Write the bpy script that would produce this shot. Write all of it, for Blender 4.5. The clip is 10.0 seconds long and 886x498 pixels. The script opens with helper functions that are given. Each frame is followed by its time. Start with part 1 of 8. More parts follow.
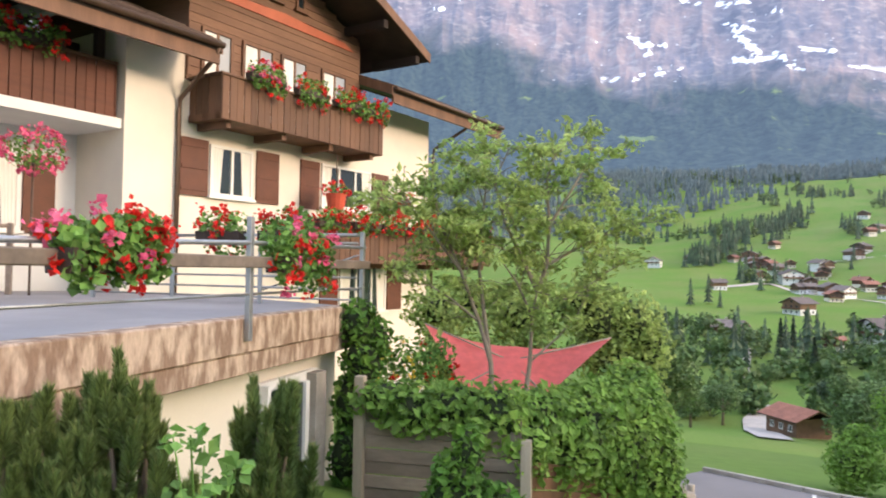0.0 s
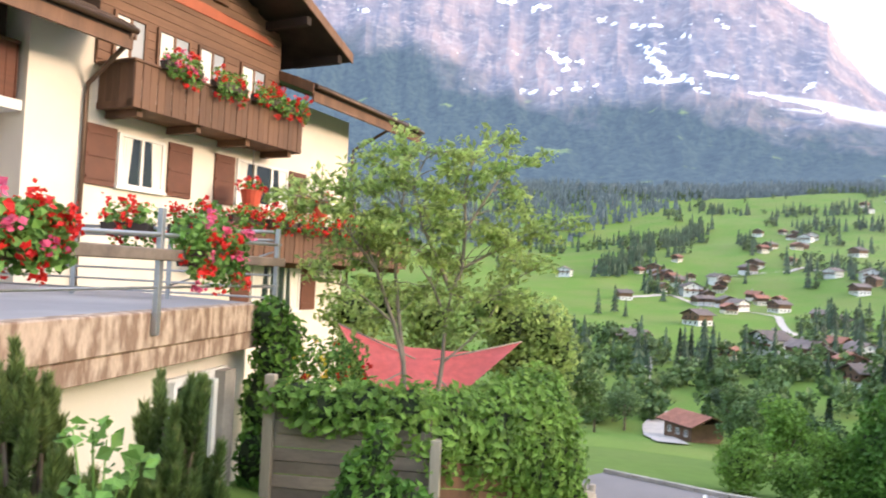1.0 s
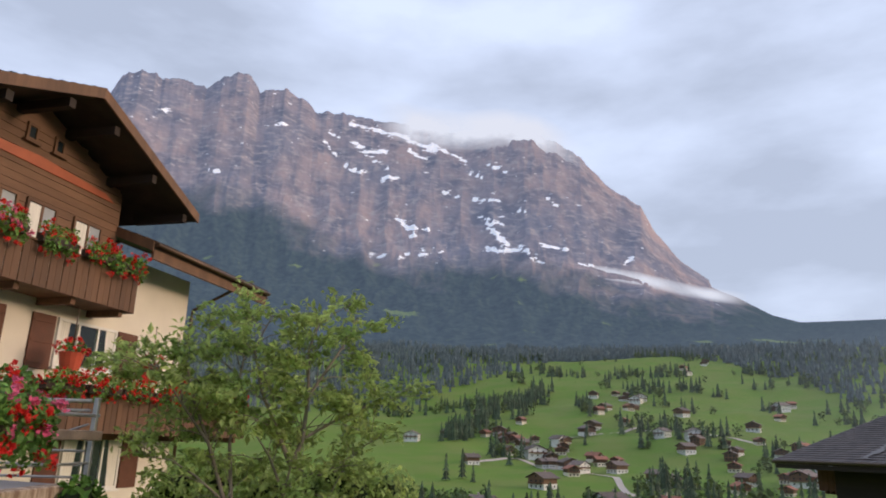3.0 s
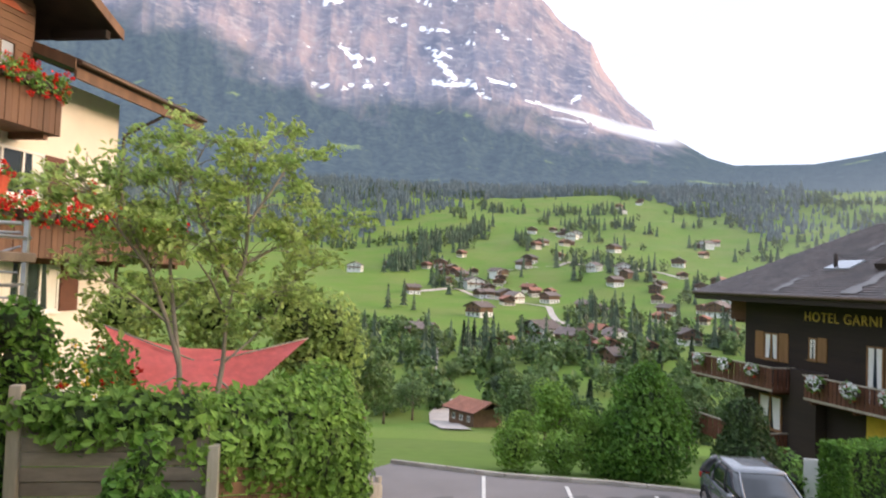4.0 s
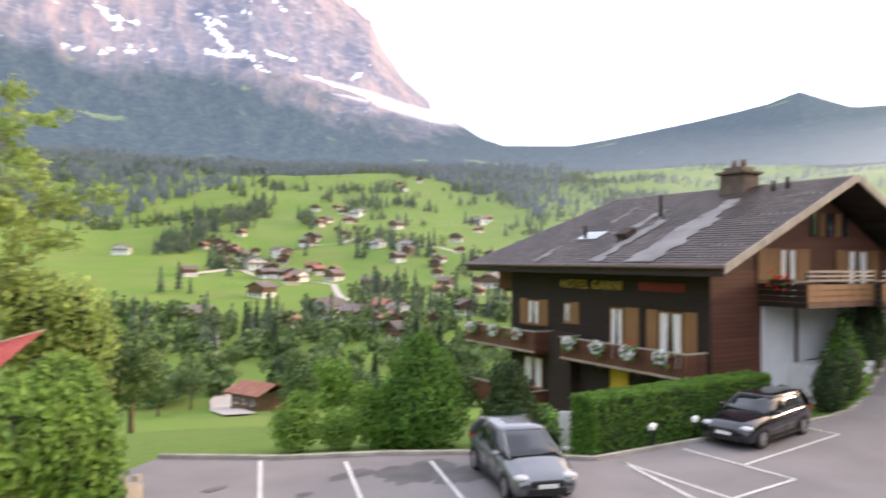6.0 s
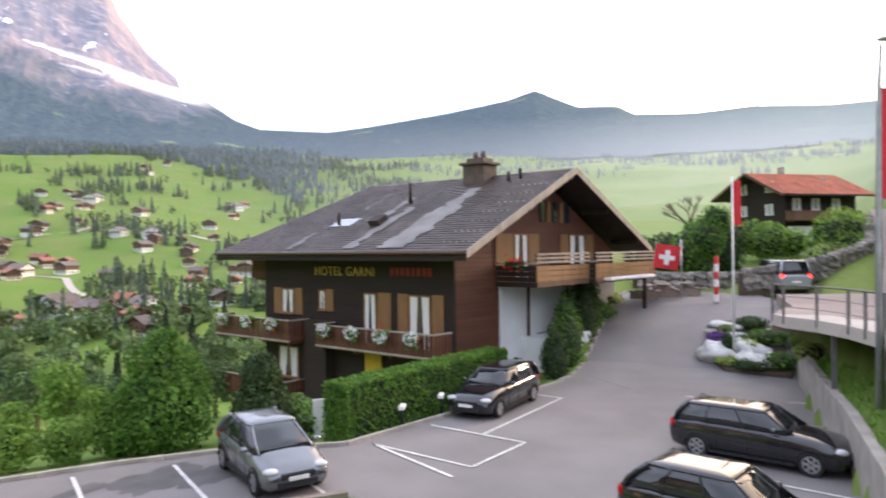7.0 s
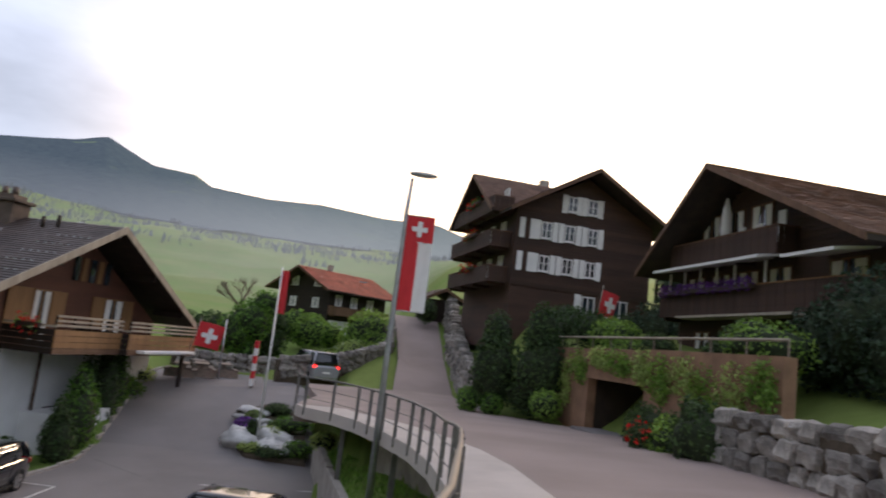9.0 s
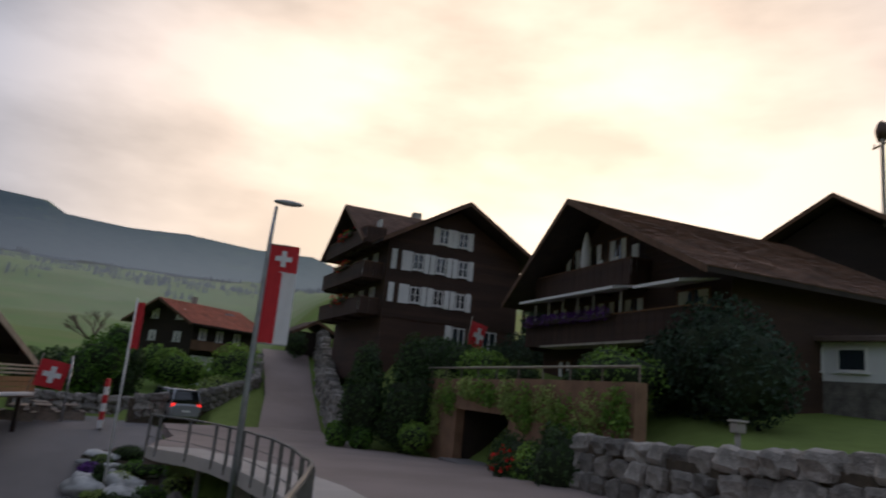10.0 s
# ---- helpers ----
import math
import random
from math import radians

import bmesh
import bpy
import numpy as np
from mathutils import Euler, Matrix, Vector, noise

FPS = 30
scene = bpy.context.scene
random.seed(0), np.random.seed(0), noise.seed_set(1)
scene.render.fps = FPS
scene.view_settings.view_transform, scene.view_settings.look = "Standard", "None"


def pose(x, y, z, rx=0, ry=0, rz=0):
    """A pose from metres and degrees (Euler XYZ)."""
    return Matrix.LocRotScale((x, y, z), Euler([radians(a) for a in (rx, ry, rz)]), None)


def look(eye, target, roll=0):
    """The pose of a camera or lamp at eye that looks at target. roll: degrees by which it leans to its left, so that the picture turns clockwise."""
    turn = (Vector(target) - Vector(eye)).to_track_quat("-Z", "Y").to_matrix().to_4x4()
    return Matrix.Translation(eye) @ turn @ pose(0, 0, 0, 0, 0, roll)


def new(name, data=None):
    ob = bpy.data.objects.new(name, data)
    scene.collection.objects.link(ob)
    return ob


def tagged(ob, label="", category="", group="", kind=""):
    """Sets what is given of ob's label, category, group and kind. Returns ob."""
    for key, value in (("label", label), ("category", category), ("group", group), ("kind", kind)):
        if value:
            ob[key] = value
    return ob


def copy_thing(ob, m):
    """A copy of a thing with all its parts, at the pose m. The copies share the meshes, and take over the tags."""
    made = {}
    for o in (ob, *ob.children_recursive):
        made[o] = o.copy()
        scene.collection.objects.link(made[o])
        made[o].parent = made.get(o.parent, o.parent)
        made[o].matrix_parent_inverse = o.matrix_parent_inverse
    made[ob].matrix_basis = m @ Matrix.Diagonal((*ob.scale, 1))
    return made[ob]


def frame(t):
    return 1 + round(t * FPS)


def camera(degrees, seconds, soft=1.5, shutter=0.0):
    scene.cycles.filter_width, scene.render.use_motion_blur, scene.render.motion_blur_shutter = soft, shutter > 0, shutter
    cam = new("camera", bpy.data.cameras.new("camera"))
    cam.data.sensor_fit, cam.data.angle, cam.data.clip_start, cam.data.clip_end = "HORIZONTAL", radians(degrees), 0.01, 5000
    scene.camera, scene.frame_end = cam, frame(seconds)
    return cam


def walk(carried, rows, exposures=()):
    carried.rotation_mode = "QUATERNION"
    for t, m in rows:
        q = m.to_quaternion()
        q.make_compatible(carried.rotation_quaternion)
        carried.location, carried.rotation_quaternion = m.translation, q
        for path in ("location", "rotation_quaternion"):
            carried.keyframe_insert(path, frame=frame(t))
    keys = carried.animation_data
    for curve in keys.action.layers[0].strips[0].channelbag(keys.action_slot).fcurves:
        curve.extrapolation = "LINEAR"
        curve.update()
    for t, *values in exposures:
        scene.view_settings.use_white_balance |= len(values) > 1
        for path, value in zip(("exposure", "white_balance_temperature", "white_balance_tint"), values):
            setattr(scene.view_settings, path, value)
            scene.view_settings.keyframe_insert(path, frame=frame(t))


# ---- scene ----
# camera: seconds, place, turn about x, y, z
ROWS = [
    (0, 0.017, -0.045, 5.874, 91.61, -0.95, -3.16),
    (0.5, -0.002, -0.101, 5.826, 91.64, -1.51, -6.49),
    (1, 0.001, -0.125, 5.832, 92.16, -2.66, -10.04),
    (1.5, 0.012, -0.024, 5.867, 98.31, -4.44, -15.05),
    (1.8, 0.035, -0.041, 5.887, 102.02, -3.46, -17.57),
    (2, 0.033, -0.063, 5.886, 104.18, -2.84, -19.09),
    (2.2, 0.031, -0.084, 5.896, 105.86, -2.37, -20.41),
    (3.3, 0.048, -0.143, 5.888, 105.45, -1.13, -23.20),
    (3.5, 0.066, -0.153, 5.895, 100.63, -1.79, -24.25),
    (4, 0.091, -0.077, 5.830, 92.50, -2.15, -26.93),
    (4.5, 0.100, -0.050, 5.833, 90.26, -0.86, -29.07),
    (5, 0.081, -0.050, 5.825, 88.10, 1.56, -30.44),
    (5.2, 0.082, -0.039, 5.787, 87.95, 1.86, -30.99),
    (6.3, 0.597, -0.078, 5.812, 91.82, -1.03, -51.31),
    (6.5, 0.642, -0.084, 5.798, 91.52, -0.96, -55.47),
    (7, 0.708, -0.246, 5.853, 89.92, 0.65, -63.67),
    (7.5, 0.845, -0.285, 5.935, 88.92, 0.92, -69.63),
    (8, 0.876, -0.430, 5.928, 92.90, -1.01, -75.06),
    (8.5, 1.144, -0.572, 6.023, 95.26, -3.86, -88.04),
    (9, 1.285, -0.659, 6.025, 98.02, -6.68, -98.82),
    (9.3, 1.273, -0.782, 6.029, 98.42, -5.44, -101.32),
    (9.5, 1.284, -0.836, 6.028, 99.57, -5.30, -102.66),
    (10, 1.355, -0.957, 6.019, 101.70, -5.34, -108.86),
]
cam = camera(64.38, 10.0, soft=1.9, shutter=0.4)
EXPOSURES = [(0.0, 0.65, 5900, 12), (0.5, 0.75, 5900, 12), (1.0, 0.9, 5900, 12), (2.0, 0.55, 5900, 12), (2.6, 0.0, 6000, 13), (3.3, -0.6, 6200, 14), (3.6, -0.45, 6200, 14), (3.9, 0.3, 6300, 14), (4.3, 0.9, 6800, 15), (5.2, 1.0, 7200, 16),
             (6.5, 0.8, 6400, 17), (7.5, 0.85, 6450, 16), (8.0, 0.6, 6450, 16), (8.5, 0.25, 6450, 16), (9.0, -0.3, 6450, 16), (9.5, -0.8, 6350, 16), (10.0, -1.45, 6050, 14)]
walk(cam, [(t, pose(x, y, z, rx, ry, rz)) for t, x, y, z, rx, ry, rz in ROWS], EXPOSURES)

# ---- world, sun ----
SUN_AZ, SUN_EL = 114.6, 13.0          # degrees, clockwise from +y
SUN_DIR = Vector((math.sin(radians(SUN_AZ)) * math.cos(radians(SUN_EL)), math.cos(radians(SUN_AZ)) * math.cos(radians(SUN_EL)), math.sin(radians(SUN_EL))))
world = bpy.data.worlds.new("world")
scene.world = world
world.use_nodes = True
wn, wl = world.node_tree.nodes, world.node_tree.links
wn.clear()
w_out, w_bg = wn.new("ShaderNodeOutputWorld"), wn.new("ShaderNodeBackground")
sky = wn.new("ShaderNodeTexSky")
sky.sky_type, sky.sun_disc = "NISHITA", False
sky.sun_elevation, sky.sun_rotation = radians(SUN_EL), radians(SUN_AZ)
sky.air_density, sky.dust_density = 1.0, 2.0
w_tc, w_map, w_noise, w_ramp = (wn.new("ShaderNodeTexCoord"), wn.new("ShaderNodeMapping"), wn.new("ShaderNodeTexNoise"), wn.new("ShaderNodeValToRGB"))
w_map.inputs["Scale"].default_value = (1.3, 1.3, 3.6)
w_noise.inputs["Scale"].default_value, w_noise.inputs["Detail"].default_value = 1.9, 6
w_ramp.color_ramp.elements[0].position, w_ramp.color_ramp.elements[0].color = 0.36, (0.62, 0.62, 0.62, 1)
w_ramp.color_ramp.elements[1].position, w_ramp.color_ramp.elements[1].color = 0.62, (1, 1, 1, 1)
w_dot, w_glow = wn.new("ShaderNodeVectorMath"), wn.new("ShaderNodeMapRange")
w_dot.operation = "DOT_PRODUCT"
w_dot.inputs[1].default_value = SUN_DIR
w_glow.inputs["From Min"].default_value, w_glow.inputs["From Max"].default_value = 0.66, 1.0
w_glow.inputs["To Min"].default_value, w_glow.inputs["To Max"].default_value = 0.0, 1.0
w_glow.interpolation_type = "SMOOTHSTEP"
w_cloud = wn.new("ShaderNodeMix")
w_cloud.data_type = "RGBA"
w_cloud.inputs["A"].default_value, w_cloud.inputs["B"].default_value = (0.72, 0.80, 0.95, 1), (2.8, 2.15, 1.5, 1)
w_shade = wn.new("ShaderNodeMix")
w_shade.data_type, w_shade.blend_type = "RGBA", "MULTIPLY"
w_shade.inputs["Factor"].default_value = 1.0
w_dim = wn.new("ShaderNodeMix")
w_dim.data_type, w_dim.blend_type = "RGBA", "MULTIPLY"
w_dim.inputs["Factor"].default_value = 1.0
w_dim.inputs["B"].default_value = (0.09, 0.09, 0.09, 1)
w_mix = wn.new("ShaderNodeMix")
w_mix.data_type = "RGBA"
wl.new(w_tc.outputs["Generated"], w_map.inputs["Vector"])
wl.new(w_map.outputs["Vector"], w_noise.inputs["Vector"])
wl.new(w_noise.outputs["Fac"], w_ramp.inputs["Fac"])
wl.new(w_tc.outputs["Generated"], w_dot.inputs[0])
wl.new(w_dot.outputs["Value"], w_glow.inputs["Value"])
wl.new(w_glow.outputs["Result"], w_cloud.inputs["Factor"])
wl.new(w_cloud.outputs["Result"], w_shade.inputs["A"])
wl.new(w_ramp.outputs["Color"], w_shade.inputs["B"])
wl.new(sky.outputs["Color"], w_dim.inputs["A"])
w_mix.inputs["Factor"].default_value = 0.85
wl.new(w_dim.outputs["Result"], w_mix.inputs["A"])
wl.new(w_shade.outputs["Result"], w_mix.inputs["B"])
wl.new(w_mix.outputs["Result"], w_bg.inputs["Color"])
w_bg.inputs["Strength"].default_value = 1.7
wl.new(w_bg.outputs["Background"], w_out.inputs["Surface"])
sun = new("sun", bpy.data.lights.new("sun", "SUN"))
sun.data.energy, sun.data.angle, sun.data.color = 1.7, radians(10), (1.0, 0.72, 0.46)
sun.matrix_world = look(SUN_DIR * 100, (0, 0, 0))

# ---- materials ----
def rgb(c):
    return (c[0], c[1], c[2], 1)


def material(name, color, rough=0.8, metal=0.0, vary=0.25, scale=6.0, fine=40.0, bump=0.15, dist=0.01, color2=None, stretch=(1, 1, 1), piece=0.0, spec=0.5, island=0.0, mask=(0.35, 0.65)):
    """Two scales of noise on a base colour, relief from the finer one; piece and island: brightness spread from piece to piece."""
    m = bpy.data.materials.new(name)
    m.use_nodes = True
    n, l = m.node_tree.nodes, m.node_tree.links
    b = n["Principled BSDF"]
    b.inputs["Roughness"].default_value, b.inputs["Metallic"].default_value = rough, metal
    b.inputs["Specular IOR Level"].default_value = spec
    tc, mp = n.new("ShaderNodeTexCoord"), n.new("ShaderNodeMapping")
    mp.inputs["Scale"].default_value = stretch
    l.new(tc.outputs["Object"], mp.inputs["Vector"])
    big, small = n.new("ShaderNodeTexNoise"), n.new("ShaderNodeTexNoise")
    big.inputs["Scale"].default_value, big.inputs["Detail"].default_value = scale, 4
    small.inputs["Scale"].default_value, small.inputs["Detail"].default_value = fine, 3
    for q in (big, small):
        l.new(mp.outputs["Vector"], q.inputs["Vector"])
    ramp = n.new("ShaderNodeMapRange")
    ramp.inputs["From Min"].default_value, ramp.inputs["From Max"].default_value = mask
    l.new(big.outputs["Fac"], ramp.inputs["Value"])
    mix = n.new("ShaderNodeMix")
    mix.data_type = "RGBA"
    mix.inputs["A"].default_value = rgb(color)
    mix.inputs["B"].default_value = rgb(color2 if color2 else [c * (1 - vary) for c in color])
    l.new(ramp.outputs["Result"], mix.inputs["Factor"])
    hsv = n.new("ShaderNodeHueSaturation")
    l.new(mix.outputs["Result"], hsv.inputs["Color"])
    val = n.new("ShaderNodeMapRange")
    val.inputs["To Min"].default_value, val.inputs["To Max"].default_value = 1 - vary * 0.7, 1 + vary * 0.7
    l.new(small.outputs["Fac"], val.inputs["Value"])
    out = val.outputs["Result"]
    for amount, node, socket in ((piece, "ShaderNodeObjectInfo", "Random"), (island, "ShaderNodeNewGeometry", "Random Per Island")):
        if amount:
            info, r2, mul = n.new(node), n.new("ShaderNodeMapRange"), n.new("ShaderNodeMath")
            r2.inputs["To Min"].default_value, r2.inputs["To Max"].default_value = 1 - amount, 1 + amount
            mul.operation = "MULTIPLY"
            l.new(info.outputs[socket], r2.inputs["Value"])
            l.new(r2.outputs["Result"], mul.inputs[0])
            l.new(out, mul.inputs[1])
            out = mul.outputs["Value"]
    l.new(out, hsv.inputs["Value"])
    l.new(hsv.outputs["Color"], b.inputs["Base Color"])
    if bump:
        bp = n.new("ShaderNodeBump")
        bp.inputs["Strength"].default_value, bp.inputs["Distance"].default_value = bump, dist
        l.new(small.outputs["Fac"], bp.inputs["Height"])
        l.new(bp.outputs["Normal"], b.inputs["Normal"])
    return m


def leafy(name, color, color2, spread=0.45, rough=0.6, trans=0.25):
    m = material(name, color, rough, vary=0.3, scale=1.2, fine=8, bump=0, color2=color2, island=spread, spec=0.3)
    m.node_tree.nodes["Principled BSDF"].inputs["Transmission Weight"].default_value = 0.0
    n, l = m.node_tree.nodes, m.node_tree.links
    tr, add = n.new("ShaderNodeBsdfTranslucent"), n.new("ShaderNodeMixShader")
    hsv = [q for q in n if q.type == "HUE_SAT"][0]
    l.new(hsv.outputs["Color"], tr.inputs["Color"])
    add.inputs["Fac"].default_value = trans
    l.new(n["Principled BSDF"].outputs["BSDF"], add.inputs[1])
    l.new(tr.outputs["BSDF"], add.inputs[2])
    l.new(add.outputs["Shader"], n["Material Output"].inputs["Surface"])
    return m


def glassy(name, color=(0.03, 0.04, 0.05), rough=0.06):
    m = material(name, color, rough, vary=0.2, scale=0.7, fine=3, bump=0.02, dist=0.002)
    m.node_tree.nodes["Principled BSDF"].inputs["Coat Weight"].default_value = 0.6
    return m


M = {}
M["plaster"] = material("warm_white_plaster", (0.76, 0.70, 0.60), 0.9, vary=0.08, scale=1.1, fine=60, bump=0.25, dist=0.004)
M["plaster_white"] = material("white_plaster", (0.75, 0.75, 0.74), 0.9, vary=0.08, scale=1.3, fine=60, bump=0.2, dist=0.004)
M["wood_brown"] = material("brown_stained_wood", (0.17, 0.085, 0.045), 0.7, vary=0.35, scale=3, fine=28, stretch=(1, 1, 0.12), bump=0.3, dist=0.006, piece=0.22)
M["wood_facade"] = material("weathered_brown_boarding", (0.20, 0.105, 0.06), 0.75, vary=0.3, scale=2, fine=24, stretch=(0.15, 0.15, 1), bump=0.3, dist=0.006, piece=0.1)
M["wood_dark"] = material("dark_boarding", (0.026, 0.014, 0.009), 0.8, vary=0.35, scale=2, fine=24, stretch=(0.15, 0.15, 1), bump=0.35, dist=0.006, piece=0.15)
M["wood_umber"] = material("umber_weathered_boarding", (0.06, 0.028, 0.016), 0.75, vary=0.35, scale=2, fine=24, stretch=(0.15, 0.15, 1), bump=0.35, dist=0.006, piece=0.15)
M["roof_umber"] = material("red_brown_roof_tile", (0.19, 0.10, 0.068), 0.75, vary=0.35, scale=0.6, fine=9, bump=0.3, dist=0.02, piece=0.2, island=0.25)
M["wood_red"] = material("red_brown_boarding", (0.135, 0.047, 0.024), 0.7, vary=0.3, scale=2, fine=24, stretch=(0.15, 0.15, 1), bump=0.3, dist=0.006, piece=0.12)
M["wood_ochre"] = material("ochre_shutter_wood", (0.27, 0.135, 0.05), 0.65, vary=0.25, scale=3, fine=26, stretch=(1, 1, 0.15), bump=0.2, dist=0.004)
M["wood_grey"] = material("weathered_grey_wood", (0.24, 0.19, 0.15), 0.85, vary=0.35, scale=3, fine=22, stretch=(0.12, 1, 1), bump=0.35, dist=0.006, piece=0.25)
M["wood_light"] = material("pale_weathered_wood", (0.42, 0.36, 0.28), 0.85, vary=0.3, scale=3, fine=30, stretch=(1, 1, 0.15), bump=0.3, dist=0.005)
M["shutter"] = material("red_brown_shutter_paint", (0.13, 0.045, 0.022), 0.6, vary=0.2, scale=3, fine=30, bump=0.15, dist=0.003)
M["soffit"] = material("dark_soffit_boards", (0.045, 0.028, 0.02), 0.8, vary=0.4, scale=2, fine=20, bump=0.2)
M["roof"] = material("brown_roof_tile", (0.125, 0.085, 0.07), 0.7, vary=0.35, scale=0.6, fine=9, bump=0.3, dist=0.02, piece=0.2, island=0.25)
M["roof_red"] = material("red_roof_tile", (0.42, 0.10, 0.055), 0.75, vary=0.3, scale=0.8, fine=10, bump=0.3, dist=0.02, island=0.2)
M["roof_hotel"] = material("dark_slate_shingle", (0.085, 0.062, 0.055), 0.55, vary=0.35, scale=0.5, fine=14, bump=0.25, dist=0.01, piece=0.25, island=0.3)
M["roof_worn"] = material("pale_weathered_roof_sheet", (0.22, 0.20, 0.19), 0.6, vary=0.35, scale=0.7, fine=12, bump=0.15, dist=0.01)
M["metal_grey"] = material("galvanised_steel", (0.42, 0.43, 0.44), 0.45, 0.75, vary=0.2, scale=5, fine=50, bump=0.08, dist=0.002)
M["metal_dark"] = material("dark_brown_gutter_metal", (0.12, 0.075, 0.05), 0.45, 0.5, vary=0.25, scale=4, fine=40, bump=0.1, dist=0.002)
M["concrete"] = material("weathered_concrete", (0.42, 0.38, 0.33), 0.9, vary=0.3, scale=1.6, fine=30, bump=0.3, dist=0.006)
M["concrete_stained"] = material("rust_stained_concrete", (0.27, 0.18, 0.125), 0.9, vary=0.5, scale=9, fine=40, bump=0.5, dist=0.01, color2=(0.54, 0.42, 0.32), stretch=(1, 1, 0.35), mask=(0.42, 0.60))
M["deck"] = material("grey_terrace_slab", (0.34, 0.32, 0.32), 0.85, vary=0.2, scale=0.8, fine=30, bump=0.15, dist=0.004)
M["asphalt"] = material("grey_worn_asphalt", (0.22, 0.20, 0.195), 0.8, vary=0.2, scale=0.35, fine=45, bump=0.3, dist=0.006)
M["asphalt_road"] = material("pinkish_grey_asphalt", (0.30, 0.235, 0.21), 0.8, vary=0.2, scale=0.3, fine=45, bump=0.3, dist=0.006)
M["asphalt_wet"] = material("dark_damp_asphalt_patch", (0.105, 0.095, 0.09), 0.6, vary=0.3, scale=1.4, fine=45, bump=0.2, dist=0.005)
M["line"] = material("worn_white_road_paint", (0.72, 0.70, 0.66), 0.8, vary=0.3, scale=5, fine=40, bump=0.1, dist=0.003)
M["pavement"] = material("pale_concrete_pavement", (0.52, 0.46, 0.41), 0.88, vary=0.15, scale=0.8, fine=40, bump=0.2, dist=0.004)
M["stone"] = material("grey_wall_boulder", (0.33, 0.30, 0.265), 0.9, vary=0.5, scale=2.5, fine=14, bump=0.9, dist=0.04, piece=0.45)
M["rock_white"] = material("pale_garden_rock", (0.58, 0.57, 0.55), 0.85, vary=0.3, scale=3, fine=18, bump=0.5, dist=0.02, piece=0.2)
M["white"] = material("white_paint", (0.78, 0.77, 0.74), 0.5, vary=0.06, scale=3, fine=40, bump=0.05, dist=0.002)
M["curtain"] = material("white_net_curtain", (0.80, 0.78, 0.72), 0.9, vary=0.15, scale=9, fine=40, stretch=(3, 3, 0.2), bump=0.3, dist=0.01)
M["glass"] = glassy("window_glass")
# reflected sky painted in as a much brighter base colour
M["glass_bright"] = glassy("sky_reflecting_glass", (0.30, 0.32, 0.34), 0.03)
M["orange_trim"] = material("orange_painted_trim", (0.42, 0.105, 0.045), 0.6, vary=0.15, scale=3, fine=30, bump=0.1, dist=0.003)
M["red"] = material("red_flag_cloth", (0.62, 0.03, 0.035), 0.8, vary=0.12, scale=3, fine=60, bump=0.15, dist=0.004)
M["cloth_white"] = material("white_flag_cloth", (0.78, 0.76, 0.74), 0.8, vary=0.06, scale=3, fine=60, bump=0.15, dist=0.004)
M["parasol"] = leafy("faded_red_canvas", (0.90, 0.22, 0.23), (0.82, 0.18, 0.18), spread=0.02, rough=0.85, trans=0.5)
M["sign_gold"] = material("gold_sign_letter", (0.55, 0.37, 0.06), 0.5, vary=0.15, scale=8, fine=40, bump=0.05)
M["sign_red"] = material("faded_red_sign_letter", (0.22, 0.02, 0.015), 0.6, vary=0.15, scale=8, fine=40, bump=0.05)
M["yellow"] = material("yellow_painted_door", (0.62, 0.40, 0.03), 0.6, vary=0.15, scale=4, fine=30, bump=0.1, dist=0.003)
M["terracotta"] = material("red_plastic_pot", (0.50, 0.075, 0.03), 0.6, vary=0.15, scale=6, fine=40, bump=0.1, dist=0.003)
M["planter"] = material("dark_planter_box", (0.06, 0.04, 0.03), 0.7, vary=0.25, scale=6, fine=40, bump=0.1, dist=0.003)
M["black"] = material("black_rubber", (0.018, 0.018, 0.018), 0.8, vary=0.3, scale=8, fine=60, bump=0.1, dist=0.003)
M["rim"] = material("silver_alloy", (0.55, 0.56, 0.57), 0.3, 0.9, vary=0.12, scale=9, fine=40, bump=0.02)
M["bark"] = material("grey_brown_bark", (0.22, 0.17, 0.12), 0.9, vary=0.4, scale=6, fine=30, stretch=(1, 1, 0.25), bump=0.5, dist=0.01)
M["bark_pale"] = material("pale_grey_bark", (0.30, 0.25, 0.19), 0.9, vary=0.35, scale=7, fine=34, stretch=(1, 1, 0.3), bump=0.4, dist=0.006)
M["chimney"] = material("sooty_brown_render", (0.13, 0.095, 0.075), 0.9, vary=0.35, scale=2, fine=24, bump=0.3, dist=0.01)
# steel darkened to paint in backlit rails and the shade under the footway
M["rail_dull"] = material("backlit_shaded_steel", (0.20, 0.19, 0.18), 0.55, 0.6, vary=0.25, scale=5, fine=50, bump=0.08, dist=0.002)
M["rust"] = material("rusty_terrace_plaster", (0.30, 0.17, 0.10), 0.9, vary=0.35, scale=1.2, fine=26, bump=0.3, dist=0.006)
M["leaf_tree"] = leafy("young_tree_leaf", (0.42, 0.50, 0.16), (0.30, 0.41, 0.12), trans=0.5)
M["leaf_ivy"] = leafy("creeper_leaf", (0.25, 0.39, 0.075), (0.15, 0.27, 0.05), trans=0.42)
M["leaf_dark"] = leafy("dark_shrub_leaf", (0.065, 0.105, 0.03), (0.035, 0.07, 0.022))
M["leaf_hedge"] = leafy("clipped_hedge_leaf", (0.14, 0.27, 0.04), (0.08, 0.18, 0.03), trans=0.35)
M["leaf_pine"] = leafy("mountain_pine_needle", (0.19, 0.25, 0.075), (0.11, 0.165, 0.05), rough=0.55)
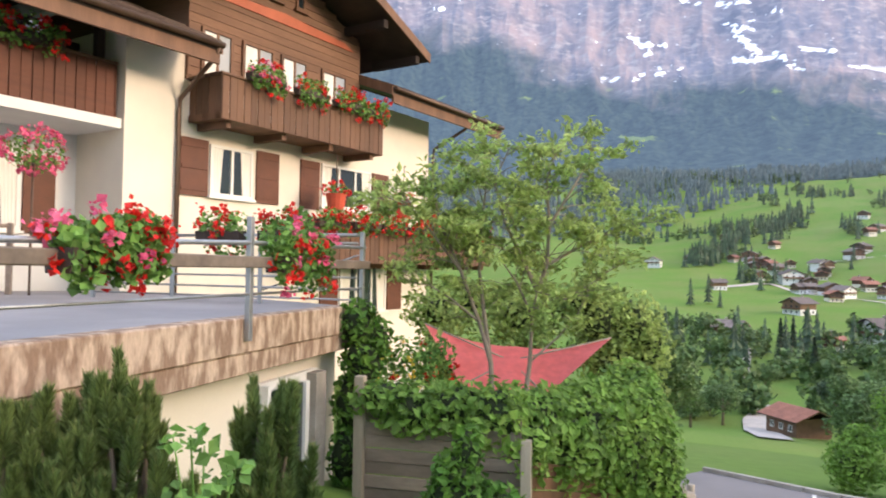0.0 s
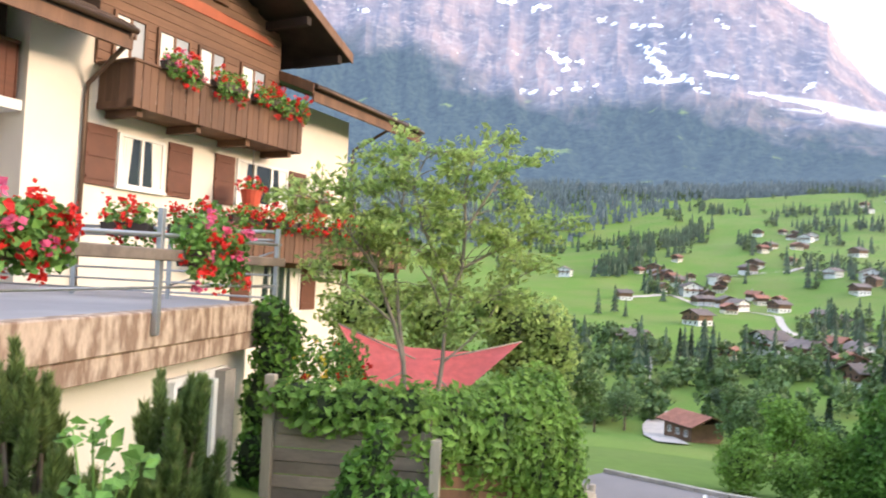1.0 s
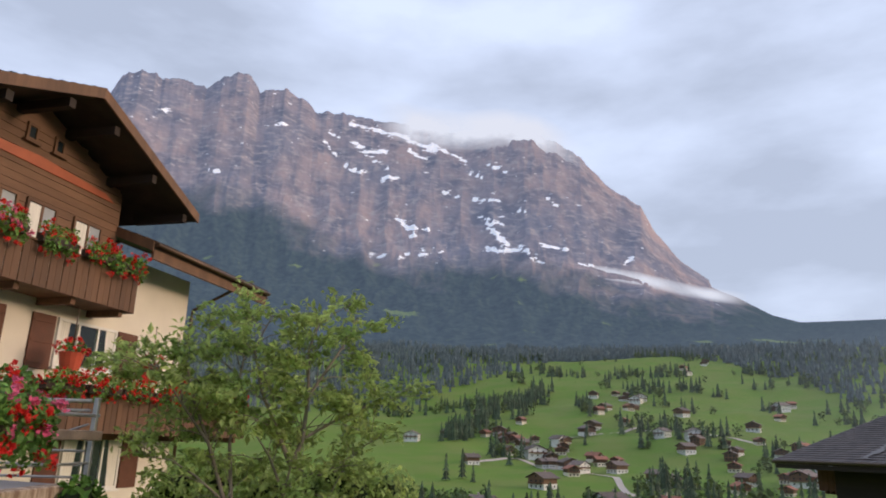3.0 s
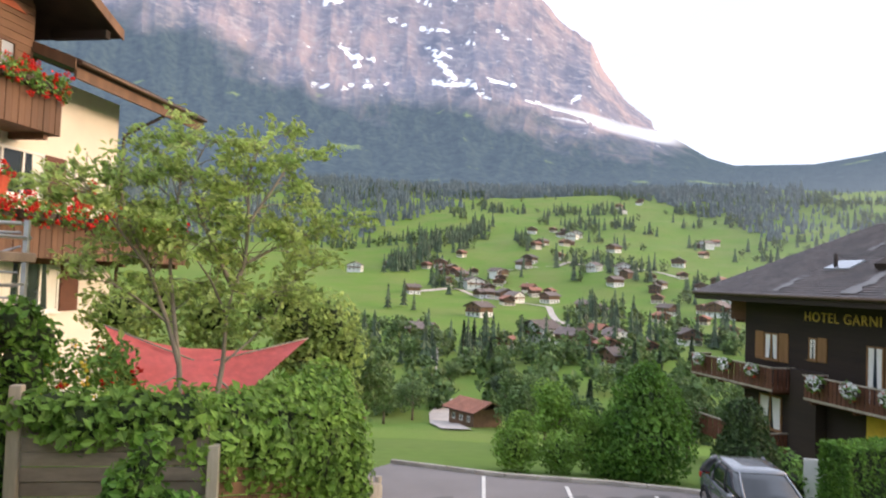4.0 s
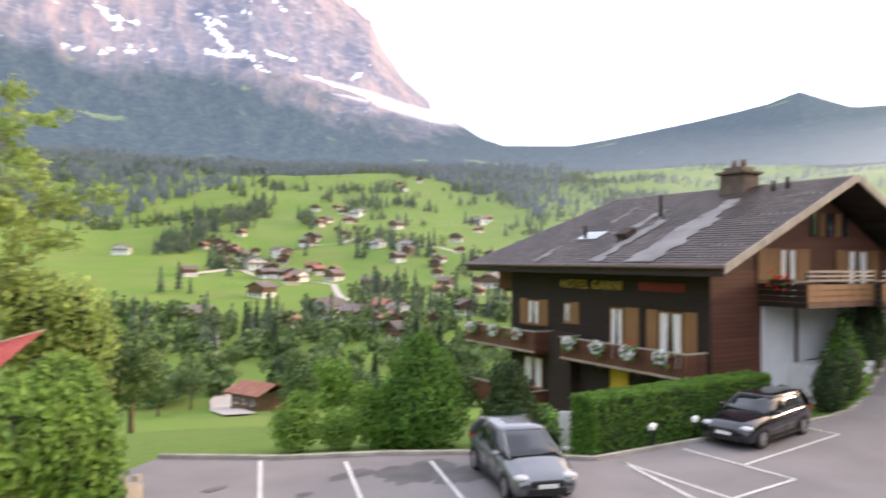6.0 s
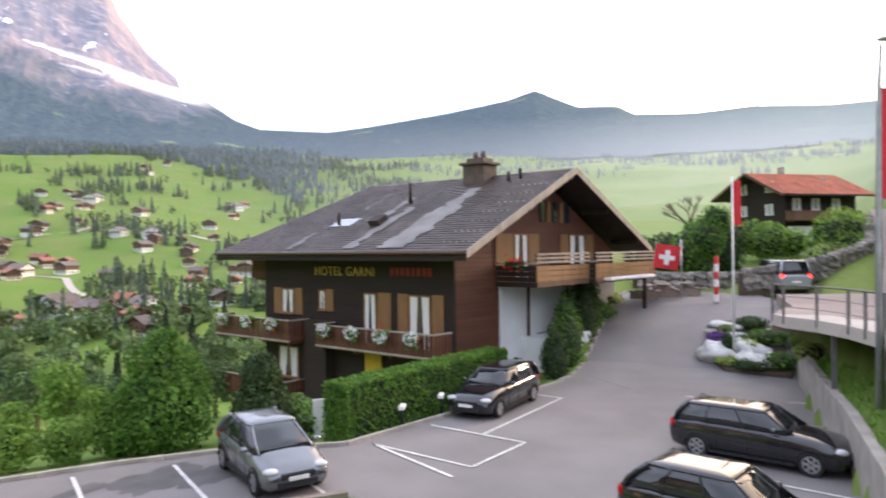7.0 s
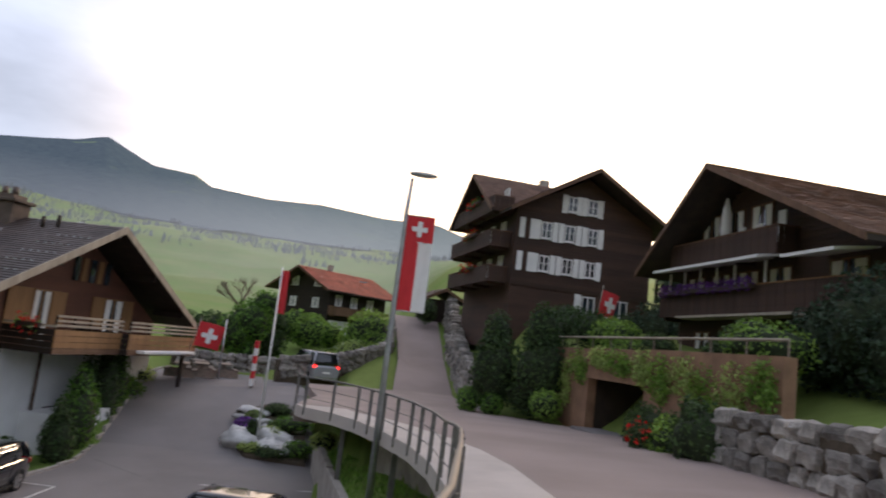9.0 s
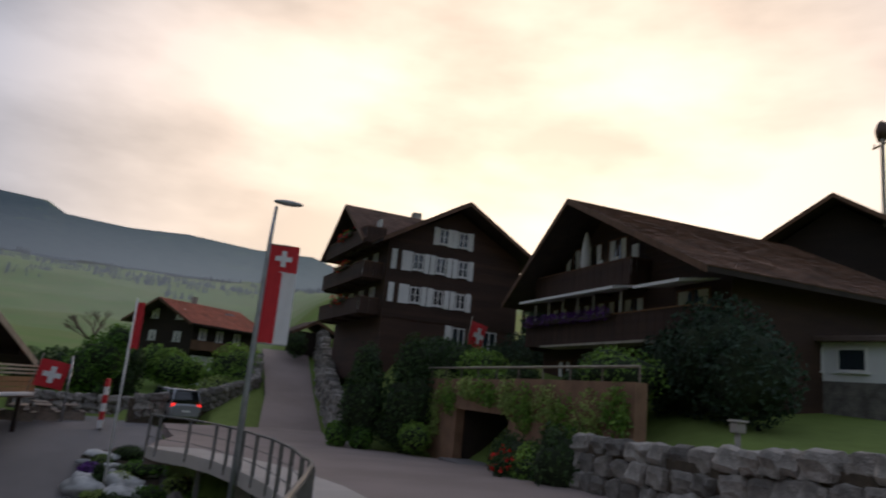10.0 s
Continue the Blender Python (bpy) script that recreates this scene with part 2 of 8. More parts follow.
M["leaf_pine_tip"] = leafy("fresh_pine_shoot", (0.26, 0.27, 0.09), (0.18, 0.21, 0.07))
M["leaf_ger"] = leafy("geranium_leaf", (0.19, 0.34, 0.07), (0.12, 0.24, 0.05))
M["leaf_grass"] = leafy("grass_blade", (0.18, 0.33, 0.05), (0.12, 0.24, 0.035))
M["leaf_spruce"] = leafy("far_spruce_green", (0.05, 0.08, 0.045), (0.035, 0.06, 0.035), spread=0.5)
M["leaf_far"] = leafy("far_broadleaf_green", (0.135, 0.20, 0.07), (0.085, 0.145, 0.05), spread=0.45)
M["bloom_red"] = leafy("red_blossom", (0.75, 0.035, 0.02), (0.60, 0.02, 0.02), spread=0.25)
M["bloom_pink"] = leafy("pink_blossom", (0.80, 0.18, 0.30), (0.70, 0.10, 0.22), spread=0.25)
M["bloom_yellow"] = leafy("yellow_blossom", (0.80, 0.62, 0.06), (0.75, 0.5, 0.05), spread=0.2)
M["bloom_violet"] = leafy("violet_blossom", (0.20, 0.08, 0.32), (0.14, 0.05, 0.25), spread=0.3)
# near-black filler bodies: the shade inside foliage put into a colour
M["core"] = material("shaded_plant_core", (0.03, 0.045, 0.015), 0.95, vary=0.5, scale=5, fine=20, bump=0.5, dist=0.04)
M["gravel"] = material("dark_soil", (0.10, 0.075, 0.05), 0.95, vary=0.4, scale=4, fine=30, bump=0.5, dist=0.02)


# ---- mesh helpers ----
def box(bm, x0, x1, y0, y1, z0, z1, m=None):
    co = [(x, y, z) for z in (z0, z1) for x, y in ((x0, y0), (x1, y0), (x1, y1), (x0, y1))]
    v = [bm.verts.new(m @ Vector(c) if m else c) for c in co]
    for f in ((3, 2, 1, 0), (4, 5, 6, 7), (0, 1, 5, 4), (1, 2, 6, 5), (2, 3, 7, 6), (3, 0, 4, 7)):
        bm.faces.new([v[i] for i in f])
    return v


def prism(bm, outline, a, b, axis="z", m=None):
    """A solid with a polygon outline, drawn between a and b along an axis."""
    def at(p, h):
        c = {"z": (p[0], p[1], h), "y": (p[0], h, p[1]), "x": (h, p[0], p[1])}[axis]
        return m @ Vector(c) if m else c
    lo, hi = [bm.verts.new(at(p, a)) for p in outline], [bm.verts.new(at(p, b)) for p in outline]
    k = len(outline)
    faces = [bm.faces.new(lo[::-1]), bm.faces.new(hi)]
    for i in range(k):
        faces.append(bm.faces.new((lo[i], lo[(i + 1) % k], hi[(i + 1) % k], hi[i])))
    bmesh.ops.recalc_face_normals(bm, faces=faces)


def tube(bm, pts, radius, sides=8, cap=True):
    """A round bar along points; radius: one number, or one for each point."""
    pts = [Vector(p) for p in pts]
    rad = [radius] * len(pts) if isinstance(radius, (int, float)) else radius
    rings = []
    for i, p in enumerate(pts):
        d = (pts[min(i + 1, len(pts) - 1)] - pts[max(i - 1, 0)]).normalized()
        a = d.cross(Vector((0, 0, 1)) if abs(d.z) < 0.9 else Vector((1, 0, 0))).normalized()
        b = d.cross(a)
        rings.append([bm.verts.new(p + (a * math.cos(k * math.tau / sides) + b * math.sin(k * math.tau / sides)) * rad[i]) for k in range(sides)])
    for r, s in zip(rings, rings[1:]):
        for k in range(sides):
            bm.faces.new((r[k], r[(k + 1) % sides], s[(k + 1) % sides], s[k])).smooth = True
    if cap:
        bm.faces.new(rings[0])
        bm.faces.new(rings[-1][::-1])


def blob(bm, center, radii, rough=0.15, seed=0.0, sub=2, m=None):
    r = bmesh.ops.create_icosphere(bm, subdivisions=sub, radius=1)
    for v in r["verts"]:
        k = 1 + rough * noise.noise(v.co * 1.7 + Vector((seed, seed * 1.7, -seed))) * 1.6
        v.co = Vector(center) + Vector([v.co[i] * k * radii[i] for i in range(3)])
        if m:
            v.co = m @ v.co
    for f in {f for v in r["verts"] for f in v.link_faces}:
        f.smooth = True


def part(name, bm, mat, parent=None, label="", bevel=0.0):
    me = bpy.data.meshes.new(name)
    if isinstance(bm, tuple):
        me.from_pydata(*bm)
    else:
        if bevel:
            bmesh.ops.bevel(bm, geom=bm.edges[:], offset=bevel, segments=1, affect="EDGES", profile=0.5)
        bmesh.ops.recalc_face_normals(bm, faces=bm.faces[:])
        bm.to_mesh(me)
        bm.free()
    me.materials.append(M[mat] if isinstance(mat, str) else mat)
    ob = new(name, me)
    if parent:
        ob.parent = parent
    if label:
        ob["label"] = label
    return ob


def share(name, me, parent, m=None):
    ob = new(name, me)
    ob.parent = parent
    if m:
        ob.matrix_basis = m
    return ob


def thing(name, m, label, category, group="", kind=""):
    ob = new(name)
    ob.matrix_basis = m
    ob.empty_display_size = 0.2
    return tagged(ob, label, category, group, kind)


def bx(name, dims, mat, parent=None, label="", bevel=0.0, m=None):
    bm = bmesh.new()
    box(bm, *dims, m=m)
    return part(name, bm, mat, parent, label, bevel)


RNG = np.random.default_rng(7)


def leaves(centers, size, normals=None, wild=1.0, ratio=0.6, spread=0.35):
    """Small folded leaf quads at the centres, turned at random, or lying loosely along normals."""
    c = np.asarray(centers, float)
    n = len(c)
    d = RNG.normal(size=(n, 3))
    if normals is not None:
        d = np.asarray(normals) + d * wild * 0.5
    d /= np.linalg.norm(d, axis=1)[:, None] + 1e-9
    a = np.cross(d, RNG.normal(size=(n, 3)))
    a /= np.linalg.norm(a, axis=1)[:, None] + 1e-9
    b = np.cross(d, a)
    s = (size * (1 + spread * RNG.normal(size=n)).clip(0.4, 2.0))[:, None]
    v = np.empty((n, 4, 3))
    v[:, 0], v[:, 2] = c - a * s * 0.5, c + a * s * 0.5
    v[:, 1], v[:, 3] = c + b * s * ratio * 0.5 + d * s * 0.12, c - b * s * ratio * 0.5 + d * s * 0.12
    f = np.arange(n * 4).reshape(n, 4)
    return v.reshape(-1, 3).tolist(), [], f.tolist()


def in_blobs(blobs, n, shell=0.55):
    """n points in ellipsoids (x, y, z, rx, ry, rz), mostly near their skins."""
    w = np.array([b[3] * b[4] * b[5] for b in blobs]) ** 0.67
    pick = RNG.choice(len(blobs), n, p=w / w.sum())
    B = np.array(blobs, float)[pick]
    d = RNG.normal(size=(n, 3))
    d /= np.linalg.norm(d, axis=1)[:, None]
    r = shell + (1 - shell) * RNG.random(n) ** 0.7
    return B[:, :3] + d * B[:, 3:] * r[:, None], d


def join_meshes(items):
    V, F = [], []
    for v, _, f in items:
        k = len(V)
        V += v
        F += [[i + k for i in q] for q in f]
    return V, [], F

# ---- lie of the land ----
LOT = [(6.2, 15.8), (14.4, 8.7), (12.6, 4.0), (11.6, -1.85), (17.4, -1.75), (24, -1.45), (32.9, -0.6), (36.5, -0.3), (44, 0.6), (49, 2.0),
       (49, 9.6), (40, 9.0), (31, 8.5), (27, 9.4), (22, 10.75), (18.2, 11.7), (15.9, 14.8), (14, 16.4), (11.6, 18.0), (9.0, 20.6), (7.2, 19.6)]
RAIL = [(-30, 3.5), (-6, 2.2), (-1.5, 1.15), (0.9, 0.3), (2.6, -0.56), (3.4, -0.84), (5.2, -1.4), (8.0, -1.98), (10.5, -2.45), (12.5, -2.75), (14.5, -2.92), (16.3, -2.97), (18.7, -2.8), (21.2, -2.31), (23.5, -1.67), (25.1, -0.93), (26.2, 0.0), (27.3, 0.35)]
ROAD_S = [(-30, -9.5), (4, -10.4), (11.5, -10.9), (18.5, -11.0), (23, -12.2), (30, -12.0), (34, -10.8), (37, -9.0), (44, -8.3), (62, -9.3), (63, -5.6), (52, -5.4), (44.5, -4.6), (43, 0.5), (36.5, -0.3), (31, 0.2), (27.3, 0.35)]


def ramp(v, xs, ys):
    return np.interp(v, xs, ys)


def rail_y(x):
    return ramp(x, [p[0] for p in RAIL], [p[1] for p in RAIL])


def drive_z(x):
    return ramp(x, [0, 29.5, 33.5, 38, 43, 60], [0, 0, 0.25, 1.5, 2.75, 2.95])


def road_z(x, y):
    x, y = np.asarray(x, float), np.asarray(y, float)
    base = ramp(x, [-30, 0, 6, 10, 14.5, 21, 30, 38, 45, 52, 62], [4.5, 4.2, 4.15, 3.93, 3.58, 3.48, 3.33, 3.0, 3.2, 5.0, 8.4])
    return base + np.clip(-(y + 3.5) * 0.055, 0, 0.42) * np.clip((30 - x) / 10, 0, 1)


def dist_poly(x, y, poly, closed=True):
    """Distance from points to a polygon's edges, the nearest edge, and whether they lie inside."""
    best, which, inside = np.full(x.shape, 1e9), np.zeros(x.shape, int), np.zeros(x.shape, bool)
    k = len(poly)
    for i in range(k if closed else k - 1):
        (ax, ay), (bx_, by) = poly[i], poly[(i + 1) % k]
        dx, dy = bx_ - ax, by - ay
        t = np.clip(((x - ax) * dx + (y - ay) * dy) / (dx * dx + dy * dy), 0, 1)
        d = np.hypot(x - ax - t * dx, y - ay - t * dy)
        which, best = np.where(d < best, i, which), np.minimum(d, best)
        if closed and dy:
            inside ^= ((ay > y) != (by > y)) & (x < dx * (y - ay) / dy + ax)
    return best, which, inside


def smooth(v, a, b):
    t = np.clip((v - a) / (b - a), 0, 1)
    return t * t * (3 - 2 * t)


def wavy(x, y, size, seed=0.0):
    return np.array([noise.fractal(Vector((a / size, b / size, seed)), 0.9, 2.0, 4) for a, b in zip(np.ravel(x), np.ravel(y))]).reshape(np.shape(x))


def ground_z(x, y):
    x, y = np.asarray(x, float), np.asarray(y, float)
    r, az = np.hypot(x, y), np.degrees(np.arctan2(x, y)) % 360
    valley = ramp(r, [0, 23, 60, 110, 160, 220, 300, 470, 620, 800, 1150, 1460], [0, -0.3, -8, -20, -26, -25, -20, -5, 20, 53, 139, 196])
    west = ramp(r, [0, 40, 60, 75, 100, 160, 300, 600, 1000, 1460], [2, 2.6, 4.6, 5.4, 4.5, 1, 4, 40, 110, 186])
    up = ramp(r, [0, 15, 22, 30, 40, 50, 62, 100, 300, 1000, 1460], [4.2, 4.5, 5.4, 6.5, 7.8, 9.0, 10.2, 15, 42, 130, 186])
    w1 = smooth(az, 58, 78) * (az < 200)
    far = valley * (1 - w1) + west * w1
    w2 = smooth(az, 92, 100) * smooth(-az, -330, -290)
    far = far * (1 - w2) + up * w2
    d, edge, inside = dist_poly(x, y, LOT)
    beyond = (edge >= 9) & (edge < len(LOT) - 1)
    base = drive_z(x)
    side = np.where(beyond, 1.0, np.where((y > 14) & ((edge == 0) | (edge == len(LOT) - 1)), smooth(az, 10, 20) * (az < 180), 0.0))
    near = (base - 0.1 - 0.16 * d) * side + np.minimum(0.31 * d, 4.0) * (1 - side)
    w = smooth(r, 28, 62) * side
    beyond = side > 0.5
    z = near * (1 - w) + far * w
    z = np.where(~beyond & (r > 60), far, z)
    back = smooth(r, 30, 60) * ~beyond
    z = z * (1 - back) + far * back
    # the road's side of the railing
    dr, _, on_road = dist_poly(x, y, RAIL + ROAD_S[::-1][1:])
    road = road_z(x, y)
    upper = (y < rail_y(np.clip(x, -30, 27))) & (x < 30) | (y < -1.5) & (x >= 30)
    zu = np.where(on_road, road - 0.4, road - 0.1 + (np.where(x < 30, up, far) - road + 0.1) * smooth(dr, 0.0, 5.0))
    strip = (x > 8.5) & (x < 31) & (y > rail_y(x) - 1.9) & (y < -0.3)
    zs = 0.85 + np.clip((-1.6 - y) * 0.35, 0, 0.8) + np.clip(13 - x, 0, 5) * 0.45
    zu = np.where(strip, np.minimum(zu, zs), zu)
    z = np.where(upper, zu, z)
    z = np.where(strip & ~inside & ~upper, zs, z)
    return np.where(inside, base - 0.12, z)


def radial_sheet(radii, azimuths, zfun):
    A, R = np.meshgrid(np.radians(azimuths), radii)
    X, Y = R * np.sin(A), R * np.cos(A)
    Z = zfun(X, Y)
    nr, na = R.shape
    V = np.stack([X, Y, Z], -1).reshape(-1, 3)
    i = np.arange((nr - 1) * na)
    j = i // na * na + (i % na + 1) % na
    F = np.stack([i, j, j + na, i + na], 1)
    return V, F, A, R


grass = material("meadow_grass", (0.128, 0.218, 0.040), 0.95, vary=0.3, scale=0.035, fine=1.6, bump=0.4, dist=0.08, color2=(0.165, 0.215, 0.058), spec=0.1)
M["grass"] = grass
radii = np.concatenate([[0.01], np.geomspace(1.0, 1460, 175)])
V, F, A, R = radial_sheet(radii, np.arange(0, 360, 0.6), ground_z)
V[:, 2] += (wavy(V[:, 0], V[:, 1], 26, 3) * 0.5 * smooth(np.hypot(V[:, 0], V[:, 1]), 26, 90) + wavy(V[:, 0], V[:, 1], 170, 5) * 9 * smooth(np.hypot(V[:, 0], V[:, 1]), 200, 700))
ground = part("ground", (V.tolist(), [], F.tolist()), "grass")
tagged(ground, "green meadow falling to the valley and rising beyond", "meadow", kind="structure")
for p in ground.data.polygons:
    p.use_smooth = True

# ---- mountains ----
SKYLINE = [(-40, 19), (-14, 22), (-6, 24.4), (-5.4, 25.6), (-4.0, 26.5), (-2.3, 26.2), (-0.7, 26.4), (1.1, 26.1), (2.8, 27.5), (4.5, 27.7), (5.5, 26.5), (7.5, 27.1), (9.0, 26.5), (10.3, 25.7), (13.5, 25.6), (18, 25.2),
           (23.5, 24.5), (28.7, 25.2), (30.9, 24.1), (33.5, 22.6), (35.6, 20.3), (38.3, 18.4), (39.1, 16.8), (41.1, 14.2), (43.1, 12.8), (43.3, 12.2), (45.1, 11.4), (47.4, 10.0), (49.2, 9.4), (54.6, 9.3), (57.4, 9.7), (64.7, 10.9), (69, 11.7),
           (71.2, 12.4), (74.6, 11.0), (77.7, 10.9), (79, 10.2), (83.3, 10.0), (87.6, 10.2), (92.7, 9.8), (97.3, 9.8), (99.5, 9.1), (112, 7.2), (140, 8), (200, 9), (260, 11), (320, 19)]
TREELINE = [(-40, 15), (0.9, 18.1), (4.8, 18.6), (8.5, 17.4), (12.3, 15.5), (16.1, 14.3), (21.8, 14.1), (26.1, 14.6), (30.8, 13.7), (34, 12.5), (38.4, 11.7), (42.6, 10.7), (48, 12), (60, 14), (320, 15)]
# snowfields as strokes on the face: azimuth and elevation of both ends, half width, in degrees
SNOWFIELDS = [(24.6, 18.4, 26.9, 17.8, 0.22), (25.6, 17.6, 27.3, 16.1, 0.28), (25.6, 15.7, 28.9, 15.7, 0.26), (17.8, 18.1, 18.8, 17.3, 0.24), (18.6, 17.4, 20.5, 17.3, 0.22), (19.0, 16.6, 19.4, 16.8, 0.2), (15.9, 15.0, 16.8, 15.0, 0.28),
              (18.2, 15.0, 19.0, 15.1, 0.2), (19.9, 15.3, 20.8, 15.4, 0.24), (13.6, 23.9, 14.6, 23.5, 0.2), (14.8, 23.2, 16.6, 23.4, 0.26), (13.2, 21.9, 15.0, 21.5, 0.2), (16.4, 21.3, 17.7, 21.3, 0.26), (15.5, 22.6, 16.8, 22.2, 0.16),
              (13.4, 25.4, 16.0, 25.0, 0.2), (15.5, 25.0, 18.5, 24.6, 0.2), (18.0, 24.6, 21.0, 23.6, 0.22), (20.5, 24.2, 23.6, 22.8, 0.18), (18.6, 23.6, 20.4, 22.8, 0.14), (21.6, 20.4, 23.0, 20.0, 0.18), (24.4, 19.8, 26.5, 19.7, 0.2),
              (27.4, 19.0, 28.8, 18.8, 0.13), (29.8, 16.1, 32.2, 15.7, 0.16), (36.9, 14.5, 37.5, 14.9, 0.18), (29.0, 15.2, 30.2, 14.6, 0.13), (11.2, 23.8, 12.3, 22.8, 0.14), (11.6, 24.6, 12.4, 24.2, 0.14), (23.4, 22.2, 25.0, 21.6, 0.13),
              (25.4, 22.6, 27.2, 22.0, 0.13), (30.6, 19.8, 31.8, 19.2, 0.12), (-2.6, 24.2, -1.4, 24.3, 0.12), (21.0, 15.6, 21.8, 15.5, 0.14), (33.2, 14.6, 34.2, 14.3, 0.12), (7.0, 24.8, 8.0, 24.7, 0.12), (1.8, 20.6, 3.0, 20.4, 0.12)]


def mountain_z(X, Y):
    r, az = np.hypot(X, Y), np.degrees(np.arctan2(X, Y))
    az = np.where(az < -40, az + 360, az)
    az = np.where(az > 320, az - 360, az)
    top = 0.4 * smooth(-az, -46, -38) + ramp(az, [a for a, _ in SKYLINE], [e for _, e in SKYLINE])
    jag = np.array([noise.fractal(Vector((a * 0.9, 0.0, 2.0)), 0.8, 2.1, 6) for a in az[0]])[None, :]
    foot = np.degrees(np.arctan2(178 + 0 * r, 1430))
    k = np.clip((r - 1430) / (3000 - 1430), 0, 1)
    steep = smooth(top, 10, 20)
    top = top + jag * 0.28 * smooth(top, 9, 22) * smooth(k, 0.8, 1.0)
    el = foot + (top - foot) * (k ** 0.85 * (1 - steep) + steep * (0.62 * k + 0.38 * smooth(k, 0.42, 1.0)))
    relief = np.array([noise.ridged_multi_fractal(Vector((a * 0.34 + q * 1.6, q * 5.0 - a * 0.10, 7.0)), 0.9, 2.1, 6, 1.0, 2.0) for a, q in zip(az.ravel(), k.ravel())]).reshape(az.shape)
    el = el + (relief - 1.1) * 0.42 * np.sin(np.pi * k) * (0.3 + steep) + np.where(r > 3001, -9, 0)
    return 5.8 + r * np.tan(np.radians(el))


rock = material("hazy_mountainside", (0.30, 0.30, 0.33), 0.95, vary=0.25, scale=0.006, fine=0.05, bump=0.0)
n, l = rock.node_tree.nodes, rock.node_tree.links
att = n.new("ShaderNodeAttribute")
att.attribute_name = "zone"
hsv = [q for q in n if q.type == "HUE_SAT"][0]
tc = [q for q in n if q.type == "TEX_COORD"][0]


def node_noise(scale, detail=5.0, stretch=(1, 1, 1), turn=(0, 0, 0)):
    mp, q = n.new("ShaderNodeMapping"), n.new("ShaderNodeTexNoise")
    mp.inputs["Scale"].default_value = stretch
    mp.inputs["Rotation"].default_value = turn
    q.inputs["Scale"].default_value, q.inputs["Detail"].default_value = scale, detail
    l.new(tc.outputs["Object"], mp.inputs["Vector"])
    l.new(mp.outputs["Vector"], q.inputs["Vector"])
    return q.outputs["Fac"]


def node_range(value, a, b, c=0.0, d=1.0):
    q = n.new("ShaderNodeMapRange")
    for name, v in (("From Min", a), ("From Max", b), ("To Min", c), ("To Max", d)):
        q.inputs[name].default_value = v
    l.new(value, q.inputs["Value"])
    return q.outputs["Result"]


def node_mix(fac, a, b):
    q = n.new("ShaderNodeMix")
    q.data_type = "RGBA"
    for name, v in (("Factor", fac), ("A", a), ("B", b)):
        if isinstance(v, tuple):
            q.inputs[name].default_value = v
        else:
            l.new(v, q.inputs[name])
    return q.outputs["Result"]


def node_math(op, a, b):
    q = n.new("ShaderNodeMath")
    q.operation = op
    for i, v in enumerate((a, b)):
        if isinstance(v, (int, float)):
            q.inputs[i].default_value = v
        else:
            l.new(v, q.inputs[i])
    return q.outputs["Value"]


sep = n.new("ShaderNodeSeparateColor")
l.new(att.outputs["Color"], sep.inputs["Color"])
above = node_math("ADD", sep.outputs["Red"], node_math("MULTIPLY", node_math("SUBTRACT", node_noise(0.006, 8), 0.5), 0.5))
rock_c = node_mix(node_range(node_noise(0.004, 7, (1, 1, 0.8)), 0.40, 0.62), (0.17, 0.16, 0.195, 1), (0.29, 0.22, 0.215, 1))
rock_c = node_mix(node_range(node_noise(0.012, 8, (1, 1, 0.35)), 0.45, 0.68), rock_c, (0.105, 0.105, 0.14, 1))
rock_c = node_mix(node_range(node_noise(0.03, 9, (1, 1, 1.6)), 0.50, 0.72), rock_c, (0.32, 0.28, 0.28, 1))
edge_n = node_math("MULTIPLY", node_math("SUBTRACT", node_noise(0.035, 10, (0.8, 0.8, 1.7)), 0.5), 2.6)
snow = node_range(node_math("ADD", sep.outputs["Green"], edge_n), 0.50, 0.58)
rock_c = node_mix(snow, rock_c, (0.92, 0.92, 0.95, 1))
wood_c = node_mix(node_range(node_noise(0.05, 6), 0.35, 0.7), (0.012, 0.026, 0.028, 1), (0.04, 0.062, 0.055, 1))
wood_c = node_mix(node_range(node_noise(0.006, 5, (1, 1, 2)), 0.66, 0.70), wood_c, (0.12, 0.17, 0.055, 1))
# pale sun haze painted into the forest colour on the sunward bearings
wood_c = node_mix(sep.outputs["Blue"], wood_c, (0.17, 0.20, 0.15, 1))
l.new(node_mix(node_range(above, 0.38, 0.60), wood_c, rock_c), hsv.inputs["Color"])
bs = n["Principled BSDF"]
crag = n.new("ShaderNodeBump")
crag.inputs["Strength"].default_value, crag.inputs["Distance"].default_value = 0.4, 38.0
l.new(node_math("ADD", node_noise(0.008, 9, (1, 1, 0.45)), node_math("MULTIPLY", node_noise(0.03, 8), 0.35)), crag.inputs["Height"])
l.new(crag.outputs["Normal"], bs.inputs["Normal"])
bs.inputs["Specular IOR Level"].default_value = 0.0
# aerial haze, added as a faint blue glow over the whole mountain
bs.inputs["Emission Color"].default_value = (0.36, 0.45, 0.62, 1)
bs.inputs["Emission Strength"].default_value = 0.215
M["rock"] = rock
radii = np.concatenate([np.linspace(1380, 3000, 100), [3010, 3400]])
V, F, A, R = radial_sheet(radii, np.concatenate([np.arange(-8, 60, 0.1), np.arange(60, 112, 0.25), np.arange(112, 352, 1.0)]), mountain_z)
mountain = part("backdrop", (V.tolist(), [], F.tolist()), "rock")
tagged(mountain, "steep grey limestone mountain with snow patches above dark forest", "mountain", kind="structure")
az = np.degrees(A).ravel() % 360
az = np.where(az > 320, az - 360, az)
el = np.degrees(np.arctan2(V[:, 2] - 5.8, np.hypot(V[:, 0], V[:, 1])))
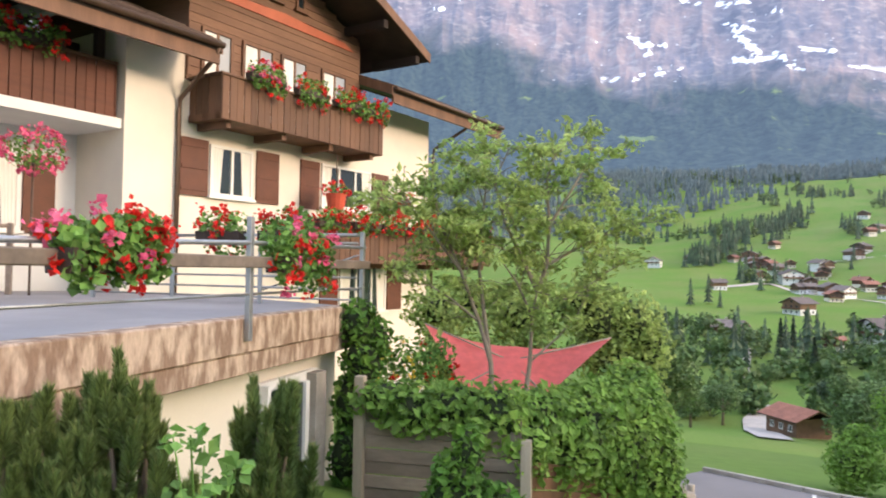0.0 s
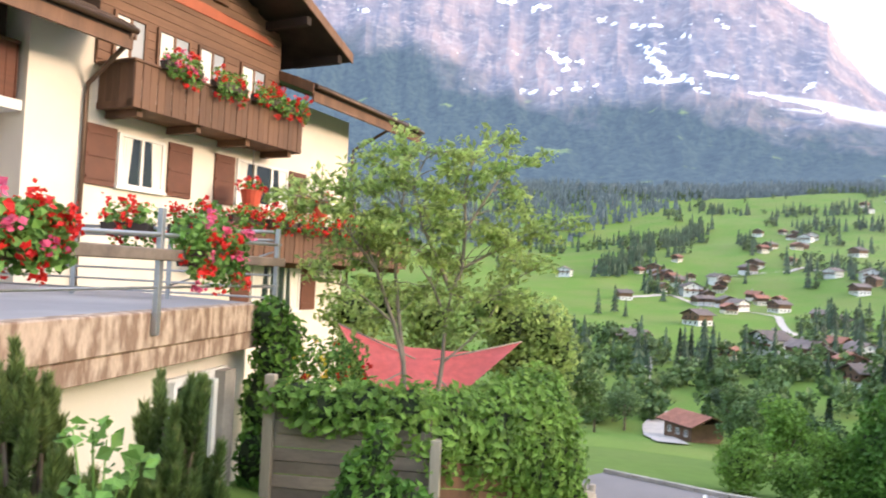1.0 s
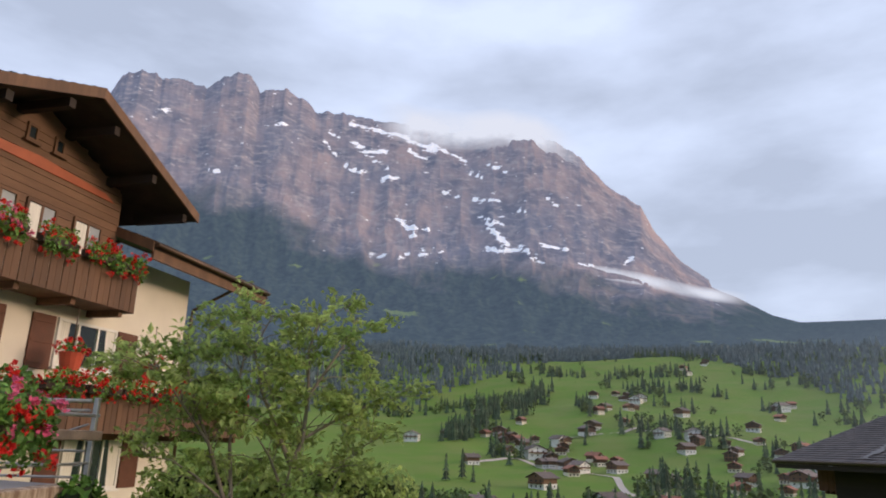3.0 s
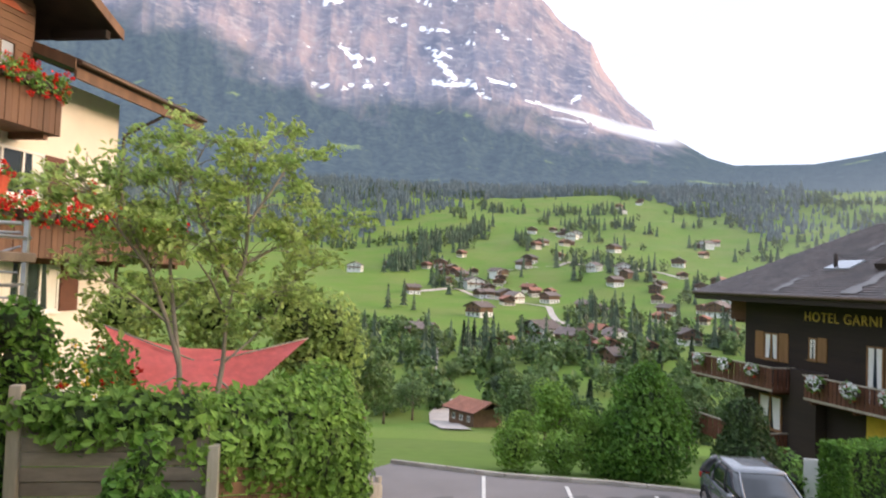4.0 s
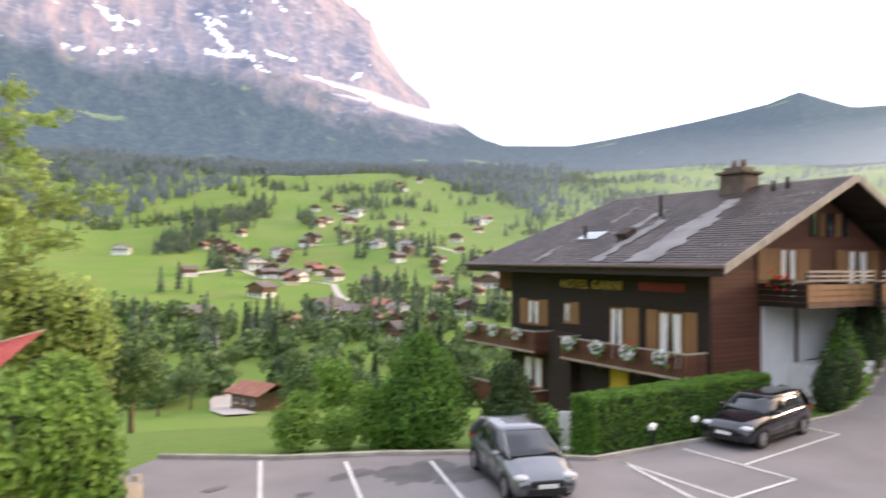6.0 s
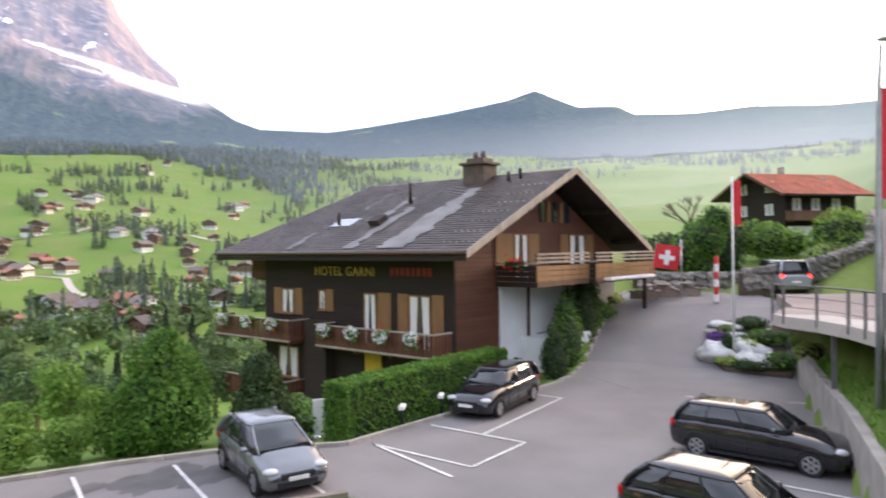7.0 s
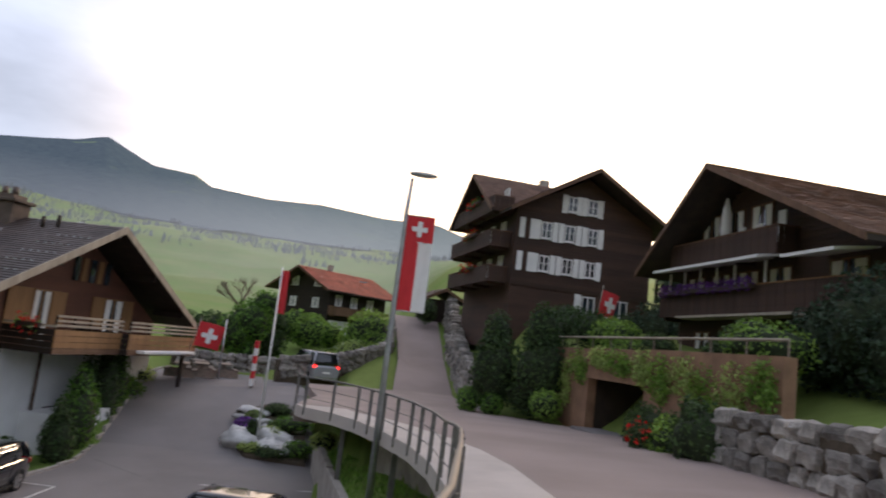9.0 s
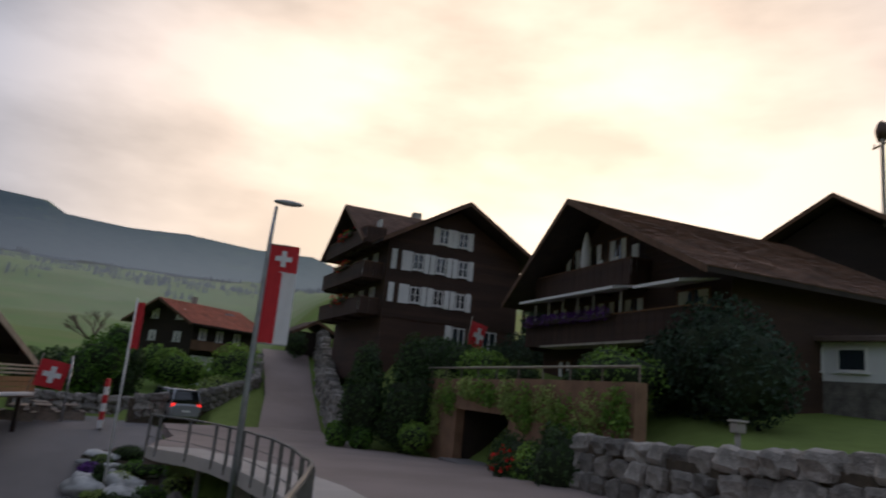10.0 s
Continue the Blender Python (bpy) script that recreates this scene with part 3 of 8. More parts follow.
line = ramp(az, [a for a, _ in TREELINE], [e for _, e in TREELINE])
zone = np.clip(0.5 + (el - line) * 0.09, 0, 1)
snowy = np.zeros_like(az)
for a0, e0, a1, e1, half in SNOWFIELDS:
    da, de = a1 - a0, e1 - e0
    f = np.clip(((az - a0) * da + (el - e0) * de) / (da * da + de * de), 0, 1)
    snowy = np.maximum(snowy, np.clip(1.0 - np.hypot(az - a0 - f * da, el - e0 - f * de) / (half * 1.5), 0, 1))
# mask of the bearings where the forest is painted paler towards the sun
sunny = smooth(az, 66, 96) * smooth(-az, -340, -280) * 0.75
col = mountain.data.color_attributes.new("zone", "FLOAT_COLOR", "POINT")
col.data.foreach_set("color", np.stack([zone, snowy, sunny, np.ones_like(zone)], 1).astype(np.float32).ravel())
for p in mountain.data.polygons:
    p.use_smooth = True


# ---- paved surfaces ----
def paved(name, poly, zfun, thick, mat, label, category, cuts=(2.0,), lift=0.0):
    bm = bmesh.new()
    f = bm.faces.new([bm.verts.new((x, y, 0)) for x, y in poly])
    bmesh.ops.triangulate(bm, faces=[f])
    for axis, step in ((0, cuts[0]), (1, cuts[-1])):
        lo, hi = min(p[axis] for p in poly), max(p[axis] for p in poly)
        c = math.floor(lo / step) * step + step
        while c < hi:
            co, no = [0, 0, 0], [0, 0, 0]
            co[axis], no[axis] = c, 1
            bmesh.ops.bisect_plane(bm, geom=bm.verts[:] + bm.edges[:] + bm.faces[:], plane_co=co, plane_no=no)
            c += step
    bmesh.ops.recalc_face_normals(bm, faces=bm.faces[:])
    if sum(f.normal.z for f in bm.faces) < 0:
        bmesh.ops.reverse_faces(bm, faces=bm.faces[:])
    for v in bm.verts:
        v.co.z = float(zfun(v.co.x, v.co.y)) + lift
    r = bmesh.ops.extrude_face_region(bm, geom=bm.faces[:])
    for v in [q for q in r["geom"] if isinstance(q, bmesh.types.BMVert)]:
        v.co.z -= thick
    return tagged(part(name, bm, mat), label, category, kind="structure")


paved("car_park", LOT, lambda x, y: drive_z(x), 0.35, "asphalt", "grey worn asphalt car park and sloping drive", "car park")
KERB_S = [(x, y - 1.55 - 0.25 * smooth(x, 10, 14)) for x, y in RAIL]
paved("road", KERB_S + ROAD_S[::-1], road_z, 0.5, "asphalt_road", "pinkish grey asphalt village road", "road", (2.5,))
paved("pavement", RAIL + KERB_S[::-1], road_z, 0.38, "pavement", "pale concrete footway along the railing", "pavement", (1.5,), 0.1)


# ---- builders for things that recur ----
def gable_roof(parent, x0, x1, y0, y1, z_eave, z_ridge, thick, mat, ridge="y", name="roof", board="wood_brown", peak=None, rows=16, tile=0.45):
    """Two pitched slabs with courses of tiles on them, soffit below and barge boards at the ends. ridge: the axis along which it runs."""
    lo, hi, a0, a1 = (x0, x1, y0, y1) if ridge == "y" else (y0, y1, x0, x1)
    c = peak if peak is not None else (lo + hi) / 2
    bm = bmesh.new()
    prism(bm, [(lo, z_eave - thick), (c, z_ridge - thick), (hi, z_eave - thick), (hi, z_eave), (c, z_ridge), (lo, z_eave)], a0, a1, ridge)
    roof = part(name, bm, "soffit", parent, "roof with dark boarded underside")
    V, F = [], []
    for e in (lo, hi):
        run, rise = c - e, z_ridge - z_eave
        length = math.hypot(run, rise)
        k = max(4, int(length / 0.33))
        nx = max(3, int((a1 - a0) / tile))
        ux, uz = run / length, rise / length
        px, pz = (-uz, ux) if run > 0 else (uz, -ux)
        if pz < 0:
            px, pz = -px, -pz
        for i in range(k):
            for j in range(nx):
                s0, s1 = i * length / k - 0.02, (i + 1) * length / k + 0.03
                b0, b1 = a0 + (a1 - a0) * j / nx - 0.01, a0 + (a1 - a0) * (j + 1) / nx - 0.02
                h0, h1 = 0.055 + random.uniform(-0.008, 0.012), 0.012
                q = []
                for s, h in ((s0, h0), (s1, h1)):
                    for b in (b0, b1):
                        u, z = e + ux * s + px * h, z_eave + uz * s + pz * h
                        q.append((u, b, z) if ridge == "y" else (b, u, z))
                for b in (b0, b1):
                    u, z = e + ux * s0, z_eave + uz * s0
                    q.append((u, b, z) if ridge == "y" else (b, u, z))
                o = len(V)
                V += q
                F += [[o, o + 1, o + 3, o + 2], [o, o + 1, o + 5, o + 4]]
    tagged(part("tiles", (V, [], F), mat, roof), kind="stuff")
    w = 0.24
    for a, side in ((a0, -1), (a1, 1)):
        for e in (lo, hi):
            bm = bmesh.new()
            p = [(e, z_eave - w), (c, z_ridge - w), (c, z_ridge + 0.03), (e, z_eave + 0.03)]
            prism(bm, p, a + side * 0.003, a + side * 0.05, ridge)
            part("barge_board", bm, board, roof)
    return roof


def gutter(parent, p, q, r=0.07, mat="metal_dark"):
    bm = bmesh.new()
    tube(bm, [p, q], r, 8)
    return part("gutter", bm, mat, parent, "half-round metal gutter")


def window(parent, x0, x1, z0, z1, y=0.0, bars=1, curtain=True, frame_mat="white", glass="glass", depth=0.06, cross=False, curtain_part=0.32):
    """A casement on a wall plane that faces -y: frame, panes, curtains behind them."""
    f = 0.07
    win = thing_part("window", parent)
    bm = bmesh.new()
    for d in ((x0, x1, z0, z0 + f), (x0, x1, z1 - f, z1), (x0, x0 + f, z0 + f, z1 - f), (x1 - f, x1, z0 + f, z1 - f)):
        box(bm, d[0], d[1], y - depth, y + 0.02, d[2], d[3])
    w = (x1 - x0) / (bars + 1)
    for i in range(1, bars + 1):
        box(bm, x0 + i * w - f / 2, x0 + i * w + f / 2, y - depth + 0.004, y + 0.02, z0 + f, z1 - f)
    if cross:
        box(bm, x0 + f, x1 - f, y - depth + 0.012, y + 0.02, (z0 + z1) / 2 - 0.02, (z0 + z1) / 2 + 0.02)
    part("frame", bm, frame_mat, win)
    for i in range(bars + 1):
        bx("pane", (x0 + i * w + f * 0.7, x0 + (i + 1) * w - f * 0.7, y - 0.02, y - 0.012, z0 + f, z1 - f), glass, win)
    if curtain:
        for side in (0, 1):
            bm = bmesh.new()
            a, b = (x0 + f, x0 + f + (x1 - x0) * curtain_part) if side == 0 else (x1 - f - (x1 - x0) * curtain_part, x1 - f)
            k = 9
            top = [bm.verts.new((a + (b - a) * i / k, y - 0.026 - 0.008 * (i % 2), z1 - f)) for i in range(k + 1)]
            low = [bm.verts.new((a + (b - a) * i / k * 0.75 + (0 if side == 0 else (b - a) * 0.25), y - 0.026 - 0.008 * (i % 2), z0 + f)) for i in range(k + 1)]
            for i in range(k):
                bm.faces.new((top[i], top[i + 1], low[i + 1], low[i]))
            part("curtain", bm, "curtain", win, "white net curtain")
    bx("sill", (x0 - 0.06, x1 + 0.06, y - 0.12, y, z0 - 0.06, z0 - 0.003), frame_mat, win)
    return win


def thing_part(name, parent):
    ob = new(name)
    ob.parent = parent
    ob.empty_display_size = 0.1
    return ob


def shutter(parent, x0, x1, z0, z1, y=0.0, mat="shutter", slats=True):
    sh = bx("shutter", (x0, x1, y - 0.05, y - 0.004, z0, z1), mat, parent, bevel=0.008)
    if slats:
        for a, b in ((z0 + 0.12, z0 + 0.2), ((z0 + z1) / 2 - 0.04, (z0 + z1) / 2 + 0.04), (z1 - 0.2, z1 - 0.12)):
            bx("batten", (x0 + 0.03, x1 - 0.03, y - 0.07, y - 0.046, a, b), mat, sh)
    return sh


def planks(parent, x0, x1, z0, z1, y, mat="wood_brown", width=0.2, thick=0.03, axis="x", name="plank", gap=0.012, top_cut=0.0):
    """Upright boards side by side, sharing one mesh."""
    k = max(1, round((x1 - x0) / width))
    w = (x1 - x0) / k
    bm = bmesh.new()
    box(bm, gap / 2, w - gap / 2, -thick, 0, z0, z1)
    bmesh.ops.bevel(bm, geom=bm.edges[:], offset=0.006, segments=1, affect="EDGES")
    first = part(name, bm, mat, parent)
    for i in range(k):
        m = pose(x0 + i * w, y - 0.01 * (i % 2), 0) if axis == "x" else pose(y + 0.01 * (i % 2), x0 + i * w, 0, 0, 0, 90)
        if i == 0:
            first.matrix_basis = m
        else:
            share(name, first.data, parent, m)


def balcony(parent, x0, x1, y_wall, y_front, z_floor, z_top, mat="wood_brown", rail_mat="wood_brown", sides=True, width=0.2, gaps=0.012):
    b = thing_part("balcony", parent)
    bx("floor", (x0, x1, y_front, y_wall, z_floor, z_floor + 0.14), mat, b)
    planks(b, x0, x1, z_floor - 0.02, z_top - 0.06, y_front, mat, width, gap=gaps)
    if sides:
        planks(b, y_front, y_wall - 0.02, z_floor - 0.02, z_top - 0.06, x0, mat, width, axis="y", gap=gaps)
        planks(b, y_front, y_wall - 0.02, z_floor - 0.02, z_top - 0.06, x1 + 0.03, mat, width, axis="y", gap=gaps)
    bx("handrail", (x0 - 0.05, x1 + 0.05, y_front - 0.07, y_front + 0.08, z_top - 0.06, z_top), rail_mat, b, bevel=0.01)
    for x in (x0, x1):
        bx("handrail", (x - 0.06, x + 0.06, y_front + 0.082, y_wall - 0.01, z_top - 0.06, z_top), rail_mat, b)
    for i in range(4):
        x = x0 + 0.3 + (x1 - x0 - 0.6) * i / 3
        bx("bracket", (x - 0.07, x + 0.07, y_front + 0.12, y_wall, z_floor - 0.16, z_floor - 0.003), mat, b)
    return b


def blossoms(centers, per, size, radius):
    c = np.repeat(np.asarray(centers), per, axis=0) + RNG.normal(size=(len(centers) * per, 3)) * radius
    return leaves(c, size, ratio=0.9)


def geranium_box(m, length, label="window box of red geraniums in leaf", deep=0.22, high=0.3, n=520, pink=0.0, drop=0.15, group="geranium boxes", planter=True, heads=34, leaf=0.075):
    t = thing("geranium_box", m, label, "flower box", group)
    if planter:
        bm = bmesh.new()
        prism(bm, [(-deep * 0.4, 0), (deep * 0.4, 0), (deep * 0.5, 0.18), (-deep * 0.5, 0.18)], -length / 2, length / 2, "x")
        part("planter", bm, "planter", t)
    k = max(2, int(length / 0.25))
    blobs = [(-length / 2 + length * (i + 0.5) / k + random.uniform(-0.04, 0.04), random.uniform(-0.05, 0.03), 0.2 + high * random.uniform(0.15, 0.45), length / k * 0.75, deep * random.uniform(0.6, 1.0), high * random.uniform(0.55, 0.9)) for i in range(k)]
    blobs += [(b[0], b[1] - deep * 0.4, 0.12 - drop * random.random(), b[3] * 0.8, deep * 0.5, 0.16 + drop * 0.6) for b in blobs]
    pts, nrm = in_blobs(blobs, n, 0.35)
    part("foliage", leaves(pts, leaf, nrm, 1.4, 0.9), "leaf_ger", t)
    pts, nrm = in_blobs(blobs, heads, 0.98)
    pts = pts + nrm * 0.03
    cut = int(heads * (1 - pink))
    part("blossom", blossoms(pts[:cut], 18, 0.055, 0.034), "bloom_red", t, "red flower heads")
    if pink:
        part("blossom", blossoms(pts[cut:], 18, 0.055, 0.034), "bloom_pink", t, "pink flower heads")
    return t


def railing_post(parent, p, h, w=0.06, mat="metal_grey"):
    return bx("post", (p[0] - w / 2, p[0] + w / 2, p[1] - w / 2, p[1] + w / 2, p[2], p[2] + h), mat, parent)


def bar(parent, pts, r, mat="metal_grey", name="rail", sides=8):
    bm = bmesh.new()
    tube(bm, pts, r, sides)
    return part(name, bm, mat, parent)


def shrub(name, m, blobs, n, size, mat, label, category="shrub", core=0.72, group="", ratio=0.6, shell=0.6):
    t = thing(name, m, label, category, group)
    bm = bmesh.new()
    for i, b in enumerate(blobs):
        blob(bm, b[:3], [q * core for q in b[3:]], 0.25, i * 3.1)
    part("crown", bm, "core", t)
    pts, nrm = in_blobs(blobs, n, shell)
    part("leaves", leaves(pts, size, nrm, 1.6, ratio), mat, t)
    return t


# ---- the flowered house beside the terrace ----
house = thing("house", pose(-4.8, 15.65, 0, 0, 0, 54), "plastered chalet with brown wooden gable, shutters and flowers", "house")
bx("wall", (-1.5, 9.45, 0, 10, 1.5, 10.75), "plaster", house, "warm white plaster wall")
bx("wall", (-12, -1.503, 1.7, 10, 1.5, 8.75), "plaster_white", house, "white plaster wing")
bx("wall", (-12, -1.503, 1.7, 10, 8.752, 10.6), "wood_dark", house, "dark boarded upper wing")
# wooden upper storey with its gable
bm = bmesh.new()
prism(bm, [(-0.1, 9.95), (5.72, 9.95), (5.72, 12.35), (2.75, 13.55), (-0.1, 12.35)], -0.06, 6.0, "y")
part("upper_storey", bm, "wood_facade", house, "brown boarded gable storey")
for i in range(15):
    z = 10.05 + i * 0.2
    cut = 0 if z < 12.2 else (z - 12.2) * 2.3
    if 5.6 - cut > 0.2 + cut:
        bx("board", (-0.1 + cut, 5.72 - cut, -0.085 - 0.006 * (i % 2), -0.062, z, z + 0.188), "wood_facade", house)
bm = bmesh.new()
prism(bm, [(0.2, 11.98), (5.4, 11.98), (5.0, 12.14), (2.75, 12.26), (0.5, 12.14)], -0.125, -0.098, "y")
part("trim", bm, "orange_trim", house, "orange painted trim board")
gable_roof(house, -1.6, 7.05, -1.6, 7.0, 12.12, 13.85, 0.2, "roof", "y", "gable_roof", peak=2.75)
for x in (-1.2, 0.4, 2.0, 3.5, 5.1, 6.6):
    z = 13.65 - abs(x - 2.75) * 0.40
    bx("purlin", (x - 0.09, x + 0.09, -1.5, 0.1, z - 0.34, z - 0.12), "wood_dark", house)
# main roof, its eaves along the facade
for a, b, ze in ((-12.5, -0.2, 10.5), (5.75, 12.1, 10.95)):
    gable_roof(house, a, b, -1.3, 11.4, ze, 13.3, 0.18, "roof", "x", "roof")
    gutter(house, (a, -1.38, ze - 0.07), (b, -1.38, ze - 0.07))
    bx("fascia", (a + 0.02, b - 0.02, -1.29, -1.22, ze - 0.45, ze - 0.18), "wood_brown", house)
for x, top, run in ((-0.28, 10.4, 0.0), (9.62, 10.8, 0.45)):
    bm = bmesh.new()
    tube(bm, [(x + run, -1.35, top), (x + run * 0.9, -1.2, top - 0.22), (x, -0.1, top - 0.95), (x, -0.08, top - 1.2), (x, -0.08, 2.0)], 0.05, 8)
    part("downpipe", bm, "metal_dark", house, "brown metal downpipe")
# upper windows behind the balcony
for a, b in ((0.22, 1.1), (1.38, 2.38), (2.62, 3.56), (4.1, 5.12)):
    window(house, a, b, 10.0, 11.2, -0.09, 1, False, "wood_brown", "glass_bright")
    bx("curtain", (a + 0.1, b - 0.45, -0.128, -0.122, 10.08, 11.1), "curtain", house)
for a in (2.25, 3.1):
    window(house, a, a + 0.34, 12.5, 12.92, -0.08, 0, False, "wood_brown", "glass")
# first-floor windows with shutters
window(house, 0.6, 1.86, 7.45, 8.62, 0, 1, True, "white", "glass", curtain_part=0.24)
window(house, 4.28, 6.38, 7.5, 8.68, 0, 2, True, "white", "glass", curtain_part=0.16)
for a, b in ((-0.2, 0.55), (1.98, 2.72), (3.48, 4.2), (6.46, 7.25)):
    shutter(house, a, b, 7.4, 8.68)
window(house, 5.1, 7.2, 4.6, 6.05, 0, 2, True, "white", "glass", curtain_part=0.2)
for a, b in ((4.3, 5.02), (7.28, 8.0)):
    shutter(house, a, b, 4.6, 6.05)
balcony(house, 0.0, 5.52, -0.02, -1.1, 9.0, 9.98, "wood_brown")
balcony(house, 2.6, 11.4, -0.02, -1.3, 6.0, 7.0, "wood_brown")
# balcony of the recessed wing
balcony(house, -9.5, -1.62, 1.68, 0.2, 8.85, 9.95, "wood_red", "wood_brown")
bx("slab", (-9.6, -1.53, 0.05, 1.69, 8.6, 8.8), "plaster_white", house, "white balcony slab")
for a in (-8.2, -6.4, -3.6):
    window(house, a, a + 1.0, 9.0, 10.4, 1.7, 1, True, "white", "glass_bright")
for a in (-8.0, -3.75):
    window(house, a, a + 1.1, 6.5, 8.0, 1.7, 1, True, "white", "glass")
    shutter(house, a - 0.7, a - 0.05, 6.45, 8.05, 1.7)
    shutter(house, a + 1.15, a + 1.8, 6.45, 8.05, 1.7)
for x in (-1.9, -9.0):
    bx("post", (x - 0.08, x + 0.08, 0.22, 0.38, 9.96, 10.6), "wood_dark", house)
# stone chimney breast at the far corner
bx("stone_base", (9.452, 9.9, 0.3, 3.0, 1.5, 6.2), "stone", house)
HM = house.matrix_basis
for i, x in enumerate((1.15, 2.6, 3.95, 5.0)):
    geranium_box(HM @ pose(x, -1.22, 9.93), 1.05, "box of red geraniums on a wooden balcony rail", heads=26, pink=0.25 if i == 0 else 0)
for i, x in enumerate((3.2, 4.5, 5.7, 6.9, 8.1, 9.3, 10.5)):
    geranium_box(HM @ pose(x, -1.42, 6.86), 1.1, "box of red geraniums along the lower balcony", heads=30, n=420)
for x, z in ((3.85, 7.55), (6.8, 7.55)):
    pot = thing("hanging_pot", HM @ pose(x, -0.95, z), "red hanging flower pot with geraniums", "flower pot", "hanging pots")
    bm = bmesh.new()
    r = bmesh.ops.create_cone(bm, cap_ends=True, segments=14, radius1=0.2, radius2=0.28, depth=0.42)
    part("pot", bm, "terracotta", pot)
    pts, nrm = in_blobs([(0, 0, 0.3, 0.36, 0.36, 0.2)], 160, 0.4)
    part("foliage", leaves(pts, 0.08, nrm), "leaf_ger", pot)
    pts, nrm = in_blobs([(0, 0, 0.33, 0.38, 0.38, 0.2)], 20, 0.98)
    part("blossom", blossoms(pts, 14, 0.05, 0.03), "bloom_red", pot)
    bar(pot, [(0, 0, 0.2), (0, 0, 1.3)], 0.012, "metal_dark", "hanger", 6)
for x in (-7.5, -3.4):
    geranium_box(HM @ pose(x, 0.05, 9.85), 1.3, "box of red geraniums on the recessed balcony")
geranium_box(HM @ pose(-4.1, 1.55, 6.4), 1.2, "box of red geraniums under a window")
basket = thing("flower_basket", HM @ pose(-3.53, -0.59, 7.8), "hanging basket full of pink petunias", "flower basket")
pts, nrm = in_blobs([(0, 0, 0, 0.5, 0.45, 0.38)], 420, 0.5)
part("foliage", leaves(pts, 0.08, nrm), "leaf_ger", basket)
pts, nrm = in_blobs([(0, 0, 0, 0.53, 0.48, 0.4)], 70, 0.97)
part("blossom", blossoms(pts, 10, 0.06, 0.035), "bloom_pink", basket)
bar(basket, [(-0.02, 0, -2.5), (-0.02, 0, -0.1)], 0.02, "metal_dark", "stand", 6)

# ---- the terrace with its railings ----
DECK_Z = 5.3
E0, E1 = Vector((-4.4, -0.6, 0)), Vector((-0.62, 10.25, 0))
ED = (E1 - E0).normalized()
EN = Vector((ED.y, -ED.x, 0))            # outwards
terrace = thing("terrace", pose(0, 0, 0), "grey concrete terrace slab over a plastered garage", "terrace")


def edge(s, off=0.0, z=DECK_Z):
    p = E0 + ED * s + EN * off
    return (p.x, p.y, z)


L_EDGE = (E1 - E0).length
bm = bmesh.new()
corner = Vector((-5.9, 12.3, 0))
prism(bm, [edge(3.0)[:2], edge(L_EDGE)[:2], (corner.x + 2.2, corner.y + 1.4), (-6.6, 14.6), (-13, 12.0), (-13, 6.0)], DECK_Z - 0.16, DECK_Z, "z")
part("slab", bm, "deck", terrace, "grey worn terrace floor")
mE = Matrix(((ED.x, -EN.x, 0, E0.x), (ED.y, -EN.y, 0, E0.y), (0, 0, 1, 0), (0, 0, 0, 1)))
bx("fascia", (3.0, L_EDGE + 0.12, -0.03, 0.22, DECK_Z - 0.33, DECK_Z + 0.035), "concrete_stained", terrace, "rust-stained concrete edge beam", 0.012, mE)
bx("fascia", (3.0, L_EDGE + 0.1, 0.0, 0.22, DECK_Z - 0.56, DECK_Z - 0.338), "concrete_stained", terrace, "rust-stained concrete edge beam", 0.012, mE)
bx("garage_wall", (3.0, L_EDGE - 0.15, 0.3, 0.55, 1.4, DECK_Z - 0.565), "plaster", terrace, "warm plastered wall", 0, mE)
bx("end_wall", (L_EDGE - 0.4, L_EDGE - 0.15, 0.56, 5.0, 1.4, DECK_Z - 0.565), "plaster", terrace, "", 0, mE)
door = thing_part("door", terrace)
door.matrix_basis = mE
SD = L_EDGE - 2.35
bx("reveal", (SD, SD + 1.5, 0.22, 0.298, 2.0, 4.52), "plaster_white", door)
bx("opening", (SD + 0.1, SD + 0.95, 0.16, 0.218, 2.0, 4.42), "glass", door, "dark glazed opening")
bx("frame", (SD + 0.96, SD + 1.06, 0.12, 0.22, 2.0, 4.42), "white", door)
bx("frame", (SD + 1.16, SD + 1.46, 0.08, 0.22, 2.0, 4.5), "concrete", door)
bx("frame", (SD + 0.02, SD + 0.09, 0.12, 0.22, 2.0, 4.5), "plaster_white", door)
rail_1 = thing("railing", pose(0, 0, 0), "steel railing with wooden handrail and flower boxes", "railing", "terrace railings")
posts = (4.6, 8.4, L_EDGE - 0.1)
for s in posts:
    p = edge(s, 0.05, DECK_Z - 0.22)
    bx("post", (s - 0.035, s + 0.035, -0.1, -0.04, DECK_Z - 0.2, DECK_Z + 1.08), "metal_grey", rail_1, "", 0.006, mE)
bar(rail_1, [edge(3.2, 0.07, DECK_Z + 0.66), edge(5.0, 0.07, DECK_Z + 0.70), edge(8.4, 0.07, DECK_Z + 0.81), edge(L_EDGE, 0.07, DECK_Z + 0.86)], 0.024)
bar(rail_1, [edge(3.2, 0.07, DECK_Z + 0.28), edge(L_EDGE, 0.07, DECK_Z + 0.28)], 0.014)
bx("handrail", (3.2, L_EDGE, -0.16, -0.1, DECK_Z + 0.55, DECK_Z + 0.67), "wood_grey", rail_1, "weathered brown wooden plank rail", 0.012, mE)
rail_2 = thing("railing", pose(0, 0, 0), "galvanised steel railing across the terrace end", "railing", "terrace railings")
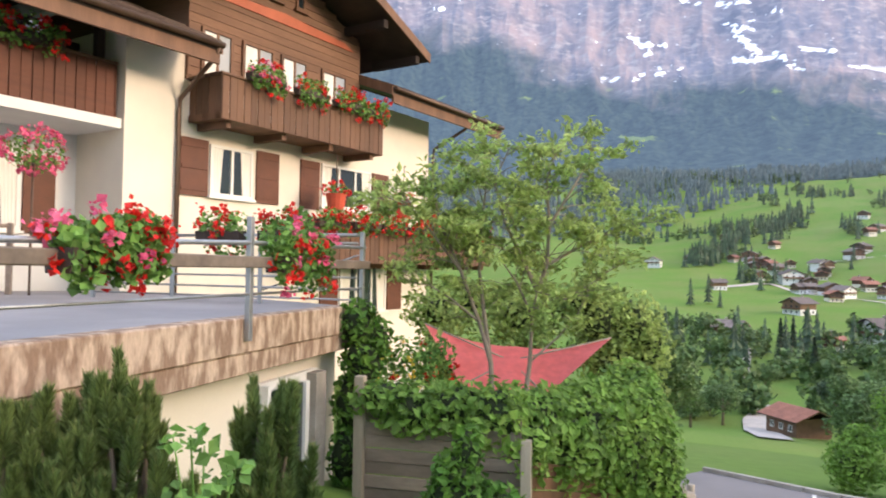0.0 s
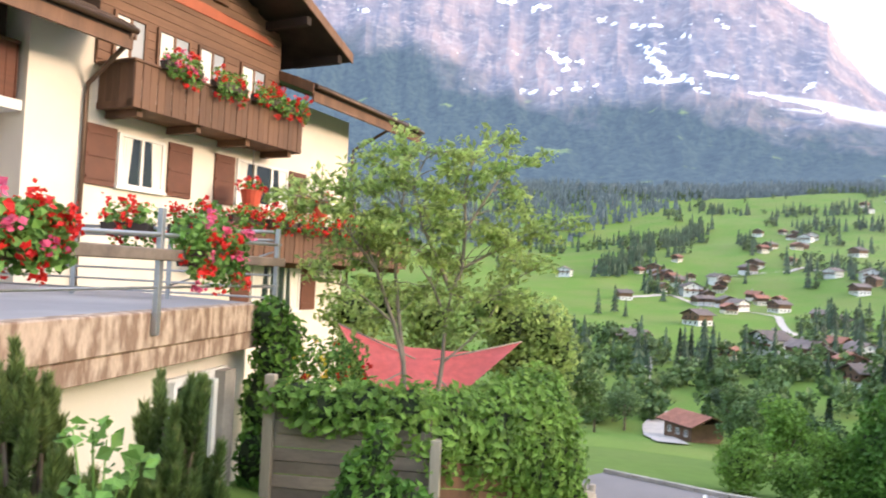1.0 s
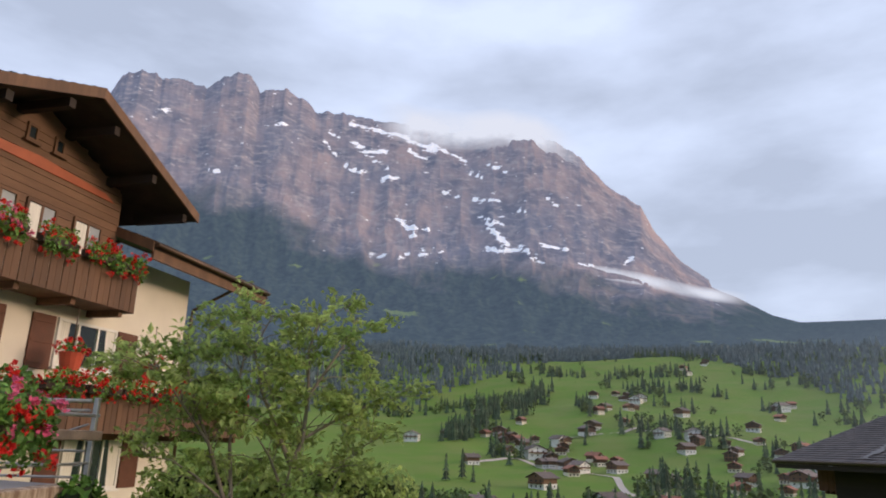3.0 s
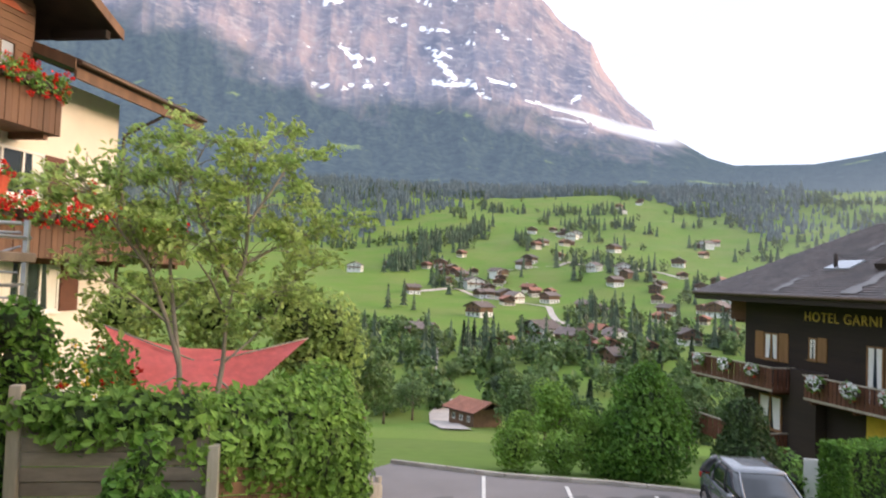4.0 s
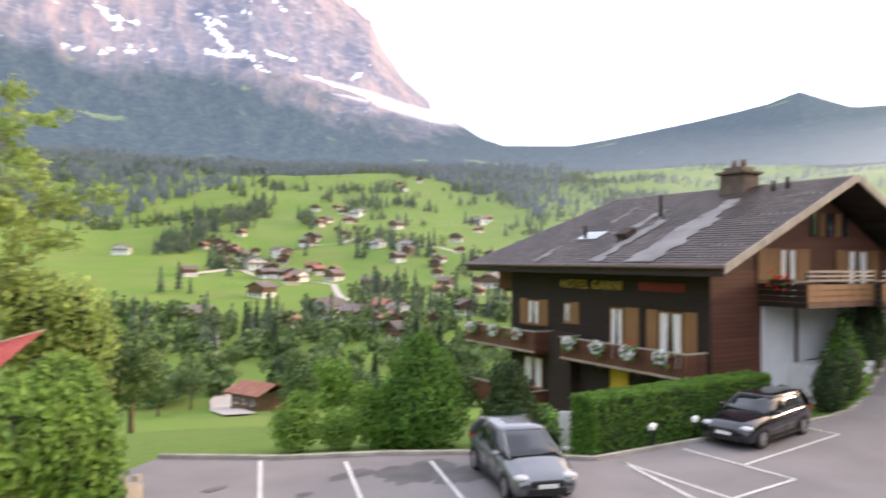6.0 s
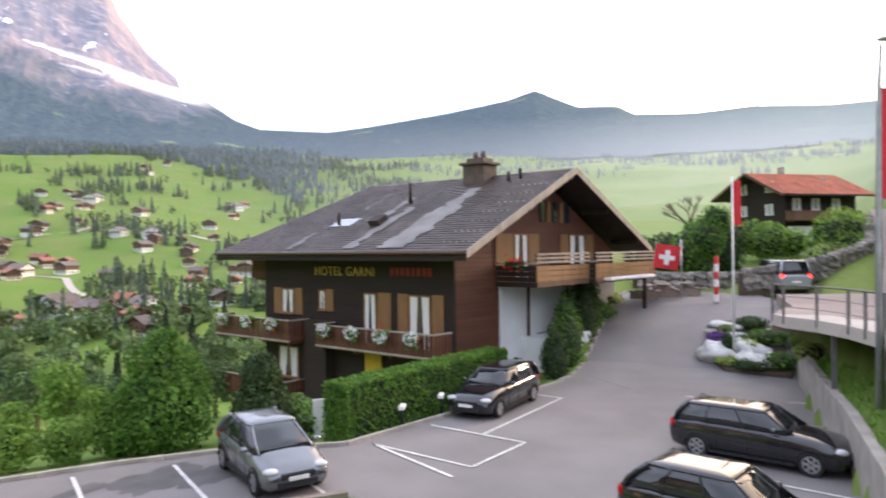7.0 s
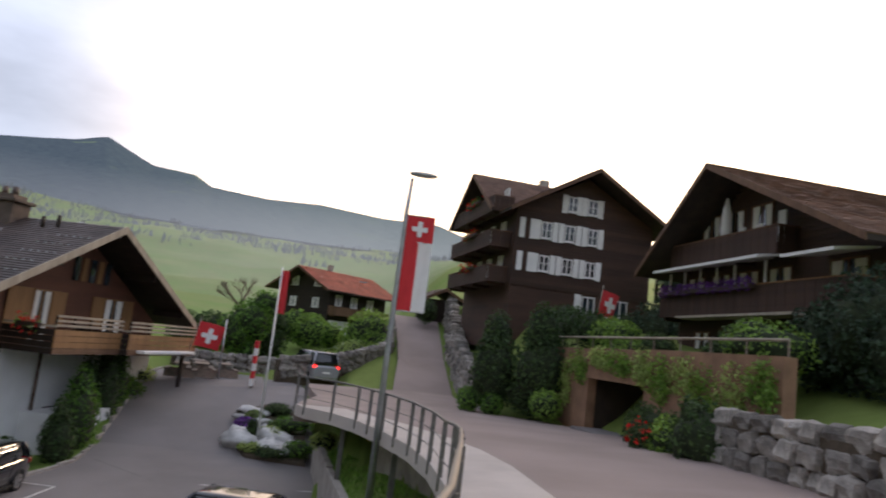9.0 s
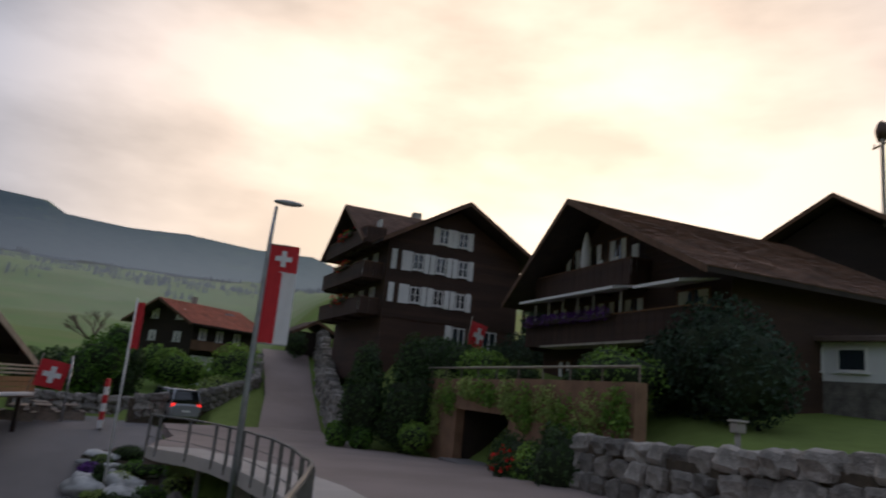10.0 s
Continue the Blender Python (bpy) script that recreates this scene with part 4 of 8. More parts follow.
P0, P1 = Vector(edge(L_EDGE - 0.1, 0.0)), Vector((-5.2, 12.1, DECK_Z))
for k in range(4):
    p = P0.lerp(P1, (k + (0.02 if k == 0 else 0)) / 3)
    if k:
        railing_post(rail_2, p, 1.05)
for h, r in ((1.04, 0.026), (0.92, 0.02), (0.42, 0.016), (0.25, 0.016), (0.1, 0.016)):
    bar(rail_2, [P0 + Vector((0, 0.03, h)), P1 + Vector((0, 0, h))], r)
bar(rail_2, [P0 + Vector((0, 0.06, 0.75)), P0.lerp(P1, 0.33) + Vector((0, 0.06, 0.2))], 0.014)
rail_3 = thing("railing", pose(0, 0, 0), "weathered wooden railing before the recessed wing", "railing", "terrace railings")
for k in range(4):
    p = Vector((-6.9, 12.7, DECK_Z)).lerp(Vector((-10.6, 10.6, DECK_Z)), k / 3)
    railing_post(rail_3, p, 1.25, 0.08, "wood_grey")
for h in (1.2, 0.95, 0.6):
    bar(rail_3, [(-6.9, 12.7, DECK_Z + h), (-10.6, 10.6, DECK_Z + h)], 0.035, "wood_grey")
yaw_e = math.degrees(math.atan2(ED.y, ED.x))
for s, ln, pink in ((6.3, 0.92, 0.25), (9.3, 1.1, 0.45)):
    p = edge(s, 0.16, DECK_Z + 0.5)
    geranium_box(pose(*p, 0, 0, yaw_e), ln, "lush flower box of red and pink geraniums on a railing", 0.26, 0.24 if s < 8 else 0.36, 1500, pink, 0.06 if s < 8 else 0.2, heads=40, leaf=0.07)
geranium_box(pose(*edge(6.75, 0.16, DECK_Z + 0.52), 0, 0, yaw_e), 0.01, "trailing geranium at the railing post", 0.1, 0.1, 30, 0, 0.1, heads=3)
for k, f in enumerate((0.25, 0.48, 0.82)):
    p = P0.lerp(P1, f)
    geranium_box(pose(p.x, p.y - 0.05, DECK_Z + 0.92, 0, 0, math.degrees(math.atan2(P1.y - P0.y, P1.x - P0.x))), 0.8, "box of red geraniums on the steel railing", heads=26, n=420)
for p in ((-8.0, 12.0), (-9.4, 11.2)):
    geranium_box(pose(p[0], p[1], DECK_Z + 0.2, 0, 0, 30), 1.2, "terrace planter with mixed red flowers", heads=24, pink=0.4)
bx_table = thing("garden_table", pose(-8.6, 12.6, DECK_Z, 0, 0, 30), "small garden table with orange cloth", "table")
bx("tabletop", (-0.7, 0.7, -0.4, 0.4, 0.70, 0.76), "wood_ochre", bx_table, "orange tablecloth", 0.01)
for x in (-0.6, 0.6):
    for y in (-0.32, 0.32):
        bx("leg", (x - 0.03, x + 0.03, y - 0.03, y + 0.03, 0, 0.699), "metal_grey", bx_table)


# ---- the hotel ----
hotel = thing("hotel", pose(27.9, 12.7, 0, 0, 0, -104), "dark wooden chalet hotel with shingled roof and carved balconies", "hotel")
# the long side is boarded much darker than the gable side
bx("wall", (-13.45, -0.003, 0, 14.6, -3.2, 5.7), "wood_dark", hotel, "dark timber wall")
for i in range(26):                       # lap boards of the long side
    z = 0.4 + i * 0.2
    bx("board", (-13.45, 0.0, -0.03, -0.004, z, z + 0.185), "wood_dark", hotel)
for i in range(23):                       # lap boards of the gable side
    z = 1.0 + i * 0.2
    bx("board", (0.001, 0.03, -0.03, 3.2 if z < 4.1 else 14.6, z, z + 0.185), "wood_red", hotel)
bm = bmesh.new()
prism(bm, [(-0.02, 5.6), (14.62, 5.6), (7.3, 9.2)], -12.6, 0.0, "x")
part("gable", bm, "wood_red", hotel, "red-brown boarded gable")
bx("base_wall", (0.0, 0.12, 3.2, 14.6, -1.0, 4.1), "plaster_white", hotel, "white plastered ground floor")
bx("base_wall", (0.122, 1.6, 4.9, 9.0, -1.0, 1.55), "plaster_white", hotel, "white plastered parapet")
bx("corner_post", (-0.06, 0.05, -0.06, 0.06, -3, 5.65), "wood_dark", hotel)
# roof with a clipped far end
ROOF = dict(xe0=-16.2, xr0=-12.6, x1=1.75, y0=-1.35, yr=7.4, y1=16.1, ze=5.72, zr=9.72)
bm = bmesh.new()
q = ROOF
lo = [bm.verts.new(c) for c in ((q["xe0"], q["y0"], q["ze"]), (q["x1"], q["y0"], q["ze"]), (q["x1"], q["yr"], q["zr"]), (q["xr0"], q["yr"], q["zr"]), (q["x1"], q["y1"], q["ze"]), (q["xe0"], q["y1"], q["ze"]))]
for f in ((0, 1, 2, 3), (3, 2, 4, 5), (0, 3, 5)):
    bm.faces.new([lo[i] for i in f])
r = bmesh.ops.extrude_face_region(bm, geom=bm.faces[:])
for v in [g for g in r["geom"] if isinstance(g, bmesh.types.BMVert)]:
    v.co.z -= 0.2
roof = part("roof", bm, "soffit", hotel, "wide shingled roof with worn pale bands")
SL = math.hypot(q["yr"] - q["y0"], q["zr"] - q["ze"])
UY, UZ = (q["yr"] - q["y0"]) / SL, (q["zr"] - q["ze"]) / SL


def on_slope(x, s, h=0.0):
    return (x, q["y0"] + UY * s - UZ * h, q["ze"] + UZ * s + UY * h)


V, F = [], []
rows_n = 38
for i in range(rows_n):
    s0, s1 = SL * i / rows_n, SL * (i + 1) / rows_n + 0.03
    xa = q["xe0"] + (q["xr0"] - q["xe0"]) * i / rows_n
    k = int((q["x1"] - xa) / 0.42)
    for j in range(k):
        x0 = xa + (q["x1"] - xa) * j / k
        x1 = xa + (q["x1"] - xa) * (j + 1) / k - 0.015
        h = 0.035 + random.uniform(0, 0.012)
        o = len(V)
        V += [on_slope(x0, s0, h), on_slope(x1, s0, h), on_slope(x1, s1, 0.008), on_slope(x0, s1, 0.008), on_slope(x0, s0), on_slope(x1, s0)]
        F += [[o, o + 1, o + 2, o + 3], [o + 4, o + 5, o + 1, o]]
tagged(part("shingles", (V, [], F), "roof_hotel", roof), kind="stuff")
# worn metal-backed bands, skylight, snow hooks
for x0, x1, s0, s1 in ((-3.6, -2.0, 0.3, 5.2), (-3.3, -2.5, 5.2, 7.6), (-5.8, -5.3, 0.3, 5.4), (-10.2, -9.8, 0.3, 2.2), (-9.35, -9.1, 5.4, 7.6), (-6.9, -6.5, 4.2, 6.8)):
    bm = bmesh.new()
    k = 14
    e0 = [(x0 + random.uniform(-0.25, 0.25), s0 + (s1 - s0) * i / k) for i in range(k + 1)]
    e1 = [(x1 + random.uniform(-0.25, 0.25), s0 + (s1 - s0) * i / k) for i in range(k + 1)]
    a, b = [bm.verts.new(on_slope(x, s, 0.062)) for x, s in e0], [bm.verts.new(on_slope(x, s, 0.062)) for x, s in e1]
    for i in range(k):
        bm.faces.new((a[i], b[i], b[i + 1], a[i + 1]))
    part("worn_band", bm, "roof_worn", roof, "pale weathered band of roofing")
bm = bmesh.new()
for i, j in [(i, j) for i in range(7) for j in range(5)]:
    x, s = 0.0 + j * 0.34 - (i % 2) * 0.17, 0.8 + i * 1.1
    p = Vector(on_slope(x, s, 0.07))
    box(bm, p.x - 0.05, p.x + 0.05, p.y - 0.02, p.y + 0.02, p.z - 0.02, p.z + 0.03)
tagged(part("snow_hooks", bm, "metal_grey", roof), kind="stuff")
bm = bmesh.new()
prism(bm, [on_slope(0, 3.0)[1:], on_slope(0, 4.0)[1:], on_slope(0, 4.0, 0.1)[1:], on_slope(0, 3.0, 0.1)[1:]], -9.6, -8.1, "x")
part("skylight", bm, "glass_bright", roof, "tilted glass skylight")
bm = bmesh.new()
prism(bm, [on_slope(0, 3.0)[1:], on_slope(0, 3.7)[1:], on_slope(0, 3.7, 0.35)[1:], on_slope(0, 3.0, 0.3)[1:]], -6.6, -5.9, "x")
part("vent", bm, "soffit", roof, "dark roof vent")
for x, s, h in ((-6.3, 6.0, 1.1), (-9.1, 3.2, 0.7), (-1.5, 8.4, 0.5), (-0.9, 8.6, 0.55)):
    p = on_slope(x, s)
    bar(roof, [(p[0], p[1], p[2]), (p[0], p[1], p[2] + h)], 0.09, "soffit", "vent_pipe")
gutter(hotel, (q["xe0"], q["y0"] - 0.07, q["ze"] - 0.06), (q["x1"], q["y0"] - 0.07, q["ze"] - 0.06), 0.08)
bx("fascia", (q["xe0"] + 0.05, q["x1"] - 0.05, q["y0"] + 0.01, q["y0"] + 0.07, q["ze"] - 0.4, q["ze"] - 0.205), "wood_dark", hotel)
for a, b in ((q["y0"], q["yr"]), (q["y1"], q["yr"])):
    bm = bmesh.new()
    prism(bm, [(a, q["ze"] - 0.28), (b, q["zr"] - 0.28), (b, q["zr"] + 0.06), (a, q["ze"] + 0.06)], q["x1"] + 0.003, q["x1"] + 0.06, "x")
    part("barge_board", bm, "wood_light", hotel, "pale weathered barge board")
for y in (0.1, 3.6, 7.3, 11.0, 14.5):
    z = q["zr"] - abs(y - q["yr"]) * 0.457 - 0.24
    bx("purlin", (0.0, 1.6, y - 0.1, y + 0.1, z - 0.26, z), "wood_dark", hotel)
chimney = thing_part("chimney", roof)
bx("flue", (-4.5, -3.1, 6.3, 7.5, 8.6, 10.25), "chimney", chimney, "brown rendered chimney stack", 0.02)
bx("cap", (-4.65, -2.95, 6.15, 7.65, 10.253, 10.4), "chimney", chimney, "", 0.02)
bx("collar", (-4.35, -3.25, 6.45, 7.35, 10.403, 10.62), "roof", chimney)
for x in (-4.05, -3.55):
    bar(chimney, [(x, 6.9, 10.62), (x, 6.9, 11.0)], [0.16, 0.12], "roof", "pot", 10)
# writing on the long side
fc = bpy.data.curves.new("sign", "FONT")
fc.body, fc.size, fc.extrude, fc.space_character = "HOTEL GARNI", 0.62, 0.02, 1.12
letters = new("sign_letters", fc)
letters.data.materials.append(M["sign_gold"])
letters.parent = hotel
letters.matrix_basis = pose(-9.15, -0.08, 4.56, 90, 0, 0)
letters["label"] = "gold letters on a dark wall"
for i in range(8):
    bx("sign_bar", (-3.75 + i * 0.33, -3.75 + i * 0.33 + 0.25, -0.09, -0.034, 4.6, 4.98), "sign_red", hotel)
# windows and shutters of the long side
for a, b, z0, z1, bars in ((-11.9, -10.9, 2.5, 3.8, 1), (-5.55, -4.7, 1.3, 3.75, 0), (-2.6, -1.3, 1.3, 3.75, 1)):
    window(hotel, a, b, z0, z1, -0.035, bars, True, "wood_ochre", "glass", curtain_part=0.36)
for a, b, z0, z1 in ((-12.6, -11.97, 2.45, 3.85), (-10.83, -10.2, 2.45, 3.85), (-8.3, -7.75, 2.75, 3.85), (-4.62, -3.75, 1.3, 3.8), (-3.3, -2.68, 1.3, 3.8), (-1.22, -0.55, 1.3, 3.8)):
    shutter(hotel, a, b, z0, z1, -0.035, "wood_ochre")
window(hotel, -8.85, -8.36, 2.8, 3.8, -0.035, 0, True, "wood_ochre", "glass")
bx("door", (-5.5, -4.4, -0.09, -0.034, -1.9, 0.95), "yellow", hotel, "yellow painted door panel")
window(hotel, -12.2, -10.6, -0.9, 0.75, -0.035, 1, True, "wood_ochre", "glass", curtain_part=0.4)
# dark block standing out from the wall in the gap between the balconies
bx("recess", (-9.4, -7.75, -0.6, -0.034, -3.0, 2.3), "wood_dark", hotel)


def carved_balcony(x0, x1, zf, zt):
    b = balcony(hotel, x0, x1, -0.035, -1.25, zf, zt, "wood_red", "wood_light", True, 0.24, 0.05)
    k = int((x1 - x0) / 1.7)
    for i in range(k):
        x = x0 + (x1 - x0) * (i + 0.5) / k
        geranium_box(hotel.matrix_basis @ pose(x, -1.5, zt - 0.42), 0.8, "box of white and dark flowers on a balcony", n=150, heads=3, planter=True, drop=0.2, leaf=0.12)
        pts, nrm = in_blobs([(x, -1.6, zt - 0.22, 0.45, 0.15, 0.32)], 120, 0.8)
        part("blossom", leaves(pts, 0.11, ratio=0.9), "cloth_white", b, "white flowers")
    bx("lower_rail", (x0, x1, -1.3, -1.24, zf + 0.02, zf + 0.12), "wood_light", b)


carved_balcony(-7.7, -0.12, 1.15, 2.25)
carved_balcony(-16.4, -9.75, 1.15, 2.3)
balcony(hotel, -16.6, -10.2, -0.035, -1.3, -1.9, -0.85, "wood_red", "wood_light", True, 0.24, 0.05)
balcony(hotel, -15.3, -13.6, 3.0, 0.4, 4.3, 5.3, "wood_red", "wood_red")
# gable-side balconies, long boards on their fronts
for y0, y1, x1 in ((3.0, 7.7, 2.25), (7.75, 14.6, 2.6)):
    b = thing_part("balcony", hotel)
    bx("floor", (0.03, x1, y0, y1, 4.05, 4.2), "wood_dark", b)
    # lit front and shaded end of each balcony painted by board colour
    for i in range(4):
        bx("front_board", (x1 - 0.03, x1 + 0.02, y0, y1, 4.06 + i * 0.24, 4.28 + i * 0.24), "wood_ochre" if i else "wood_brown", b)
        bx("end_board", (0.03, x1 - 0.035, y0 - 0.02, y0 + 0.02, 4.06 + i * 0.24, 4.28 + i * 0.24), "wood_dark", b)
    for z in (5.12, 5.3, 5.48):
        bx("slat", (x1 - 0.02, x1 + 0.03, y0, y1, z, z + 0.09), "wood_light", b)
    for i in range(5):
        y = y0 + 0.05 + (y1 - y0 - 0.1) * i / 4
        bx("post", (x1 - 0.08, x1 - 0.035, y - 0.04, y + 0.04, 4.2, 5.55), "wood_dark", b)
    bx("end_rail", (0.03, x1, y0 - 0.03, y0 + 0.03, 5.08, 5.16), "wood_light", b)
bx("awning", (2.66, 3.1, 8.4, 13.6, 4.15, 4.3), "cloth_white", hotel, "rolled pale awning", 0.03)
geranium_box(hotel.matrix_basis @ pose(1.2, 2.85, 5.02), 1.0, "red flowers on a balcony end", n=90, heads=16)
mS = pose(0.034, 0, 0, 0, 0, 90)


def side_window(y0, y1, z0, z1, bars=1, mat="wood_ochre", glass="glass", curtain=True):
    t = window(hotel, y0, y1, z0, z1, 0, bars, curtain, mat, glass)
    t.matrix_basis = mS
    return t


def side_shutter(y0, y1, z0, z1, mat="wood_ochre"):
    t = shutter(hotel, y0, y1, z0, z1, 0, mat)
    t.matrix_basis = mS


side_window(4.45, 5.6, 4.25, 6.5)
side_window(9.6, 11.2, 4.25, 6.5)
for a, b in ((2.95, 4.4), (5.65, 6.6), (8.6, 9.5), (11.3, 12.2)):
    side_shutter(a, b, 5.0, 6.5)
for i in range(5):
    y = 6.75 + i * 0.62
    bx("louvre", (0.03, 0.1, y, y + 0.34, 7.1, 8.15), "wood_ochre" if i % 2 else "glass", hotel)
side_window(6.3, 8.7, 1.6, 3.2, 2, "wood_dark", "glass", False)
side_window(9.6, 11.4, 1.4, 3.3, 1, "white")
side_window(12.0, 13.8, 1.4, 3.3, 1, "white")
bar(hotel, [(0.25, 5.35, 0.2), (0.25, 5.35, 4.04)], 0.07, "metal_dark", "downpipe")
for y in (14.3,):
    bx("post", (2.0, 2.16, y, y + 0.16, 0.6, 4.04), "wood_dark", hotel)


# ---- cars ----
def paint(name, c, rough=0.22, metal=0.35):
    m = material(name, c, rough, metal, vary=0.05, scale=2, fine=60, bump=0.01, dist=0.001)
    m.node_tree.nodes["Principled BSDF"].inputs["Coat Weight"].default_value = 0.8
    return m


M["paint_grey"], M["paint_black"], M["paint_silver"] = paint("grey_car_paint", (0.19, 0.195, 0.21)), paint("black_car_paint", (0.012, 0.012, 0.016), 0.16, 0.1), paint("silver_car_paint", (0.42, 0.43, 0.45))
M["lamp_red"] = material("red_tail_lamp", (0.5, 0.01, 0.01), 0.2, vary=0.1, bump=0)
M["lamp_on"] = material("lit_red_tail_lamp", (0.6, 0.01, 0.01), 0.2, vary=0.1, bump=0)
M["lamp_on"].node_tree.nodes["Principled BSDF"].inputs["Emission Color"].default_value = (1, 0.03, 0.02, 1)
M["lamp_on"].node_tree.nodes["Principled BSDF"].inputs["Emission Strength"].default_value = 4.0
M["lamp_clear"] = glassy("headlamp_glass", (0.62, 0.63, 0.64), 0.08)
M["car_glass"] = glassy("tinted_car_glass", (0.015, 0.018, 0.02), 0.03)


def loft(bm, rings, close=True):
    vs = [[bm.verts.new(p) for p in r] for r in rings]
    k = len(vs[0])
    for a, b in zip(vs, vs[1:]):
        for i in range(k if close else k - 1):
            bm.faces.new((a[i], a[(i + 1) % k], b[(i + 1) % k], b[i])).smooth = True
    if close:
        bm.faces.new(vs[0])
        bm.faces.new(vs[-1][::-1])


def car(m, label, L=4.0, W=1.75, H=1.5, mat="paint_grey", cabin=(0.27, 0.44, 0.86, 0.985), hood=0.95, name="car", lit=False, wheel=0.31):
    """Front at +x. cabin: where windscreen foot, roof front, roof rear and rear window foot lie, from front to rear."""
    t = thing(name, m, label, "car" if name == "car" else name, "parked cars" if name == "car" else "")
    X = lambda k: L / 2 - k * L
    belt = hood + 0.03
    prof = [(0.0, 0.42, hood - 0.38, 0.80), (0.025, 0.24, hood - 0.26, 0.92), (0.08, 0.2, hood - 0.15, 0.975), (0.17, 0.18, hood - 0.06, 0.99), (cabin[0], 0.17, hood, 1.0), (0.45, 0.17, belt, 1.0),
            (0.65, 0.17, belt + 0.02, 1.0), (0.82, 0.18, belt + 0.03, 0.99), (0.93, 0.2, belt + 0.02, 0.96), (0.985, 0.26, belt - 0.04, 0.91), (1.0, 0.42, belt - 0.14, 0.86)]
    bm = bmesh.new()
    rings = []
    for k, zb, zt, w in prof:
        h = W / 2 * w
        half = [(0, zb), (h * 0.86, zb), (h * 0.97, zb + 0.1), (h, zb + (zt - zb) * 0.5), (h * 0.985, zt - 0.1), (h * 0.92, zt - 0.02), (h * 0.55, zt + 0.025)]
        ring = [(X(k), y, z) for y, z in half] + [(X(k), 0, zt + 0.035)] + [(X(k), -y, z) for y, z in half[:0:-1]]
        rings.append(ring)
    loft(bm, rings)
    body = part("body", bm, mat, t)
    # glasshouse
    z0, z1 = belt - 0.03, H
    wb, wt = W / 2 * 0.93, W / 2 * 0.72
    bm = bmesh.new()
    rows = []
    for f in (0.0, 0.35, 0.7, 1.0):
        e = f ** 0.9
        xf, xr = X(cabin[0] + (cabin[1] - cabin[0]) * e), X(cabin[3] + (cabin[2] - cabin[3]) * f ** 1.5)
        w, z = wb + (wt - wb) * f ** 1.3, z0 + (z1 - 0.05 - z0) * f
        xm = [xf + (xr - xf) * s for s in (0, 0.04, 0.35, 0.68, 0.97, 1)]
        ws = [w * 0.86, w, w * 1.01, w * 1.01, w * 0.98, w * 0.86]
        rows.append([(x, y, z) for x, y in zip(xm, ws)] + [(x, -y, z) for x, y in zip(xm[::-1], ws[::-1])])
    loft(bm, rows)
    part("glasshouse", bm, "car_glass", t, "dark tinted glass")
    bm = bmesh.new()
    top = rows[-1]
    rings = []
    for s, dz in ((0.97, 0.0), (1.02, -0.035), (1.03, 0.0), (0.9, 0.045), (0.5, 0.06)):
        cx = sum(p[0] for p in top) / len(top)
        rings.append([(cx + (p[0] - cx) * s, p[1] * s, p[2] + dz) for p in top])
    loft(bm, rings)
    part("roof", bm, mat, t)
    for side in (1, -1):
        for a, b, wd in ((0, 0, 0.05), (2, 2, 0.035), (3, 3, 0.05), (4, 4, 0.10)):
            pts = [(r[a][0], side * (abs(r[a][1]) + 0.004), r[a][2]) for r in rows]
            bm = bmesh.new()
            tube(bm, pts, wd * 0.6, 6)
            part("pillar", bm, mat if a != 2 else "black", t)
        bm = bmesh.new()
        blob(bm, (X(cabin[0] + 0.09), side * (W / 2 + 0.09), belt + 0.06), (0.09, 0.11, 0.075), 0.05, 1)
        part("mirror", bm, mat, t)
        bx("sill", (X(0.74), X(0.27), side * W / 2 * 0.99 - 0.02, side * W / 2 * 0.99 + 0.02, 0.2, 0.27), "black", t)
        for k in (0.47, 0.66):
            bx("door_handle", (X(k) - 0.1, X(k) + 0.08, side * (W / 2 + 0.005) - 0.015, side * (W / 2 + 0.005) + 0.015, belt - 0.16, belt - 0.13), mat, t)
        for k in (0.335, 0.52, 0.7):
            bx("door_seam", (X(k) - 0.006, X(k) + 0.006, side * (W / 2 * 0.999) - 0.006, side * (W / 2 * 0.999) + 0.006, 0.32, belt - 0.12), "black", t)
        bm = bmesh.new()
        blob(bm, (X(0.045), side * W / 2 * 0.72, hood - 0.27), (0.2, 0.2, 0.085), 0.05, 2)
        part("headlight", bm, "lamp_clear", t)
        bm = bmesh.new()
        blob(bm, (X(0.978), side * W / 2 * 0.80, belt - 0.14), (0.1, 0.14, 0.15), 0.05, 2)
        part("tail_light", bm, "lamp_on" if lit else "lamp_red", t)
    bx("grille", (X(0.012), X(-0.012), -0.42, 0.42, hood - 0.46, hood - 0.32), "black", t, "", 0.02)
    bx("bumper_intake", (X(0.01), X(-0.008), -0.5, 0.5, 0.26, 0.42), "black", t, "", 0.02)
    bx("number_plate", (X(-0.008), X(-0.016), -0.25, 0.25, 0.44, 0.54), "white", t, "blank pale plate", 0.004)
    bx("number_plate", (X(1.003), X(0.99), -0.25, 0.25, 0.62, 0.73), "white", t, "blank pale plate", 0.004)
    for k in (0.18, 0.82):
        for side in (1, -1):
            wh = thing_part("wheel", t)
            wh.matrix_basis = pose(X(k), side * (W / 2 - 0.09), wheel, 90, 0, 0)
            bm = bmesh.new()
            prof_t = [(wheel * 0.66, 0.09), (wheel * 0.93, 0.105), (wheel, 0.07), (wheel, -0.07), (wheel * 0.93, -0.105), (wheel * 0.66, -0.09)]
            rings = [[(r * math.cos(a), r * math.sin(a), z) for r, z in prof_t] for a in [i * math.tau / 24 for i in range(25)]]
            vs = [[bm.verts.new(p) for p in r] for r in rings]
